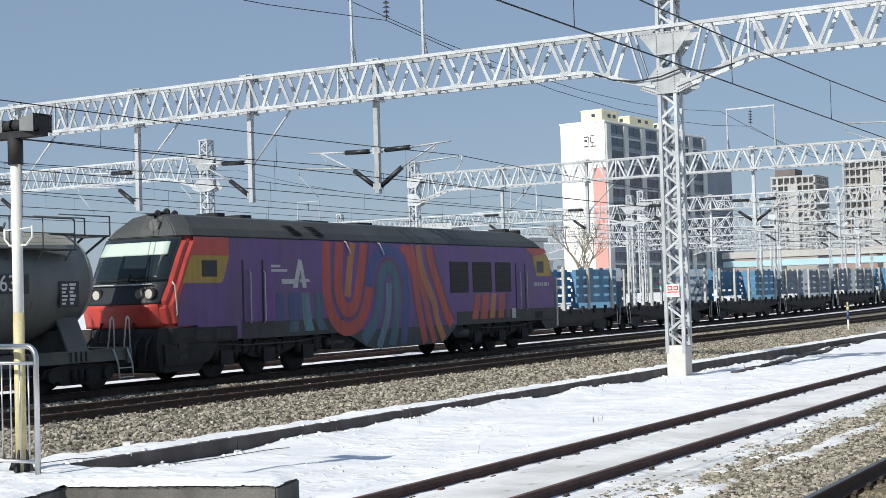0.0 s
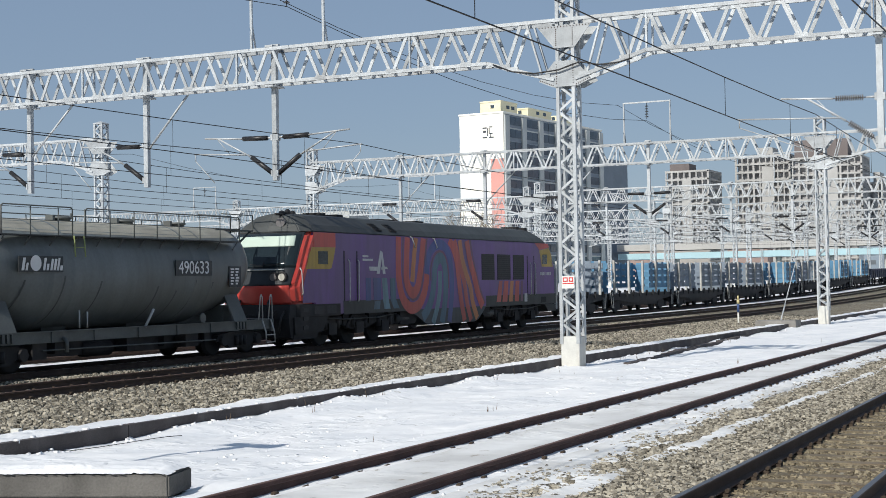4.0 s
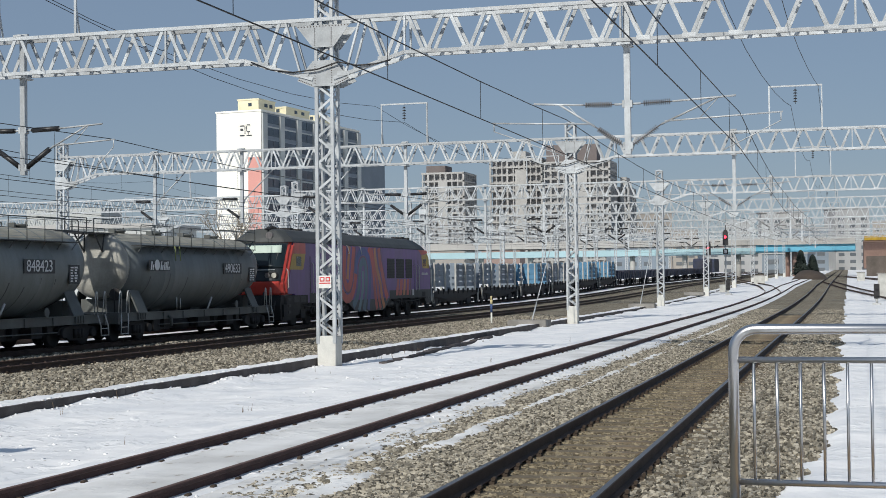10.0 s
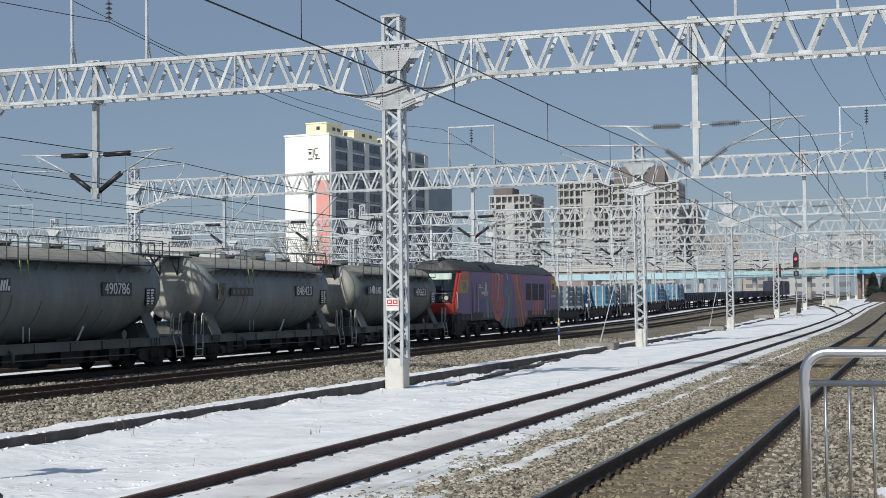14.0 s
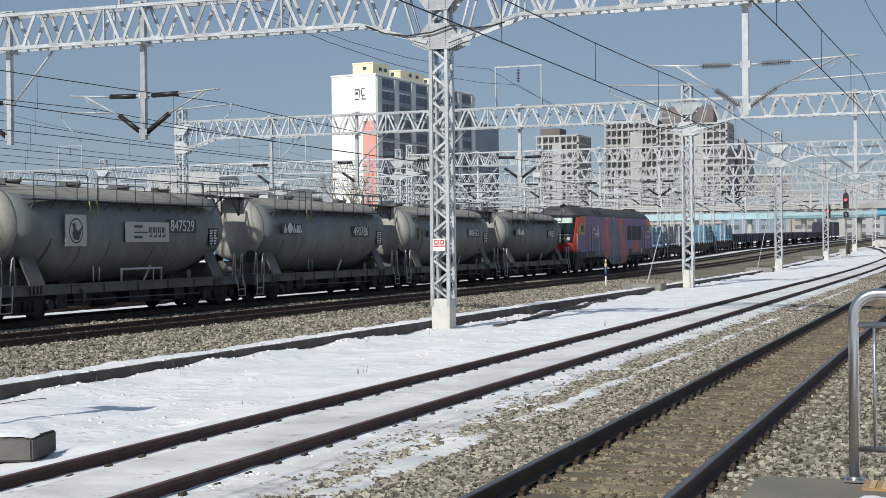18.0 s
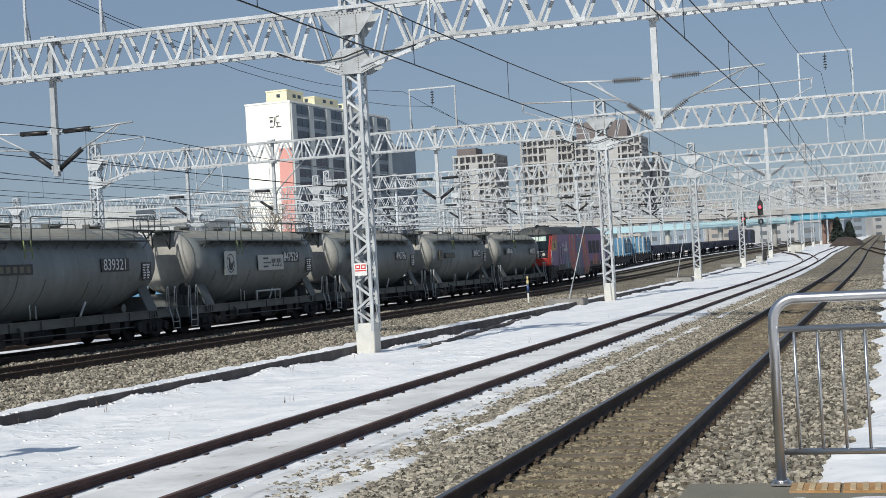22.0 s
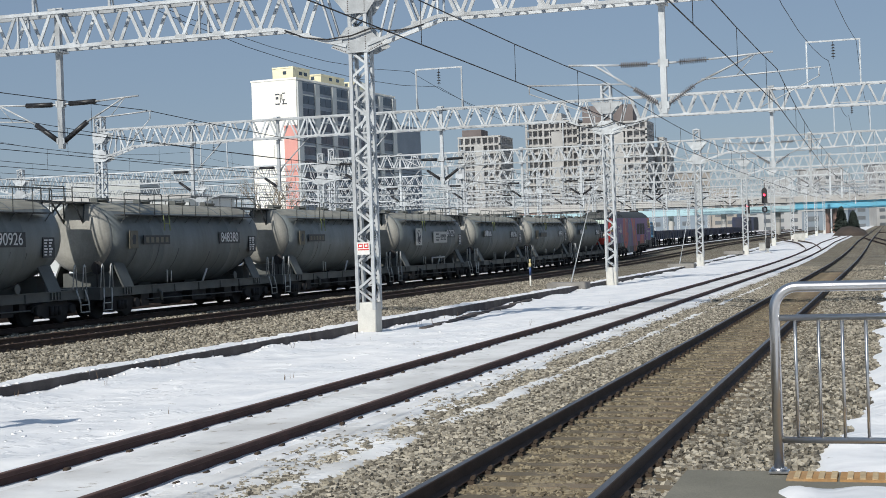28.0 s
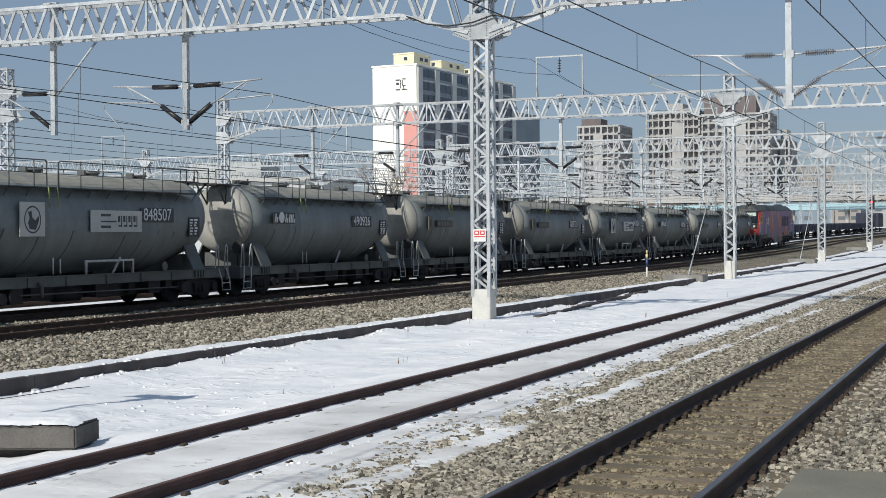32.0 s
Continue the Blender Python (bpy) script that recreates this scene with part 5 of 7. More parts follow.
GREEN = mat("faded_green_paint", (0.28, 0.33, 0.12), 0.6, 0, 0.2, 4, 40, 0.0)
FADED = mat("faded_ochre_print", (0.17, 0.155, 0.115), 0.7, 0, 0.2, 5, 40, 0.0)
INK = mat("dark_print", (0.05, 0.055, 0.065), 0.6, 0, 0.1, 4, 40, 0.0)

RT, ZT, LT = 1.40, 2.36, 5.50


def tank_r(x):
    """The barrel narrows from below towards its ends, its crown stays level."""
    return RT - 0.24 * max(0.0, abs(x) - 3.3) / 2.2


def tank_loft(xs, n=56):
    m = Mesh()
    for x, r in xs:
        zc = ZT + RT - tank_r(min(LT, abs(x)))
        m.v += [(x, r * math.cos(2 * math.pi * i / n), zc + r * math.sin(2 * math.pi * i / n)) for i in range(n)]
    m.f = [(j * n + i, j * n + (i + 1) % n, (j + 1) * n + (i + 1) % n, (j + 1) * n + i) for j in range(len(xs) - 1) for i in range(n)]
    m.s = [True] * len(m.f)
    m.f += [tuple(reversed(range(n))), tuple((len(xs) - 1) * n + i for i in range(n))]
    m.s += [False, False]
    return m


def text_data(body, size, depth=0.004):
    c = bpy.data.curves.new("lettering", "FONT")
    c.body, c.size, c.extrude, c.align_x, c.align_y = body, size, depth, "CENTER", "CENTER"
    ob = bpy.data.objects.new("lettering", c)
    scene.collection.objects.link(ob)
    bpy.context.view_layer.update()
    d = bpy.data.meshes.new_from_object(ob.evaluated_get(bpy.context.evaluated_depsgraph_get()))
    bpy.data.objects.remove(ob)
    bpy.data.curves.remove(c)
    return d


def lettering(body, size, material, parent, x, y, z, wide=1.0, tilt=0.0):
    d = text_data(body, size)
    d.materials.clear()
    d.materials.append(material)
    return part("lettering", d, None, parent, at=pose(x, y, z, 90 - tilt, 0, 0) @ Matrix.Diagonal((wide, 1, 1, 1)))


def plate(x0, x1, z0, z1, off=0.03):
    """A flat plate that stands off the near side of the tank."""
    zc = (z0 + z1) / 2
    r = tank_r(min(abs(x0), abs(x1)))
    y = -math.sqrt(max(0.1, r * r - (zc - ZT - RT + r) ** 2)) - off
    return Mesh().box(x0, x1, y - 0.012, y + 0.012, z0, z1), y - 0.014


def tank_car(at):
    t = thing("tank_wagon", at, "grey cement tank wagon with roof walkway", "tank wagon", "tank wagons")
    half = [(0.0, 0), (1.2, 0), (2.48, 0), (2.50, 0.008), (2.58, 0.008), (2.6, 0), (3.28, 0), (3.30, 0.007), (3.36, 0.007), (3.38, 0), (4.2, 0), (4.9, 0), (LT, 0)]
    prof = [(-x, tank_r(x) + d) for x, d in reversed(half)] + [(x, tank_r(x) + d) for x, d in half[1:]]
    part("tank", tank_loft(prof), TANK, t, "cement-grey welded tank barrel")
    for g in (-1, 1):
        e = tank_r(LT)
        dish = [(g * (LT - 0.01), e - 0.004), (g * (LT + 0.10), e - 0.025), (g * (LT + 0.20), e - 0.085), (g * (LT + 0.29), e - 0.18), (g * (LT + 0.35), e - 0.30), (g * (LT + 0.41), e - 0.48), (g * (LT + 0.46), 0.40), (g * (LT + 0.48), 0.15), (g * (LT + 0.482), 0.02)]
        part("tank_end", tank_loft(dish, 48), TANK_END, t, "pale cement-streaked dished end")
        tip = 7.02 if g > 0 else -6.60
        top = part("end_platform", Mesh().box(min(g * 5.0, tip), max(g * 5.0, tip), -0.43, 0.43, 3.68, 3.72), LOCO_GREY, t, "dark end platform")
        for y in (-0.38, 0.38):
            part("stay", Mesh().tube((tip - g * 0.1, y, 3.69), (g * 5.90, y * 0.9, 3.05), 0.03, 6).tube((g * 5.84, y, 3.69), (g * 5.93, y * 0.9, 3.05), 0.025, 6), LOCO_GREY, top)
        part("end_rail", Mesh().path([(g * 5.3, -0.41, 4.18), (tip, -0.41, 4.18), (tip, -0.41, 3.72), (tip, 0.41, 3.72), (tip, 0.41, 4.18), (g * 5.3, 0.41, 4.18)], 0.018, 6), SILL, top)
    # dust on the crown, between the walkways
    m = Mesh()
    n = 9
    cols = (-LT + 0.1, -3.3, 3.3, LT - 0.1)
    for x in cols:
        r = tank_r(x)
        m.v += [(x, (r + 0.004) * math.sin(a), ZT + RT - r + (r + 0.004) * math.cos(a)) for a in [-0.75 + 1.5 * i / n for i in range(n + 1)]]
    m.f = [(j * (n + 1) + i, j * (n + 1) + i + 1, (j + 1) * (n + 1) + i + 1, (j + 1) * (n + 1) + i) for j in range(3) for i in range(n)]
    m.s = [True] * len(m.f)
    part("crown", m, TANK_TOP, t, "pale cement dust on the crown")
    # thin dark strips curving down the flanks
    for x, a0, a1 in ((-4.2, 1.75, 2.5), (-2.9, 1.6, 2.6), (-1.5, 1.7, 2.4), (0.9, 1.8, 2.6), (1.75, 1.9, 2.6), (2.6, 1.7, 2.6), (3.45, 1.75, 2.5)):
        m = Mesh()
        for j in range(9):
            a = a0 + (a1 - a0) * j / 8
            w = 0.035 * (1 - 0.5 * j / 8)
            m.v += [(x + k * w - 0.03 * j, -(tank_r(x) + 0.003) * math.sin(a), ZT + RT - tank_r(x) + (tank_r(x) + 0.003) * math.cos(a)) for k in (-1, 1)]
        m.f = [(2 * j, 2 * j + 1, 2 * j + 3, 2 * j + 2) for j in range(8)]
        m.s = [True] * 8
        part("drip_stain", m, DARK_STRIP, t)
    # underframe
    for s in (-1, 1):
        part("side_sill", Mesh().box(-6.55, 6.55, s * 1.25 - 0.05, s * 1.25 + 0.05, 0.70, 0.97).box(-6.55, 6.55, s * 1.29 - 0.06, s * 1.29 + 0.06, 0.955, 0.985), SILL, t, "grey-green side sill")
        for g in (-1, 1):
            a, b = sorted((g * 4.56, g * 5.22))
            sad = Mesh().prism([(s * 0.98, 1.76), (s * 1.34, 0.985), (s * 1.28, 0.985), (s * 0.92, 1.76)], a, b, "x")
            part("saddle_plate", sad, SILL, t, "sloping saddle gusset")
            part("saddle", Mesh().box(a + 0.04, b - 0.04, min(0, s * 0.9), max(0, s * 0.9), 0.95, 1.45), SILL, t)
            box = Mesh()
            for i in range(4):
                box.box(g * 4.95 - 0.28 + i * 0.16, g * 4.95 - 0.20 + i * 0.16, s * 1.31, s * 1.36, 0.74, 0.95)
            part("hook_block", box, SILL, t)
    part("centre_sill", Mesh().box(-6.75, 6.75, -0.3, 0.3, 0.40, 0.95), BLACK, t)
    for g in (-1, 1):
        part("end_beam", Mesh().box(g * 6.6 - 0.08, g * 6.6 + 0.08, -1.34, 1.34, 0.62, 1.0), SILL, t)
        part("end_deck", Mesh().box(min(g * 5.7, g * 6.6), max(g * 5.7, g * 6.6), -1.3, 1.3, 0.985, 1.01), SILL, t)
        part("coupler", Mesh().box(min(g * 6.6, g * 7.06), max(g * 6.6, g * 7.06), -0.1, 0.1, 0.78, 1.0), BLACK, t)
        for s in (-1, 1):
            st = Mesh()
            x0 = g * 6.25
            for dx in (-0.24, 0.24):
                st.path([(x0 + dx, s * 1.36, 0.98), (x0 + dx + g * 0.10, s * 1.42, 0.62), (x0 + dx + g * 0.14, s * 1.42, 0.28)], 0.024, 6)
            for z in (0.30, 0.52):
                st.bar((x0 - 0.24 + g * 0.12, s * 1.42, z), (x0 + 0.24 + g * 0.12, s * 1.42, z), 0.05, 0.025)
            part("step", st, PIPE, t, "pale hanging step")
            for dx in (-0.27, 0.27):
                part("end_handrail", Mesh().path([(x0 + dx - 0.1, s * 1.32, 0.98), (x0 + dx, s * 1.32, 1.66), (x0 + dx + 0.05, s * 1.32, 1.72), (x0 + dx + 0.10, s * 1.32, 1.66), (x0 + dx + 0.12, s * 1.32, 0.98)], 0.02, 6), PIPE, t, "pale inverted V grab rail")
        part("brake_wheel" if g < 0 else "end_ladder", Mesh().tube((g * 6.1, -0.9, 1.0), (g * 6.1, -0.9, 1.75), 0.025, 6).revolve([(0, 0.20), (0.03, 0.22), (0.06, 0.20)], "x", 14, (g * 6.1, -0.9, 1.62)) if g < 0 else Mesh().path([(g * 5.95, 0.4, 1.0), (g * 5.8, 0.4, 3.3)], 0.02).path([(g * 5.95, 0.8, 1.0), (g * 5.8, 0.8, 3.3)], 0.02), BLACK, t)
        # bogies
        cx = g * 5.1
        for s in (-1, 1):
            m = Mesh()
            a, b = min(s * 0.98, s * 1.14), max(s * 0.98, s * 1.14)
            m.prism([(cx - 1.2, 0.42), (cx - 1.1, 0.58), (cx - 0.55, 0.66), (cx + 0.55, 0.66), (cx + 1.1, 0.58), (cx + 1.2, 0.42), (cx + 0.75, 0.34), (cx + 0.45, 0.20), (cx - 0.45, 0.20), (cx - 0.75, 0.34)], a, b)
            for dx in (-0.9, 0.9):
                m.tube((cx + dx, s * 1.05, 0.43), (cx + dx, s * 1.24, 0.43), 0.15, 14)
            for dx in (-0.2, 0, 0.2):
                m.revolve([(0, 0.075), (0.28, 0.075)], "z", 10, (cx + dx, s * 1.18, 0.27))
            part("bogie_frame", m, BLACK, t, "black cast bogie frame")
        part("bolster", Mesh().box(cx - 0.2, cx + 0.2, -1.0, 1.0, 0.4, 0.6), BLACK, t)
        for dx in (-0.9, 0.9):
            wheelset(t, cx + dx, CAR_WHEEL, 0.43)
    # brake gear and clutter under the middle
    for x, w, z0, z1 in ((-3.9, 0.5, 0.30, 0.70), (-3.1, 0.3, 0.42, 0.70), (-0.3, 0.35, 0.36, 0.70), (2.3, 0.6, 0.34, 0.70), (3.2, 0.3, 0.45, 0.70)):
        part("gear_box", Mesh().box(x, x + w, -1.22, -0.85, z0, z1), BLACK, t)
    part("brake_rod", Mesh().tube((-3.6, -1.26, 0.52), (3.7, -1.26, 0.48), 0.022, 6), SILL, t)
    for x in (-3.3, -1.7, 0.1, 1.8, 3.4):
        part("sill_rib", Mesh().box(x - 0.04, x + 0.04, -1.335, -1.30, 0.70, 0.96), SILL, t)
    part("outlet_pipe", Mesh().path([(-2.9, -1.30, 0.80), (-2.9, -1.42, 0.72), (-2.9, -1.42, 0.45)], 0.05, 8), SILL, t)
    part("valve_wheel", Mesh().revolve([(0, 0.13), (0.02, 0.15), (0.04, 0.13)], "y", 14, (2.9, -1.40, 1.12)).tube((2.9, -1.2, 1.12), (2.9, -1.38, 1.12), 0.025, 6), SILL, t)
    part("air_reservoir", Mesh().revolve([(0, 0.05), (0.05, 0.2), (1.1, 0.2), (1.15, 0.05)], "x", 14, (-1.6, -0.75, 0.45)), BLACK, t)
    part("brake_rigging", Mesh().box(0.2, 1.0, -1.1, -0.6, 0.35, 0.72).tube((-3.2, -0.6, 0.42), (2.8, -0.6, 0.42), 0.03, 6).box(1.6, 1.9, -1.0, -0.7, 0.40, 0.72), BLACK, t)
    for x in (-2.25, 1.1):
        part("hopper", Mesh().add([(x - 0.55, -0.55, 1.15), (x + 0.55, -0.55, 1.15), (x + 0.55, 0.55, 1.15), (x - 0.55, 0.55, 1.15), (x - 0.2, -0.2, 0.62), (x + 0.2, -0.2, 0.62), (x + 0.2, 0.2, 0.62), (x - 0.2, 0.2, 0.62)],
                               [(0, 1, 5, 4), (1, 2, 6, 5), (2, 3, 7, 6), (3, 0, 4, 7), (4, 5, 6, 7)]), SILL, t)
    part("discharge_gear", Mesh().prism([(-3.85, 0.72), (-3.75, 0.40), (-3.0, 0.34), (-1.9, 0.31), (-0.6, 0.36), (0.4, 0.30), (1.9, 0.30), (2.9, 0.36), (3.7, 0.40), (3.85, 0.72)], -0.80, 0.80), BLACK, t, "black discharge gear under the tank")
    part("pipe_stay", Mesh().tube((0.4, -1.28, 0.95), (0.75, -1.30, 1.42), 0.035, 8).tube((-2.35, -1.36, 1.02), (-2.35, -1.36, 1.46), 0.02, 6).tube((-2.05, -1.36, 1.02), (-2.05, -1.36, 1.42), 0.02, 6), PIPE, t)
    # walkway with railing, both sides
    for s in (-1, 1):
        w = part("walkway", Mesh().box(-5.15, 4.85, min(s * 1.02, s * 1.40), max(s * 1.02, s * 1.40), 3.28, 3.31), LOCO_GREY, t, "dark grating walkway")
        for i in range(12):
            x = -5.0 + i * 0.88
            part("bracket", Mesh().bar((x, s * 1.38, 3.28), (x - 0.02, s * 1.22, 3.05), 0.035, 0.02), SILL, w)
        top = Mesh()
        for i in range(11):
            x = -5.1 + i * 0.99
            part("post", Mesh().tube((x, s * 1.38, 3.30), (x, s * 1.38, 3.98), 0.016, 6), SILL, w)
        for a, b in ((-5.1, -2.6), (-2.1, 4.8)):
            top.path([(a, s * 1.38, 3.32), (a, s * 1.38, 3.95), (a + 0.06, s * 1.38, 4.0), (b - 0.06, s * 1.38, 4.0), (b, s * 1.38, 3.95), (b, s * 1.38, 3.32)], 0.018, 6)
            top.tube((a, s * 1.38, 3.66), (b, s * 1.38, 3.66), 0.012, 6)
        part("rail", top, SILL, w, "grey tubular guard rail")
    for dx in (-0.19, 0.19):
        part("ladder_rail", Mesh().path([(-2.4 + dx, -1.42, 3.30), (-2.4 + dx, -1.46, 2.78)], 0.02, 6), GREEN, t, "faded green ladder stub")
    part("rung", Mesh().tube((-2.59, -1.44, 3.02), (-2.21, -1.44, 3.02), 0.012, 6), GREEN, t)
    for x in (-4.2, -1.4, 1.2, 3.6):
        part("hatch", Mesh().revolve([(0, 0.24), (0.06, 0.24), (0.07, 0.28), (0.11, 0.28), (0.13, 0.2)], "z", 16, (x, 0, ZT + RT - 0.02)).box(x - 0.45, x - 0.36, -0.12, 0.12, ZT + RT - 0.06, ZT + RT + 0.14).tube((x + 0.3, 0, ZT + RT - 0.05), (x + 0.42, 0, ZT + RT + 0.2), 0.03, 6), SILL, t, "round filling hatch")
    m, y = plate(4.36, 4.98, 1.98, 2.58)
    d = part("data_panel", m, PANEL, t, "black data panel")
    bars = Mesh()
    for i in range(6):
        z = 2.05 + i * 0.085
        bars.box(4.43, 4.55 + 0.03 * (i % 3), y - 0.002, y + 0.004, z, z + 0.045)
        bars.box(4.69 - 0.02 * (i % 2), 4.79 + 0.04 * (i % 3), y - 0.002, y + 0.004, z, z + 0.055)
    part("print", bars, WHITE, d)
    return t


def number_panel(t, number, x=2.45, z=2.52):
    """The running number in white on a black panel."""
    m, y = plate(x - 0.86, x + 0.86, z - 0.21, z + 0.21)
    d = part("number_panel", m, PANEL, t, "black panel with the white running number")
    if number:
        lettering(number, 0.50, WHITE, d, x, y - 0.001, z, 0.98)
    else:
        b = Mesh()
        for i in range(6):
            b.box(x - 0.70 + i * 0.24, x - 0.54 + i * 0.24, y - 0.003, y + 0.005, z - 0.12, z + 0.12)
        part("print", b, GREYLETTER, d)


def logo_panel(t, x=-3.78, z=2.60):
    m, y = plate(x - 0.78, x + 0.78, z - 0.19, z + 0.19)
    d = part("logo_panel", m, PANEL, t, "black panel with a white company sign")
    b = Mesh().revolve([(-0.004, 0.19), (0.004, 0.19)], "y", 20, (x - 0.20, y, z + 0.02))
    for x0, w, hgt in ((-0.70, 0.09, 0.30), (-0.56, 0.07, 0.18), (0.04, 0.08, 0.30), (0.17, 0.07, 0.16), (0.30, 0.08, 0.28), (0.42, 0.08, 0.28), (0.54, 0.07, 0.30), (0.65, 0.09, 0.12)):
        b.prism([(x + x0, z - 0.15), (x + x0 + w, z - 0.15), (x + x0 + w + hgt * 0.22, z - 0.15 + hgt), (x + x0 + hgt * 0.22, z - 0.15 + hgt)], y - 0.003, y + 0.005)
    part("print", b, WHITE, d)


def bird_board(t, x=-3.3, z=2.45):
    m, y = plate(x - 0.5, x + 0.5, z - 0.43, z + 0.45, 0.05)
    d = part("sign_board", m, BOARD, t, "white board with a dark round emblem")
    b = Mesh()
    for i in range(20):
        a0, a1 = 2 * math.pi * i / 20, 2 * math.pi * (i + 1) / 20
        b.add([(x + r * math.cos(a), y - 0.002, z + r * 1.05 * math.sin(a)) for r, a in ((0.34, a0), (0.34, a1), (0.30, a1), (0.30, a0))], [(0, 1, 2, 3)])
    b.prism([(x - 0.12, z - 0.24), (x + 0.12, z - 0.26), (x + 0.24, z - 0.05), (x + 0.28, z + 0.12), (x + 0.10, z - 0.02), (x - 0.02, z + 0.06), (x - 0.04, z + 0.22), (x - 0.18, z + 0.20), (x - 0.12, z + 0.05), (x - 0.18, z - 0.08)], y - 0.003, y + 0.004)
    part("emblem", b, INK, d)


def name_board(t, x=0.38, z=2.43):
    m, y = plate(x - 1.22, x + 1.22, z - 0.30, z + 0.30, 0.06)
    d = part("sign_board", m, BOARD, t, "white company board with dark lettering")
    b = Mesh()
    for zz, w in ((0.13, 0.45), (-0.19, 0.45), (-0.03, 0.72)):
        b.box(x - 0.75, x - 0.75 + w, y - 0.003, y + 0.004, z + zz, z + zz + (0.07 if w < 0.5 else 0.04))
    for i in range(4):
        x0 = x + 0.05 + i * 0.25
        b.box(x0, x0 + 0.10, y - 0.003, y + 0.004, z - 0.02, z + 0.15).box(x0 + 0.15, x0 + 0.19, y - 0.003, y + 0.004, z - 0.16, z + 0.16).box(x0 + 0.02, x0 + 0.14, y - 0.003, y + 0.004, z - 0.15, z - 0.10)
    part("print", b, INK, d)
    part("pipe_loop", Mesh().path([(-0.95, -1.38, 0.98), (-0.95, -1.38, 1.34), (1.25, -1.38, 1.34), (1.25, -1.38, 0.98)], 0.035, 8).tube((0.8, -1.38, 0.98), (0.8, -1.38, 1.34), 0.02, 6), PIPE, t, "grey pipe loop over the sill")


PITCH, CAR1 = 14.09, 19.71
prototype = tank_car((CAR1, FREIGHT, 0))
CARS = [prototype] + [copy_thing(prototype, pose(CAR1 - PITCH * i, FREIGHT, 0)) for i in range(1, 10)]
for i, c in enumerate(CARS[1:], 1):
    ws = [o for o in c.children if o.name.startswith("wheel")]
    xs = [w.location.x for w in ws]
    ROLLING += [(w, x, 0.43) for w, x in zip(ws, xs)]
NUMBERS = ["490633", "848423", "490786", "847529", "839321", "848380", "490926", "848507", "", ""]
for i, c in enumerate(CARS):
    if i in (3, 7):
        bird_board(c)
        name_board(c)
        number_panel(c, NUMBERS[i], 2.5, 2.62)
        tagged(c, "grey cement tank wagon with white emblem and name boards")
    else:
        number_panel(c, NUMBERS[i])
        if i in (0, 2, 6):
            logo_panel(c)
        else:
            m, y = plate(-4.0, -2.2, 2.32, 2.62)
            fp = part("faded_panel", m, PANEL, c, "faded painted panel")
            fb = Mesh()
            for k in range(5):
                fb.box(-3.85 + k * 0.33, -3.85 + k * 0.33 + 0.2, y - 0.003, y + 0.004, 2.38, 2.56)
            part("print", fb, FADED, fp)
            m, y = plate(-4.75, -4.2, 2.2, 2.78)
            sb = part("small_board", m, FADED, c, "faded square board")
            part("emblem", Mesh().prism([(-4.55, 2.34), (-4.40, 2.34), (-4.34, 2.62), (-4.48, 2.66), (-4.60, 2.55)], y - 0.003, y + 0.004), INK, sb)


# ---- standing flat wagons ----
WAGON_BLUE = mat("faded_blue_panel_paint", (0.10, 0.26, 0.42), 0.55, 0, 0.2, 1.0, 20, 0.05, (0.14, 0.15, 0.16), 0.4, obj=True)
WAGON_GREY = mat("faded_grey_blue_panel", (0.22, 0.27, 0.33), 0.6, 0, 0.25, 1.0, 20, 0.05, (0.14, 0.13, 0.12), 0.4)
NAVY = mat("dark_navy_wagon_paint", (0.035, 0.045, 0.085), 0.6, 0, 0.3, 1.0, 20, 0.05, (0.06, 0.05, 0.045), 0.4)
STAKE = mat("pale_grey_stake", (0.50, 0.50, 0.47), 0.7, 0, 0.2, 2, 20, 0.05, (0.25, 0.2, 0.15), 0.4)


def slatted(t, name, x0, x1, y, z0, z1, material, m, label, n=4):
    """A panel of n wide boards on uprights, as one part with its boards under it."""
    h = (z1 - z0) / n
    up = Mesh()
    for k in range(4):
        x = x0 + (x1 - x0) * (k + 0.5) / 4
        up.box(x - 0.22, x + 0.22, y - 0.035, y + 0.02, z0, z1 - 0.02)
    up.box(x0, x1, y - 0.034, y + 0.018, z0, z0 + 0.06)
    p = part(name, up, material, t, label, at=m)
    board = Mesh().box(x0, x1, y - 0.025, y + 0.025, 0, h * 0.72).data("board", material)
    for i in range(n):
        part("board", board, None, p, at=(0, 0, z0 + i * h))


def under_gear(t, half):
    for g in (-1, 1):
        cx = g * (half - 2.0)
        for s in (-1, 1):
            m = Mesh()
            a, b = min(s * 0.98, s * 1.14), max(s * 0.98, s * 1.14)
            m.prism([(cx - 1.15, 0.40), (cx - 0.5, 0.68), (cx + 0.5, 0.68), (cx + 1.15, 0.40), (cx + 0.4, 0.22), (cx - 0.4, 0.22)], a, b)
            for dx in (-0.88, 0.88):
                m.tube((cx + dx, s * 1.0, 0.43), (cx + dx, s * 1.22, 0.43), 0.15, 10)
            part("bogie_frame", m, BLACK, t)
        for dx in (-0.88, 0.88):
            for y in (-0.75, 0.75):
                part("wheel", CAR_WHEEL, None, t, at=(cx + dx, y, 0.43))


POCKET = Mesh().box(-0.09, 0.09, -0.05, 0.05, 0.0, 0.36).data("stake_pocket", BLACK)


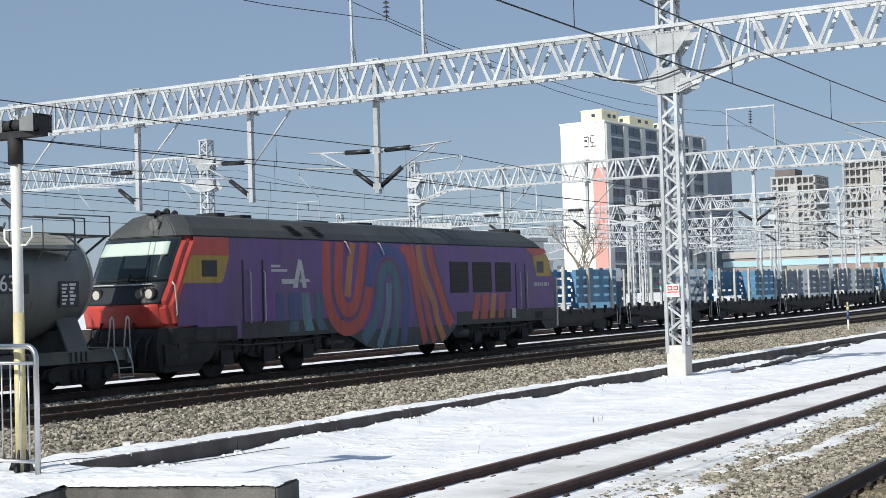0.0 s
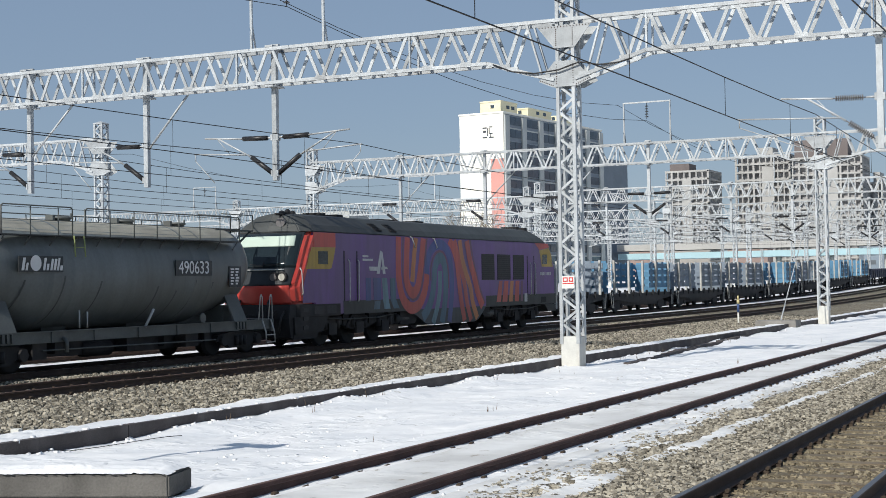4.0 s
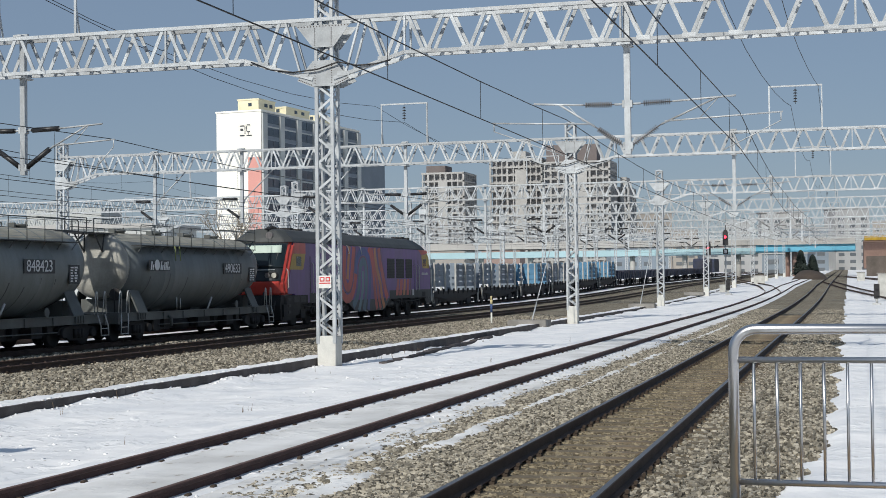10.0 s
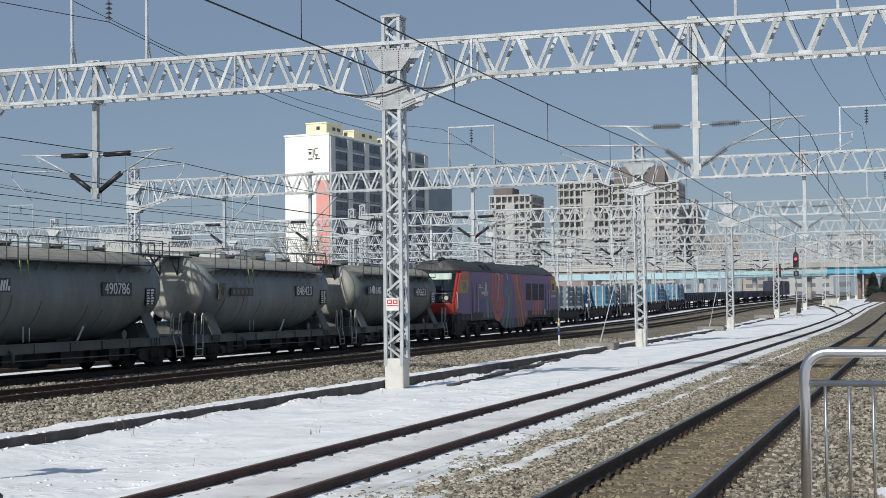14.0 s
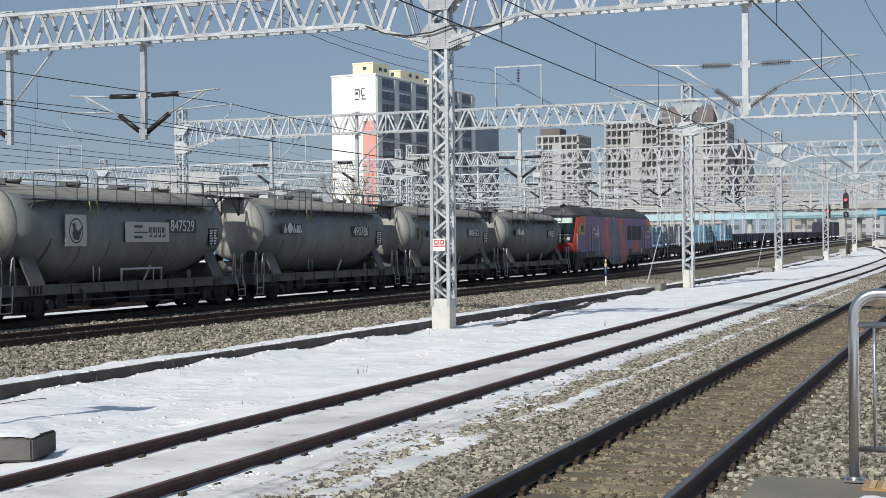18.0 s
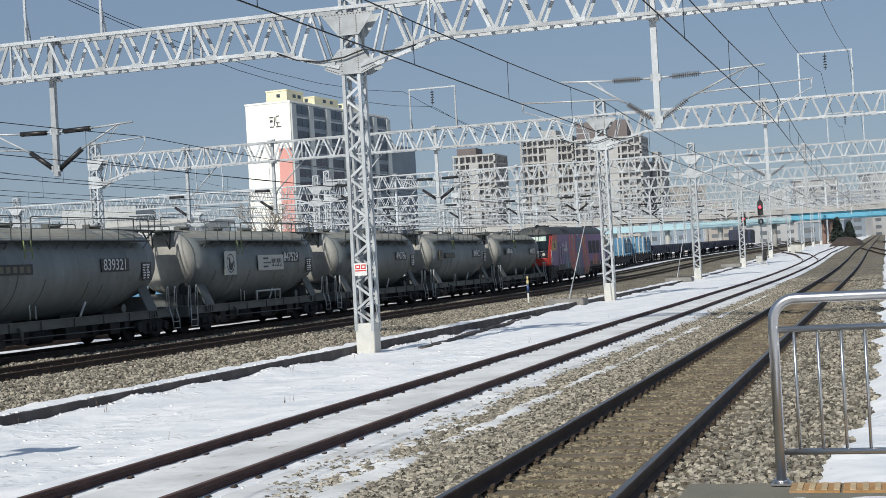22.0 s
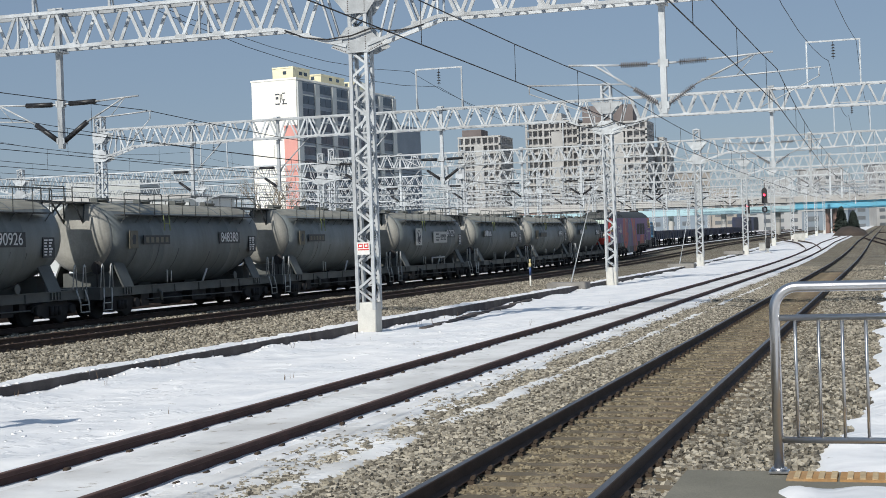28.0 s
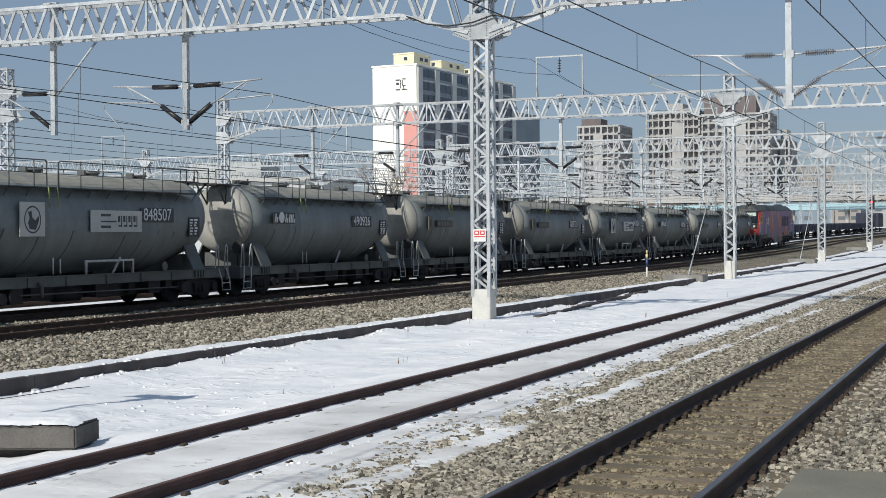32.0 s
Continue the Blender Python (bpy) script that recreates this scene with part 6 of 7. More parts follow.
def flat_wagon(at, panels, colour, label, half=6.7):
    t = thing("flat_wagon", at, label, "flat wagon", "standing wagons")
    part("deck", Mesh().box(-half, half, -1.38, 1.38, 1.06, 1.18), BLACK, t, "dark deck")
    for s in (-1, 1):
        part("side_sill", Mesh().prism([(-half, 1.10), (-half, 0.92), (-2.8, 0.62), (2.8, 0.62), (half, 0.92), (half, 1.10)], s * 1.33 - 0.04, s * 1.33 + 0.04), BLACK, t)
        for i in range(10):
            x = -half + 0.6 + i * (2 * half - 1.2) / 9
            part("stake_pocket", POCKET, None, t, at=(x, s * 1.40, 1.0))
        for i in range(5):
            x = -half + 1.0 + i * (2 * half - 2.0) / 4
            part("stake", Mesh().box(x - 0.075, x + 0.075, s * 1.36 - 0.06, s * 1.36 + 0.06, 1.16, 3.22), STAKE, t, "pale upright stake")
        for a, b in panels:
            slatted(t, "side_panel", a, b, s * 1.25, 1.5, 3.2, colour, None, "slatted side panel")
    part("underframe", Mesh().prism([(-half + 0.2, 1.06), (-half + 3.3, 0.42), (half - 3.3, 0.42), (half - 0.2, 1.06)], -1.15, 1.15), BLACK, t, "dark underframe and brake gear")
    for g in (-1, 1):
        slatted(t, "end_wall", -1.25, 1.25, 0, 1.2, 3.2, colour, pose(g * (half - 0.15), 0, 0, 0, 0, 90), "slatted end wall")
        part("coupler", Mesh().box(min(g * half, g * 6.98), max(g * half, g * 6.98), -0.1, 0.1, 0.8, 1.0), BLACK, t)
        part("end_ladder", Mesh().path([(g * (half - 0.5), -1.42, 1.3), (g * (half - 0.6), -1.44, 0.35)], 0.025).path([(g * (half - 0.1), -1.42, 1.3), (g * (half - 0.3), -1.44, 0.35)], 0.025).tube((g * (half - 0.58), -1.44, 0.4), (g * (half - 0.3), -1.44, 0.4), 0.02, 6), STAKE, t)
    under_gear(t, half)
    return t


def gondola(at, label, half=6.8):
    t = thing("gondola_wagon", at, label, "gondola wagon", "standing wagons")
    part("floor", Mesh().box(-half, half, -1.35, 1.35, 0.95, 1.08), NAVY, t)
    for s in (-1, 1):
        part("side", Mesh().box(-half, half, s * 1.36 - 0.04, s * 1.36 + 0.04, 0.9, 1.95), NAVY, t, "dark navy wagon side")
        m = Mesh()
        for i in range(9):
            x = -half + 0.1 + i * (2 * half - 0.2) / 8
            m.box(x - 0.08, x + 0.08, min(s * 1.36, s * 1.47), max(s * 1.36, s * 1.47), 0.9, 1.98)
        part("ribs", m, NAVY, t)
    for g in (-1, 1):
        part("end_wall", Mesh().box(g * half - 0.05, g * half + 0.05, -1.38, 1.38, 0.9, 1.98), NAVY, t)
    part("load", Mesh().box(-half + 0.3, half - 0.3, -1.2, 1.2, 1.08, 1.7), RAILSIDE, t, "rusty scrap load")
    under_gear(t, half)
    return t


wag = flat_wagon((61.0, LOOP, 0), [(1.6, 6.5)], WAGON_BLUE, "dark flat wagon with faded blue slatted panels and stakes")
flat_wagon((75.0, LOOP, 0), [], WAGON_GREY, "dark flat wagon with grey slatted end walls and pale stakes")
wag3 = flat_wagon((103.0, LOOP, 0), [(-6.3, -1.2), (0.4, 6.0)], WAGON_GREY, "dark flat wagon with grey slatted panels and stakes")
copy_thing(wag, pose(89.0, LOOP, rise(89)))
copy_thing(wag3, pose(117.0, LOOP, rise(117)))
for x, p in ((131.0, wag), (145.0, wag3), (159.0, wag), (173.0, wag)):
    copy_thing(p, pose(x, LOOP, rise(x), 0, -0.6, 0))
gon = gondola(pose(187.0, LOOP, rise(187), 0, -0.5, 0), "dark navy gondola wagon loaded with scrap")
for i in range(1, 9):
    copy_thing(gon, pose(187.0 + 14.0 * i, LOOP, rise(187 + 14 * i), 0, -0.46, 0))
for x in (305.0, 322.0):
    hop = thing("hopper_wagon", (x, LOOP, rise(x)), "dark blue covered wagon", "hopper wagon", "standing wagons")
    part("body", Mesh().prism([(-6, 1.0), (6, 1.0), (6.2, 3.2), (5, 3.9), (-5, 3.9), (-6.2, 3.2)], -1.4, 1.4), NAVY, hop, "dark blue wagon body")
    under_gear(hop, 6.6)


# ---- platforms ----
PAVING = mat("worn_grey_platform_concrete", (0.205, 0.195, 0.155), 0.9, 0, 0.25, 1.2, 60, 0.3, (0.13, 0.12, 0.09), 0.5)
TACTILE = mat("orange_tactile_paving", (0.44, 0.25, 0.10), 0.85, 0, 0.25, 6, 60, 0.2, (0.30, 0.24, 0.16), 0.6)
BUFF = mat("worn_buff_tactile_rib", (0.52, 0.40, 0.24), 0.85, 0, 0.25, 8, 60, 0.2)
plat = thing("platform", (0, 0, 0), "low concrete platform end with snow patches", "platform", kind="structure")
part("slab", Mesh().box(-60, 9.2, -12, 1.28, -0.6, 0.492), PAVING, plat, "worn grey concrete platform edge")
for i in range(16):
    tp = Mesh().box(8.84, 9.14, 0.64 - i * 0.31, 0.64 - i * 0.31 - 0.295 + 0.0, 0.492, 0.505)
    ribs = Mesh()
    for k in range(4):
        y = 0.61 - i * 0.31 - k * 0.072
        ribs.box(8.86, 9.12, y - 0.046, y - 0.012, 0.504, 0.512)
    tile = part("tactile_tile", tp, TACTILE, plat, "orange ribbed tactile tile")
    part("ribs", ribs, BUFF, tile, "worn buff ribs")


def platform_snow(x, y):
    return 0.50 + 0.05 * bumps(x, y, 0.9, 40) + 0.03 * bumps(x, y, 4.0, 41) + 0.02 - 0.2 * smooth(0.45, 0.85, y + 0.3 * bumps(x, 3, 1.7)) - 0.25 * smooth(8.55, 8.80, x + 0.3 * bumps(y, 5, 2.0) * 0.3)


tagged(sheet("platform_snow", steps((3, 9.15, 0.08)), steps((-11.9, -3, 0.5), (-3, 1.2, 0.06)), platform_snow, SNOW), "trampled snow left on the platform", "snow", kind="stuff")


def fence(at, n, run, height, label):
    """A stainless railing: a bent tube frame with upright bars; run along -y or +y."""
    t = thing("railing", at, label, "railing", "railings")
    L = run * n * 0.2545
    h = height
    g = 1 if run > 0 else -1
    pts = [(0, 0, 0), (0, 0, h - 0.14)] + [(0, g * (0.14 - 0.14 * math.cos(a)), h - 0.14 + 0.14 * math.sin(a)) for a in (0.2, 0.4, 0.6, 0.8, 1.0, 1.2, 1.4, 1.57)] + [(0, L, h)]
    part("frame_tube", Mesh().path(pts, 0.032, 20), STAINLESS, t, "bent stainless top rail")
    part("mid_rail", Mesh().tube((0, 0, h - 0.19), (0, L, h - 0.19), 0.02, 10), STAINLESS, t)
    part("low_rail", Mesh().tube((0, 0, 0.2), (0, L, 0.2), 0.02, 10), STAINLESS, t)
    for i in range(n):
        part("bar", Mesh().tube((0, g * (0.122 + 0.14 * i), 0.2), (0, g * (0.122 + 0.14 * i), h - 0.19), 0.0095, 8), STAINLESS, t)
    part("post", Mesh().tube((0, L, 0), (0, L, h), 0.032, 12), STAINLESS, t)
    part("base_plate", Mesh().box(-0.06, 0.06, -0.06, 0.06, 0, 0.012).tube((0, 0, 0.01), (0, 0, 0.03), 0.05, 10), STAINLESS, t)
    return t


fence((9.12, 0.70, 0.5), 24, -0.55, 1.145, "stainless steel platform end railing with upright bars")
far_plat = thing("far_platform", (0, 0, 0), "low old concrete platform under snow", "platform", kind="structure")
EDGECONC = mat("stained_platform_concrete", (0.150, 0.142, 0.130), 0.9, 0, 0.35, 1.3, 40, 0.4, (0.07, 0.066, 0.06), 0.6, streak=0.3)
FAR_EDGE = [(12.22, 8.96), (11.43, 11.2), (10.19, 10.81), (6.5, 9.65), (-20, 9.3), (-20, 13.2), (12.9, 13.2), (12.9, 9.15)]
bevelled(Mesh().prism(FAR_EDGE, -0.19, 0.05, "z"), "slab", EDGECONC, 0.02, far_plat, "stained concrete platform edge", 2)
# dark colour of this recessed wall stands for the shadow gap under the slab
part("wall", Mesh().prism([(12.3, 9.2), (11.6, 11.4), (10.2, 11.0), (6.5, 9.85), (-20, 9.5), (-20, 13.1), (12.8, 13.1), (12.8, 9.3)], -0.6, -0.188, "z"), DARKCONC, far_plat, "recessed wall under the edge, coloured dark as a shadow gap")


def inside(x, y, poly):
    hit = False
    for (x0, y0), (x1, y1) in zip(poly, poly[1:] + poly[:1]):
        if (y0 > y) != (y1 > y) and x < x0 + (y - y0) / (y1 - y0) * (x1 - x0):
            hit = not hit
    return hit


def far_snow():
    """Snow on the far platform, with a ragged edge that stops just short of the concrete edge."""
    m = Mesh()
    step, left = 0.035, 9.0
    nx, ny = int((12.95 - left) / step), int((13.25 - 8.9) / step)
    at = {}

    def corner(i, j):
        if (i, j) not in at:
            x, y = left + i * step, 8.9 + j * step
            x, y = x + 0.03 * bumps(x, y, 5, 52), y + 0.03 * bumps(x, y, 5, 53)
            rim = min(1.0, sum(inside(x + a, y + b, FAR_EDGE) for a, b in ((-0.2, 0), (0.2, 0), (0, -0.2), (0, 0.2), (-0.09, 0), (0.09, 0), (0, -0.09), (0, 0.09))) / 8)
            at[i, j] = len(m.v)
            m.v.append((x, y, 0.045 + rim ** 2 * (0.075 + 0.03 * bumps(x, y, 1.3, 50) + 0.02 * bumps(x, y, 4, 51))))
        return at[i, j]
    for i in range(nx):
        for j in range(ny):
            if inside(left + (i + 0.5) * step, 8.9 + (j + 0.5) * step, FAR_EDGE):
                m.f.append((corner(i, j), corner(i + 1, j), corner(i + 1, j + 1), corner(i, j + 1)))
    m.s = [True] * len(m.f)
    return m


solid("platform_snow", far_snow(), SNOW, "thick snow lying on the far platform", "snow", kind="stuff")
fence((11.9, 12.02, 0.05), 14, 0.55, 1.5, "stainless steel railing on the snowy far platform")

POST_WHITE = mat("white_post_paint", (0.68, 0.68, 0.63), 0.5, 0, 0.1, 3, 40, 0.05, (0.4, 0.36, 0.28), 0.3)
POST_YELLOW = mat("worn_yellow_post_paint", (0.64, 0.54, 0.28), 0.55, 0, 0.2, 5, 40, 0.05, (0.30, 0.45, 0.52), 0.9)
HORN_GREY = mat("grey_horn_plastic", (0.22, 0.23, 0.23), 0.5, 0, 0.15, 3, 40, 0.0)
sp = thing("loudspeaker_post", (12.1, 12.48, 0.05), "white and yellow post with grey horn loudspeakers", "loudspeaker")
part("post", Mesh().tube((0, 0, 0.9), (0, 0, 3.75), 0.062, 16), POST_WHITE, sp, "white steel post")
part("lower_post", Mesh().tube((0, 0, 0), (0, 0, 1.88), 0.0635, 16), POST_YELLOW, sp, "worn yellow lower post")
part("head", Mesh().tube((0, 0, 3.6), (0, 0, 3.95), 0.09, 12).box(-0.07, 0.07, -0.45, 0.45, 3.9, 3.98), BLACK, sp)
for s in (-1, 1):
    hn = part("horn", Mesh().add([(i * w, s * y, 4.05 + k * h) for y, w, h in ((0.14, 0.07, 0.07), (0.44, 0.15, 0.105)) for i, k in ((-1, -1), (1, -1), (1, 1), (-1, 1))],
                                 [(0, 1, 5, 4), (1, 2, 6, 5), (2, 3, 7, 6), (3, 0, 4, 7), (0, 3, 2, 1)]), HORN_GREY, sp, "grey box-shaped horn loudspeaker")
    part("throat", Mesh().box(-0.13, 0.13, min(s * 0.40, s * 0.43), max(s * 0.40, s * 0.43), 3.96, 4.14), BLACK, hn)
    part("driver", Mesh().tube((0, s * 0.02, 4.05), (0, s * 0.15, 4.05), 0.075, 14, 0.06), BLACK, hn)
part("lamp_guard", Mesh().path([(0.0, 0.20, 2.86), (0.0, 0.20, 2.74), (0.0, 0.12, 2.66), (0.0, -0.14, 2.66), (0.0, -0.24, 2.75), (0.0, -0.24, 2.88)], 0.013, 6).tube((0.0, 0.20, 2.84), (0.0, -0.24, 2.86), 0.011, 6), POST_WHITE, sp, "white tubular guard")
for a in range(4):
    part("gusset", Mesh().prism([(0.05, 0.03), (0.17, 0.03), (0.05, 0.34)], -0.012, 0.012), BLACK, sp, at=pose(0, 0, 0, 0, 0, 90 * a + 20))
part("base_plate", Mesh().box(-0.14, 0.14, -0.14, 0.14, 0, 0.03).box(-0.1, 0.1, -0.02, 0.02, 0.03, 0.16).box(-0.02, 0.02, -0.1, 0.1, 0.03, 0.16), BLACK, sp)

# ---- things along the line ----
box_a = bevelled(Mesh().box(-0.62, 0.62, -0.7, 1.15, -0.3, 0.03), "concrete_anchor", CONCRETE, 0.03)
tagged(box_a, "snow-capped concrete anchor block beside the mast", "anchor block", "anchor blocks")
box_a.matrix_basis = pose(66.5, 14.3, 0.02)
for x, z in ((103, 0.05), (139, 0.2)):
    copy_thing(box_a, pose(x, 14.0, z + rise(x)))
for x in (66.5, 103.0):
    solid("stay_rod", Mesh().tube((x, 14.4, 0.02), (x + 6.0, 13.9, 6.4), 0.022, 8).tube((x, 14.4, 0.02), (x + 0.75, 14.34, 0.8), 0.035, 8), GALV, "grey steel stay rod from the anchor block to the mast", "stay rod", "stay rods")
solid("boundary_stone", Mesh().box(-0.075, 0.075, -0.06, 0.06, -0.3, 0.07), CONC_WHITE, "small white boundary stone beside the drain wall", "marker stone", at=pose(16.6, 14.9, -0.14, 0, 0, 20))
cable = Mesh()
cable.path([(x, y, snow_z(x, y) + 0.02) for x, y in [(12.9 + 0.25 * i, 14.6 - 0.245 * (0.25 * i) - 0.03 * math.sin(i * 0.9)) for i in range(23)]], 0.006, 6)
solid("trackside_cable", cable, WIRE, "thin black cable lying on the snow", "cable")
SIGN_WHITE = mat("white_enamel", (0.75, 0.75, 0.72), 0.4, 0, 0.08, 6, 60, 0.0)
SIGN_RED = mat("red_enamel", (0.62, 0.05, 0.05), 0.4, 0, 0.1, 6, 60, 0.0)
st = thing("mast_sign", (36.66, 13.62, 1.95), "white and red plate strapped to the lattice mast", "sign plate")
part("plate", Mesh().box(-0.012, 0.0, -0.16, 0.20, -0.16, 0.18), SIGN_WHITE, st)
part("print", Mesh().box(-0.016, -0.012, -0.13, 0.0, 0.02, 0.14).box(-0.016, -0.012, 0.03, 0.17, 0.02, 0.14).box(-0.016, -0.012, -0.14, 0.18, -0.04, -0.01), SIGN_RED, st)
part("print_white", Mesh().box(-0.019, -0.016, -0.10, -0.03, 0.05, 0.11).box(-0.019, -0.016, 0.06, 0.14, 0.05, 0.11), SIGN_WHITE, st)
MARK_BLUE = mat("blue_marker_paint", (0.045, 0.085, 0.22), 0.5, 0, 0.15, 6, 60, 0.0)


def marker(at, label):
    t = thing("marker_post", at, label, "marker post", "marker posts")
    part("post", Mesh().tube((0, 0, -0.4), (0, 0, 0.55), 0.045, 10), POST_WHITE, t)
    part("blue_band", Mesh().tube((0, 0, 0.55), (0, 0, 0.95), 0.062, 10), MARK_BLUE, t, "blue band")
    part("yellow_cap", Mesh().tube((0, 0, 0.95), (0, 0, 1.15), 0.068, 10).tube((0, 0, 1.15), (0, 0, 1.36), 0.045, 10), POST_YELLOW, t, "worn yellow cap")
    return t


mk = marker((69.5, 17.1, -0.2), "short white, blue and yellow marker post")
copy_thing(mk, pose(99.0, -3.1, -0.2 + rise(99)))
HOUSING = mat("black_signal_housing", (0.02, 0.02, 0.022), 0.5, 0, 0.15, 6, 60, 0.0)
SIGNAL_RED = glow("red_signal_lamp", (1.0, 0.03, 0.06), 6.0)


def signal(at, h, label):
    t = thing("railway_signal", at, label, "railway signal", "signals")
    part("pole", Mesh().tube((0, 0, 0), (0, 0, h), 0.075, 10), PIPE, t)
    hd = part("head", Mesh().box(-0.1, 0.1, -0.28, 0.28, h - 0.1, h + 1.25).prism([(-0.28, h + 1.25), (0.28, h + 1.25), (0.1, h + 1.5), (-0.1, h + 1.5)], -0.1, 0.1, "x").tube((-0.1, 0, h + 0.75), (-0.35, 0, h + 0.75), 0.16, 12), HOUSING, t, "black signal head")
    part("red_lamp", Mesh().tube((-0.36, 0, h + 0.75), (-0.37, 0, h + 0.75), 0.13, 14), SIGNAL_RED, hd, "glowing red lamp")
    part("number_box", Mesh().box(-0.15, 0.1, -0.25, 0.25, h - 1.0, h - 0.5), HOUSING, t, "black indicator box")
    part("print", Mesh().box(-0.16, -0.15, -0.12, 0.12, h - 0.92, h - 0.58), GREYLETTER, t)
    part("finial", Mesh().tube((0, 0, h + 1.4), (0, 0, h + 2.0), 0.05, 8), HOUSING, t)
    return t


sig = signal((151.0, 12.2, rise(151) - 0.1), 4.95, "tall colour-light signal showing red")
copy_thing(sig, pose(172.0, 15.9, -0.3))
dw = thing("dwarf_signal", (108.0, -1.9, -0.15), "black dwarf signal standing in the snow", "dwarf signal", "dwarf signals")
part("base", Mesh().box(-0.3, 0.3, -0.3, 0.3, 0, 0.12).tube((0, 0, 0.1), (0, 0, 0.5), 0.09, 10), PIPE, dw)
part("head", Mesh().box(-0.14, 0.14, -0.2, 0.2, 0.45, 1.5).tube((-0.14, 0, 1.2), (-0.3, 0, 1.2), 0.11, 10).tube((-0.14, 0, 0.75), (-0.3, 0, 0.75), 0.11, 10), HOUSING, dw, "black signal head")
copy_thing(dw, pose(146.0, 11.6, 0.2))

# ---- far buildings ----
BWHITE = mat("cream_white_rendered_wall", (0.84, 0.82, 0.74), 0.85, 0, 0.05, 0.15, 3, 0.0)
BPINK = mat("salmon_painted_wall", (0.62, 0.30, 0.26), 0.85, 0, 0.08, 0.15, 3, 0.0)
BGREY = mat("grey_green_balcony_wall", (0.46, 0.48, 0.47), 0.85, 0, 0.15, 0.2, 3, 0.0)
BSLATE = mat("slate_grey_wall_paint", (0.20, 0.235, 0.27), 0.85, 0, 0.15, 0.2, 3, 0.0)
BCREAM = mat("cream_roof_house", (0.80, 0.74, 0.52), 0.85, 0, 0.08, 0.15, 3, 0.0)
FARGLASS = mat("far_window_glass", (0.060, 0.085, 0.115), 0.2, 0, 0.3, 0.3, 2, 0.0, obj=True)
RAWCONC = mat("raw_concrete_frame", (0.42, 0.415, 0.40), 0.9, 0, 0.15, 0.12, 3, 0.0)
OPENBAY = mat("shaded_bare_concrete", (0.36, 0.355, 0.36), 0.9, 0, 0.3, 0.3, 3, 0.0)
NETBROWN = mat("grey_brown_building_net", (0.175, 0.150, 0.145), 0.9, 0, 0.2, 0.15, 3, 0.0)
RAWBROWN = mat("brown_formwork_net", (0.26, 0.17, 0.14), 0.9, 0, 0.2, 0.15, 3, 0.0)

ap = thing("apartment_building", pose(276.4, 116.6, 0, 0, 0, -6.0), "cream white apartment slab block with balcony fronts and a salmon stripe", "apartment building", "apartment buildings")
FL, NF = 2.66, 14
H = FL * NF + 0.2
part("wall", Mesh().box(0, 48, 0, 10.6, -1, H), BWHITE, ap, "cream white end wall")
part("lower_wing", Mesh().box(48, 66, 1.5, 10.6, -1, H - 6), BSLATE, ap)
part("stripe", Mesh().box(-0.06, 0.0, 0.0, 3.1, -1, H - 9.5), BPINK, ap, "salmon vertical stripe")
part("parapet", Mesh().box(-0.15, 48.15, -0.15, 0.1, H, H + 0.35).box(-0.15, 0.1, 0.1, 10.75, H, H + 0.35), BWHITE, ap)
part("balcony_front", Mesh().box(0.35, 47.6, -0.12, 0.0, -1, H - 0.6), BSLATE, ap, "slate grey balcony front")
for x0, x1, h in ((0.8, 8.0, 2.5), (13.0, 24.0, 2.1), (29.0, 36.0, 1.9)):
    rb = part("roof_house", Mesh().box(x0, x1, 1.0, 5.9, H, H + h).box(x0 - 0.1, x1 + 0.1, 0.9, 6.0, H + h, H + h + 0.3), BCREAM, ap, "cream roof house")
    part("roof_window", Mesh().box(x0 + (x1 - x0) * 0.35, x0 + (x1 - x0) * 0.35 + 1.2, 0.9, 1.0, H + 1.2, H + 1.9).box(x0 + (x1 - x0) * 0.65, x0 + (x1 - x0) * 0.65 + 1.2, 0.9, 1.0, H + 1.2, H + 1.9).box(x0 - 0.06, x0, 2.6, 3.4, H + 1.2, H + 1.9), FARGLASS, rb)
WIN = Mesh().box(0, 2.7, -0.06, 0.0, 0, 1.9).data("window", FARGLASS)
PIERS = (0.0, 7.6, 15.4, 23.2, 31.0, 38.8, 46.0)
for x in PIERS:
    part("pier", Mesh().box(x, x + 1.9, -0.5, -0.12, -1, H - 0.4), BGREY, ap, "pale grey balcony pier")
for fl in range(NF):
    part("balcony_band", Mesh().box(0.4, 47.4, -0.22, -0.12, fl * FL + 2.35, fl * FL + 2.66), BSLATE if fl % 2 else BGREY, ap)
    for x in (2.1, 4.95, 9.8, 12.6, 17.5, 20.4, 25.3, 28.2, 33.1, 36.0, 40.8, 43.5):
        part("window", WIN, None, ap, at=(x - 0.1, -0.15, fl * FL + 0.6))
# the sign on the end wall, as strokes
for y0, y1, z0, z1 in ((6.4, 7.6, 32.2, 32.5), (6.6, 7.4, 31.3, 31.9), (6.1, 6.3, 30.6, 32.8), (6.3, 7.6, 30.2, 30.5), (5.0, 5.9, 32.4, 32.65), (5.7, 5.9, 31.2, 32.6), (5.0, 5.9, 31.0, 31.25), (5.35, 5.5, 30.4, 31.1), (4.6, 6.1, 30.2, 30.45)):
    part("sign_stroke", Mesh().box(-0.08, 0.0, y0 - 2.4, y0 - 2.4 + max(0.16, (y1 - y0) * 0.8), z0 + 2.2, z0 + 2.2 + max(0.18, (z1 - z0) * 0.8)), INK, ap)


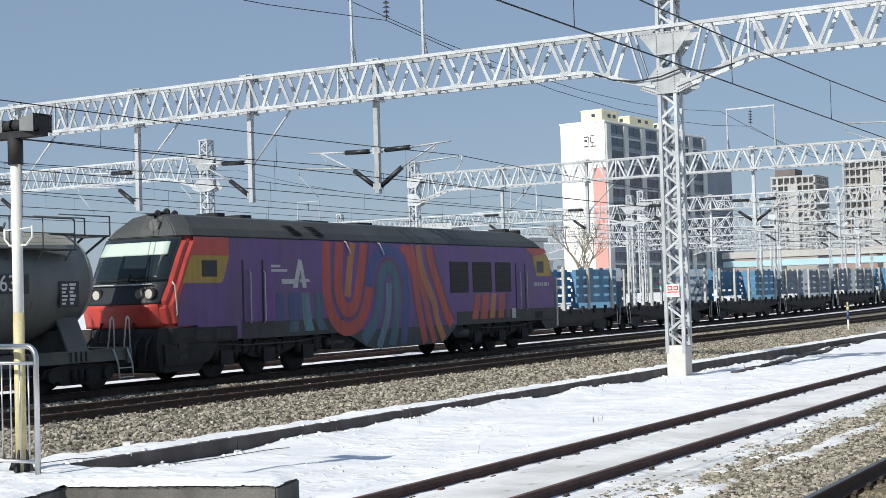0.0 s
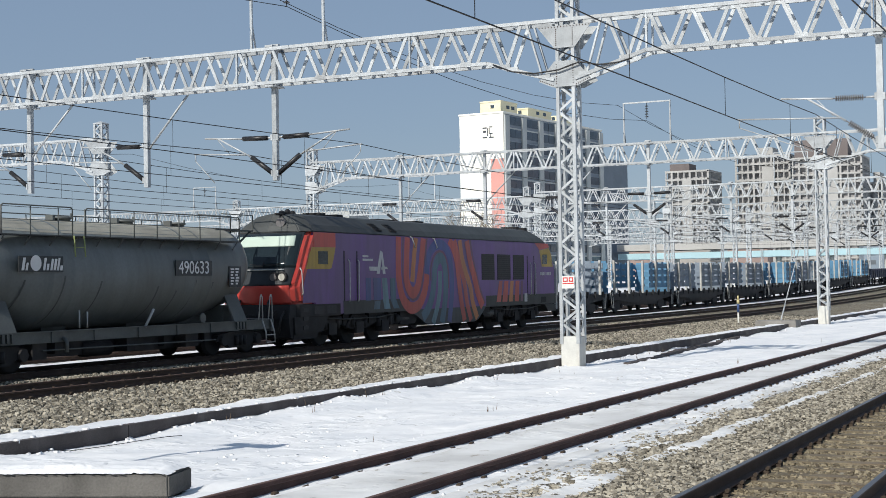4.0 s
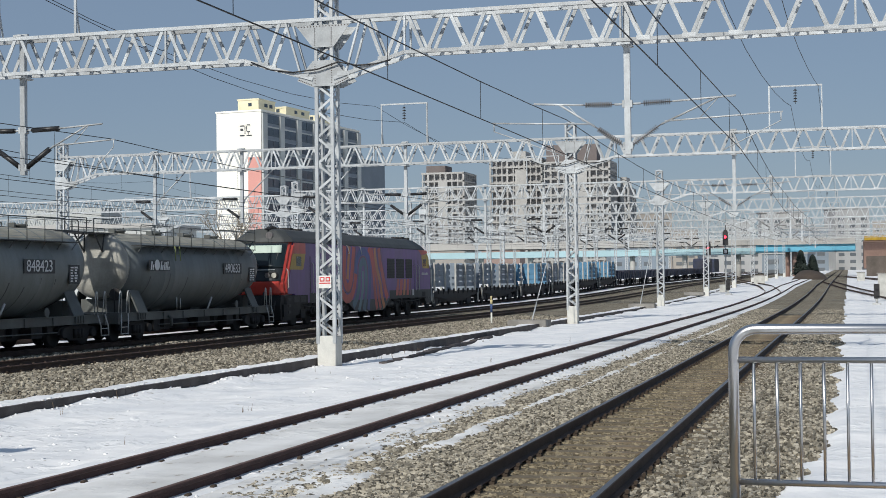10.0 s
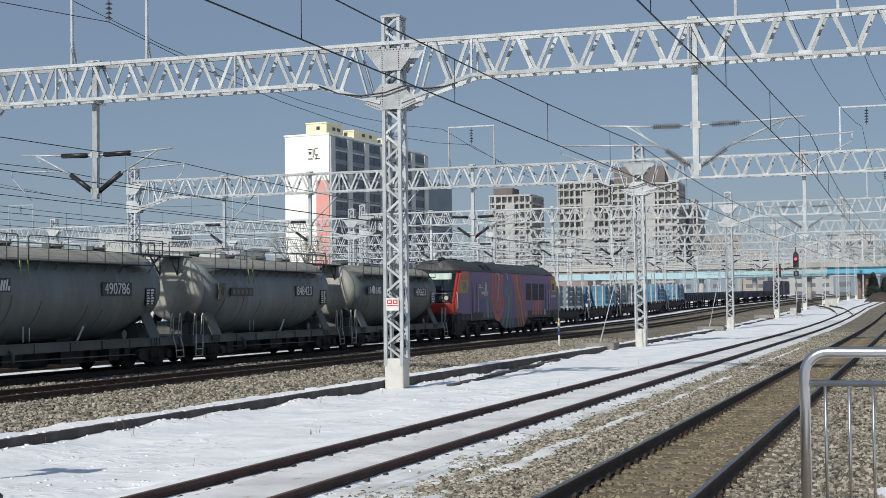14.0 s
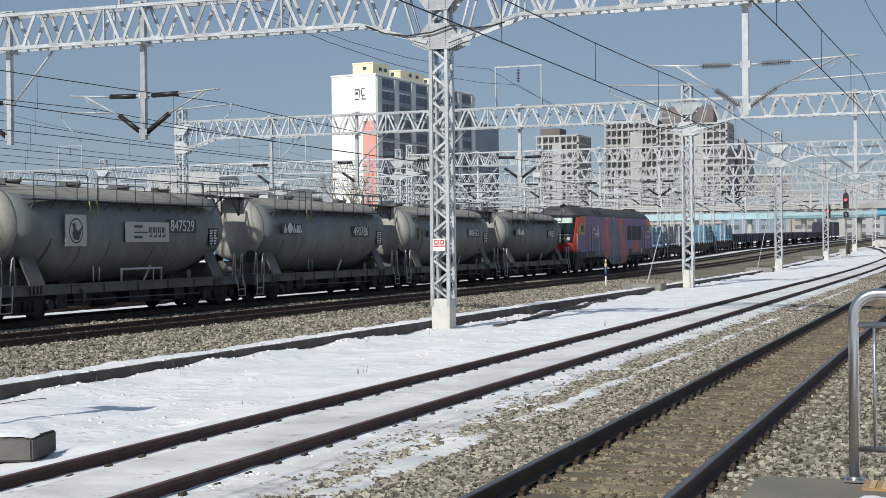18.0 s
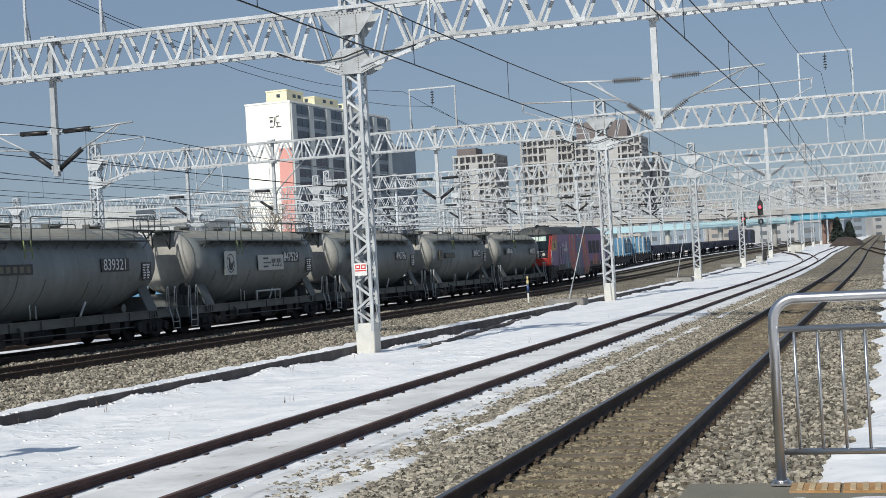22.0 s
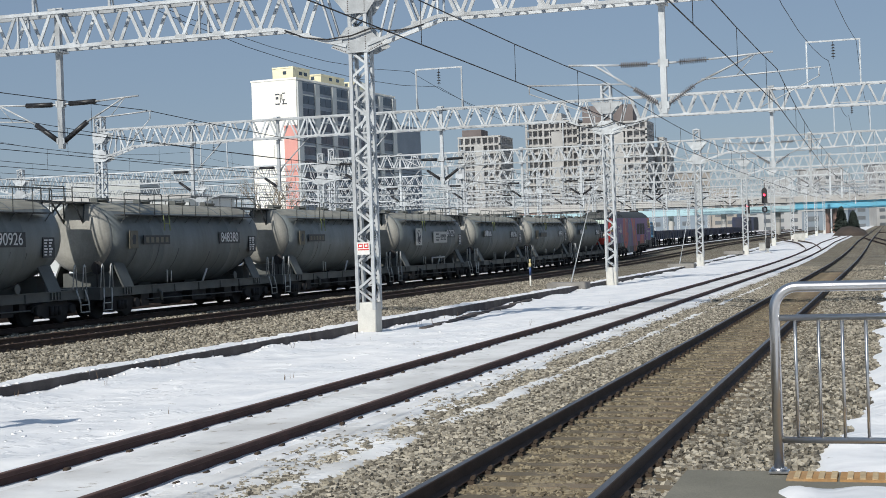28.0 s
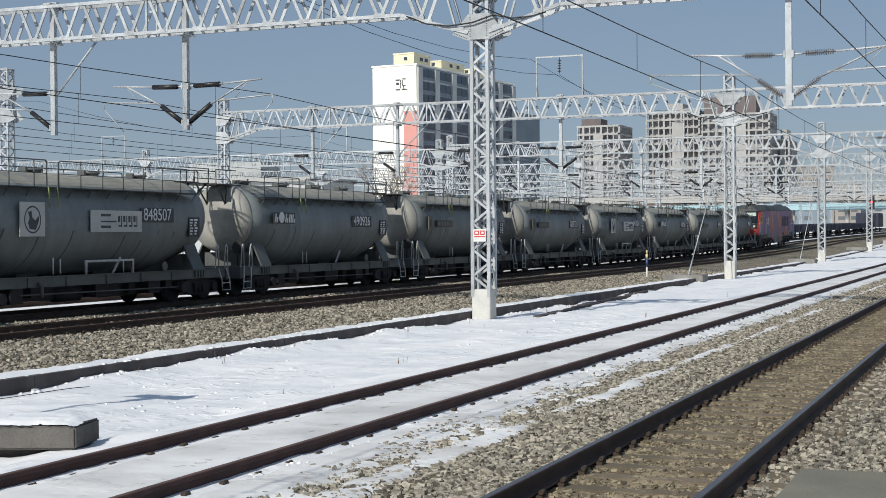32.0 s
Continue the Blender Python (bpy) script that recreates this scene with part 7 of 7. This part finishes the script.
def tower(at, w, d, floors, label, brown_top=False, turn=0.0, cap=(0.3, 0.75, 4)):
    """A concrete frame under construction: slabs, columns and open storeys."""
    t = thing("unfinished_tower", pose(*at, 0, 0, turn), label, "unfinished tower", "unfinished towers")
    h = 2.9
    part("core", Mesh().box(d * 0.25, d * 0.9, w * 0.08, w * 0.92, 0, floors * h), RAWCONC, t, "raw concrete core")
    for f in range(floors + 1):
        part("slab", Mesh().box(0, d, 0, w, f * h - 0.35, f * h + 0.30), RAWCONC, t)
    n = max(3, round(w / 2.3))
    for i in range(n + 1):
        y = (w - 0.6) * i / n
        part("column", Mesh().box(0.05, 0.65, y, y + (0.42 if i % 3 else 0.7), 0, floors * h), RAWCONC, t)
        part("column", Mesh().box(d * i / n - (0.5 if i else 0), d * i / n + (0 if i else 0.5), 0.03, 0.6, 0, floors * h), RAWCONC, t)
    k0 = random.Random(int(at[1])).uniform(0.25, 0.6)
    part("shear_wall", Mesh().box(-0.04, 0.5, w * k0, w * (k0 + 0.22), 0, floors * h * 0.92), RAWCONC, t, "blank concrete shear wall")
    part("inner_wall", Mesh().box(d * 0.12, d * 0.22, w * 0.03, w * 0.97, 0, floors * h), OPENBAY, t, "shaded open storeys")
    part("crown", Mesh().box(d * 0.2, d * 0.7, w * cap[0], w * cap[1], floors * h, floors * h + cap[2]), NETBROWN if brown_top else RAWCONC, t, "brown netted top storeys" if brown_top else "")
    return t


tower((500, 132.5, 0), 16, 18, 14, "raw concrete tower under construction with a brown top", True, cap=(0.5, 0.95, 3))
tower((520, 108, 0), 20, 18, 16, "raw concrete apartment tower under construction", False, cap=(0.35, 0.62, 3.2))
tower((505, 80.5, 0), 24, 16, 15, "raw concrete tower under construction with a wide brown netted top", True, cap=(0.22, 0.98, 6.5))
tower((520, 76, 0), 5, 18, 12, "raw concrete stair tower under construction")
tower((540, 112, 0), 10, 14, 15, "raw concrete tower under construction with a brown top", True)

BRICK = mat("salmon_brick_cladding", (0.40, 0.235, 0.205), 0.85, 0, 0.12, 0.2, 3, 0.0)
br = thing("brick_apartment", (520.0, -76.0, 0), "salmon and pale grey apartment block under scaffolding with window rows", "apartment building", "apartment buildings")
part("wall", Mesh().box(0, 30, 0, 50, 0, 55), BRICK, br, "salmon coloured wall")
part("stair_wall", Mesh().box(-0.6, 12, 43.0, 50.05, 0, 53), RAWCONC, br, "pale grey stair wall")
BRICK_WIN = Mesh().box(-0.16, 0, 0, 1.5, 0, 1.25).data("window", FARGLASS)
for f in range(19):
    part("storey_band", Mesh().box(-0.35, 0, 0, 43.0, f * 2.85 + 2.45, f * 2.85 + 2.75), BWHITE if f % 4 == 1 else RAWCONC, br, "pale storey band")
    for k in range(11):
        part("window", BRICK_WIN, None, br, at=(0, 0.9 + k * 3.8 + (0.9 if k % 2 else 0.0), f * 2.85 + 0.75))
    for y in (44.2, 46.6, 48.6):
        part("window", BRICK_WIN, None, br, at=(-0.6, y - 0.6, f * 2.85 + 0.75))
for y in (43.2, 45.4, 47.6, 49.8):
    part("scaffold_pole", Mesh().tube((-1.6, y, 0), (-1.6, y, 54), 0.12, 6), GALV_FAR, br)

# overpass with blue girders
GIRDER = mat("sky_blue_girder_paint", (0.36, 0.53, 0.58), 0.5, 0, 0.1, 0.2, 3, 0.0)
CYAN = mat("bright_cyan_girder_paint", (0.12, 0.40, 0.56), 0.5, 0, 0.1, 0.2, 3, 0.0)
EARTHWALL = mat("dark_brown_stone_wall", (0.12, 0.10, 0.085), 0.9, 0, 0.3, 0.5, 6, 0.0)
ov = thing("road_overpass", (330.0, 0, 0), "road overpass with sky blue girders on concrete piers", "overpass")
part("girder", Mesh().box(0, 9, 20, 110, 7.0, 8.4), GIRDER, ov, "pale blue girder")
part("girder", Mesh().box(0, 9, -1.5, 20, 7.4, 9.0), CYAN, ov, "bright blue girder")
part("deck", Mesh().box(-0.6, 9.6, -1.5, 110, 9.0, 9.5), RAWCONC, ov)
part("parapet", Mesh().box(-0.6, -0.3, -1.5, 110, 9.5, 10.5), RAWCONC, ov)
for y in (11.6, 13.2, 24, 36, 48, 60, 72, 84, 96):
    part("pier", Mesh().tube((2, y, -0.5), (2, y, 7.4), 0.6, 12), RAWBROWN if y < 20 else RAWCONC, ov)
part("retaining_wall", Mesh().box(-14, -12, -45, -3.6, 0, 6.0), EARTHWALL, ov, "dark brown retaining wall")
part("abutment", Mesh().box(-2, 12, -11.0, -3.2, 3.5, 9.6), RAWBROWN, ov, "brown brick abutment")
part("abutment_cap", Mesh().box(-2.2, 12, -11.5, -3.4, 9.6, 10.6), YELLOW, ov, "yellow painted parapet")

# yellow track maintenance car
RAILCAR = mat("amber_railcar_paint", (0.70, 0.38, 0.02), 0.45, 0, 0.1, 1, 20, 0.0)
rc = thing("maintenance_railcar", (182.0, -6.5, rise(182) - 0.05), "amber yellow track maintenance railcar with a dark windscreen", "railcar")
part("body", Mesh().prism([(-1.35, 0.9), (1.35, 0.9), (1.4, 2.0), (1.25, 3.2), (-1.25, 3.2), (-1.4, 2.0)], 0, 7, "x"), RAILCAR, rc, "amber body")
part("windscreen", Mesh().box(-0.03, 0, -1.2, -0.08, 1.95, 2.85).box(-0.03, 0, 0.08, 1.2, 1.95, 2.85), DARKGLASS, rc)
part("window_frame", Mesh().box(-0.02, 0, -1.28, 1.28, 1.86, 1.95).box(-0.02, 0, -0.08, 0.08, 1.95, 2.85), WHITE, rc, "white windscreen frame")
part("red_band", Mesh().box(-0.04, 0, -1.3, 1.3, 2.87, 3.1), RED, rc)
pl = part("plough", Mesh().prism([(-1.4, 0.15), (1.4, 0.15), (1.3, 0.9), (-1.3, 0.9)], -0.3, 0, "x"), RAILCAR, rc, "striped plough")
for i in range(5):
    part("stripe", Mesh().prism([(-1.25 + i * 0.55, 0.2), (-1.0 + i * 0.55, 0.2), (-0.85 + i * 0.5, 0.85), (-1.1 + i * 0.5, 0.85)], -0.315, -0.29, "x"), BLACK if i % 2 else WHITE, pl)
for yy in (-0.8, 0.8):
    part("wheel", Mesh().tube((1.5, yy - 0.06, 0.43), (1.5, yy + 0.06, 0.43), 0.43, 16), BLACK, rc)
for xx in (0.6, 2.4, 4.4):
    for yy in (-1.1, 1.1):
        part("rack_post", Mesh().tube((xx, yy, 3.2), (xx, yy, 4.0), 0.035, 6), RAILCAR, rc)
for yy in (-1.1, 1.1):
    part("rack_rail", Mesh().tube((0.6, yy, 4.0), (4.4, yy, 4.0), 0.035, 6), RAILCAR, rc)
part("roof_rack", Mesh().box(0.5, 5, -1.0, 1.0, 3.2, 3.3).box(0.6, 1.6, -0.9, 0.9, 3.3, 3.8), BLACK, rc)

for x, y, w, h in ((130.0, -2.95, 1.1, 2.1), (205.0, -12.0, 1.8, 1.6), (170.0, -13.5, 1.4, 1.5), (235.0, -1.8, 1.2, 1.3), (158.0, 13.0, 0.9, 0.8), (205.0, 12.0, 1.5, 1.2)):
    cb = thing("relay_cabinet", (x, y, rise(x) - 0.25), "pale beige trackside relay cabinet", "cabinet", "relay cabinets")
    part("body", Mesh().box(-0.4, 0.4, -w / 2, w / 2, 0, h), STAKE, cb)
    part("lid", Mesh().box(-0.48, 0.48, -w / 2 - 0.08, w / 2 + 0.08, h, h + 0.08), CONCRETE, cb)

# low sheds to the left behind the yard
shed = thing("low_building", (150.0, 83.0, 0), "low white flat-roofed yard building with dark windows", "building", "yard buildings")
part("wall", Mesh().box(0, 12, -6, 16, -0.5, 8.4), BGREY, shed)
part("roof", Mesh().box(-0.4, 12.4, -6.4, 16.4, 8.4, 8.9), RAWCONC, shed)
part("roof_box", Mesh().box(3, 8, 2, 12, 8.9, 11.0), BGREY, shed)
for k in range(5):
    part("window", Mesh().box(-0.06, 0, 1 + k * 3, 3 + k * 3, 6.2, 7.6), FARGLASS, shed)


# the town behind the yard: low blocks and bare trees
TOWN = [mat("pale_plaster", (0.38, 0.385, 0.385), 0.9, 0, 0.1, 0.2, 3, 0.0), mat("beige_plaster", (0.34, 0.315, 0.285), 0.9, 0, 0.1, 0.2, 3, 0.0), mat("brick_red_plaster", (0.29, 0.215, 0.19), 0.9, 0, 0.1, 0.2, 3, 0.0),
        mat("blue_grey_cladding", (0.22, 0.265, 0.31), 0.9, 0, 0.1, 0.2, 3, 0.0)]
TOWNGLASS = mat("hazy_window_glass", (0.12, 0.135, 0.15), 0.5, 0, 0.2, 0.3, 2, 0.0)
rt = random.Random(11)
for i in range(62):
    a = radians(-3.5 + (i * 0.9 if i < 16 else 0.0 + (i - 16) * 1.02) + rt.uniform(-0.3, 0.3))
    r = rt.uniform(430, 760)
    w, d, h = rt.uniform(12, 30), rt.uniform(10, 16), rt.uniform(6, 15)
    if i < 16:
        # the slope beyond the overpass is closely built
        r, w, h = rt.uniform(560, 820), w * 0.7, rt.uniform(12, 27)
    x, y = r * math.cos(a), r * math.sin(a)
    b = thing("town_building", pose(x, y, rise(x) - 1.5, 0, 0, rt.uniform(-20, 20)), "small plain town building with window rows", "building", "town buildings")
    part("wall", Mesh().box(0, d, 0, w, 0, h), TOWN[rt.randrange(4)], b)
    part("roof", Mesh().box(-0.3, d + 0.3, -0.3, w + 0.3, h, h + 0.6), TOWN[0], b)
    nw = max(2, int(w / 4.5))
    for f in range(int(h / 3)):
        for j in range(nw):
            part("window", Mesh().box(-0.1, 0, w * (j + 0.25) / nw, w * (j + 0.75) / nw, f * 3 + 1.1, f * 3 + 2.5), TOWNGLASS, b)

BARK = mat("pale_grey_brown_bark", (0.27, 0.235, 0.185), 0.95, 0, 0.25, 3, 30, 0.2)


def bare_tree(at, h, seed, label, evergreen=False):
    r = random.Random(seed)
    t = thing("bare_tree" if not evergreen else "conifer", at, label, "tree", "trees")
    part("trunk", Mesh().tube((0, 0, -0.5), (0, 0, h * 0.45), h * 0.022, 8, h * 0.014), BARK, t)
    m = Mesh()

    def grow(p, d, l, rad, depth):
        q = p + d * l
        m.tube(p, q, rad, 5, rad * 0.6, caps=False)
        if depth:
            for _ in range(3):
                e = (d + Vector((r.uniform(-1, 1), r.uniform(-1, 1), r.uniform(-0.2, 0.7))) * 0.65).normalized()
                grow(p.lerp(q, r.uniform(0.6, 1.0)), e, l * r.uniform(0.55, 0.8), rad * 0.55, depth - 1)
    for k in range(5):
        grow(Vector((0, 0, h * (0.22 + 0.05 * k))), Vector((r.uniform(-0.7, 0.7), r.uniform(-0.7, 0.7), 1)).normalized(), h * 0.28, h * 0.012, 4)
    part("crown", m, BARK, t, "bare winter branches")
    return t


bare_tree((148.0, 65.6, 0), 11, 3, "pale leafless winter tree behind the yard")
DRYLEAF = mat("dry_brown_leaves", (0.060, 0.036, 0.030), 0.9, 0, 0.3, 1, 10, 0.2)
PINE = mat("dark_conifer_needles", (0.022, 0.034, 0.028), 0.9, 0, 0.3, 1, 10, 0.2)
EARTH = mat("dark_spoil_heap", (0.065, 0.05, 0.04), 0.95, 0, 0.3, 0.6, 5, 0.4)
hp = Mesh()
for i in range(13):
    for j in range(9):
        u, v = i / 12 * 2 - 1, j / 8 * 2 - 1
        hp.v.append((u * 5, v * 3.1, 1.75 * max(0, 1 - u * u) ** 0.7 * max(0, 1 - v * v) ** 0.7 * (1 + 0.3 * bumps(i, j, 0.6, 60)) - 0.1))
hp.f = [(i * 9 + j, (i + 1) * 9 + j, (i + 1) * 9 + j + 1, i * 9 + j + 1) for i in range(12) for j in range(8)]
hp.s = [True] * len(hp.f)
solid("earth_mound", hp, EARTH, "dark heap of earth beside the line", "earth heap", at=pose(258, 6.5, rise(258) - 0.2))
for k, (x, y, s) in enumerate(((296, 9.2, 0.72), (300, 7.0, 0.6), (232, -11.8, 1.35))):
    cf = thing("conifer", (x, y, rise(x) - 0.3), "dark evergreen tree beside the overpass" if k < 2 else "dark brown dry-leaved tree beside the retaining wall", "tree", "trees")
    part("trunk", Mesh().tube((0, 0, 0), (0, 0, 5 * s), 0.2, 8, 0.08), BARK, cf)
    r = random.Random(k)
    m = Mesh()
    for i in range(420):
        z = r.uniform(0.8, 7.5 * s)
        rad = (1 - z / (8 * s)) * 2.4 * s * r.uniform(0.5, 1.05)
        a = r.uniform(0, 6.283)
        p = Vector((rad * math.cos(a), rad * math.sin(a), z))
        q = p + Vector((math.cos(a) * 0.5, math.sin(a) * 0.5, -0.25))
        w = Vector((-math.sin(a), math.cos(a), 0.3)) * 0.28
        m.add([p - w, p + w, q + w * 0.4, q - w * 0.4, p + Vector((0, 0, 0.3))], [(0, 1, 2, 3), (0, 4, 1), (0, 3, 4), (1, 4, 2)])
    part("crown", m, PINE if k < 2 else DRYLEAF, cf, "dark green needles" if k < 2 else "dry brown leaves")

# dry weeds and grit poking through the snow
STRAW = mat("dry_straw", (0.16, 0.11, 0.065), 0.9, 0, 0.2, 5, 40, 0.0)
rg = random.Random(21)
weeds = Mesh()
for k in range(26):
    x = 18 + 34 * rg.random()
    y = rg.choice((9.2 + 1.5 * rg.random(), 12.6 + 1.2 * rg.random(), 13.3 + 0.4 * rg.random()))
    z = snow_z(x, y)
    for i in range(rg.randrange(1, 4)):
        a, l = rg.uniform(0, 6.283), rg.uniform(0.05, 0.20)
        weeds.tube((x + 0.03 * math.cos(a), y + 0.03 * math.sin(a), z - 0.05), (x + l * 0.5 * math.cos(a), y + l * 0.5 * math.sin(a), z + l), 0.006, 4, 0.002)
solid("dry_weeds", weeds, STRAW, "dry weed stalks poking through the snow", "weeds", kind="stuff")


# ---- movement ----
TRAIN = [(0, 0.0), (2, 5.4), (4, 11.09), (6, 17.14), (8, 23.57), (10, 30.37), (12, 37.47), (14, 44.81), (16, 52.3), (18, 59.85), (20, 67.4), (22, 74.89), (24, 82.3), (26, 89.66), (28, 97.05), (30, 104.62), (32, 112.42)]


def train_at(t):
    for (a, u), (b, v) in zip(TRAIN, TRAIN[1:]):
        if t <= b:
            return u + (v - u) * (t - a) / (b - a)
    return TRAIN[-1][1]


def on_rails(x, back, front):
    """The pose of a vehicle whose origin is at x, resting on the track between two points of it."""
    a, b = rise(x + back), rise(x + front)
    slope = (b - a) / (front - back)
    return pose(x, FREIGHT, a - back * slope, 0, -math.degrees(math.atan(slope)), 0)


def motions():
    walk(loco, [(t, on_rails(28.0 + s, 4, 18)) for t, s in TRAIN])
    for i, c in enumerate(CARS):
        walk(c, [(t, on_rails(CAR1 - PITCH * i + s, -5, 5)) for t, s in TRAIN])
    spins = [0.15 * k for k in range(213)] + [32.0]
    for w, x, r in ROLLING:
        walk(w, [(t, pose(x, -0.75, r) @ Matrix.Rotation(train_at(t) / r, 4, "Y")) for t in spins])


motions()
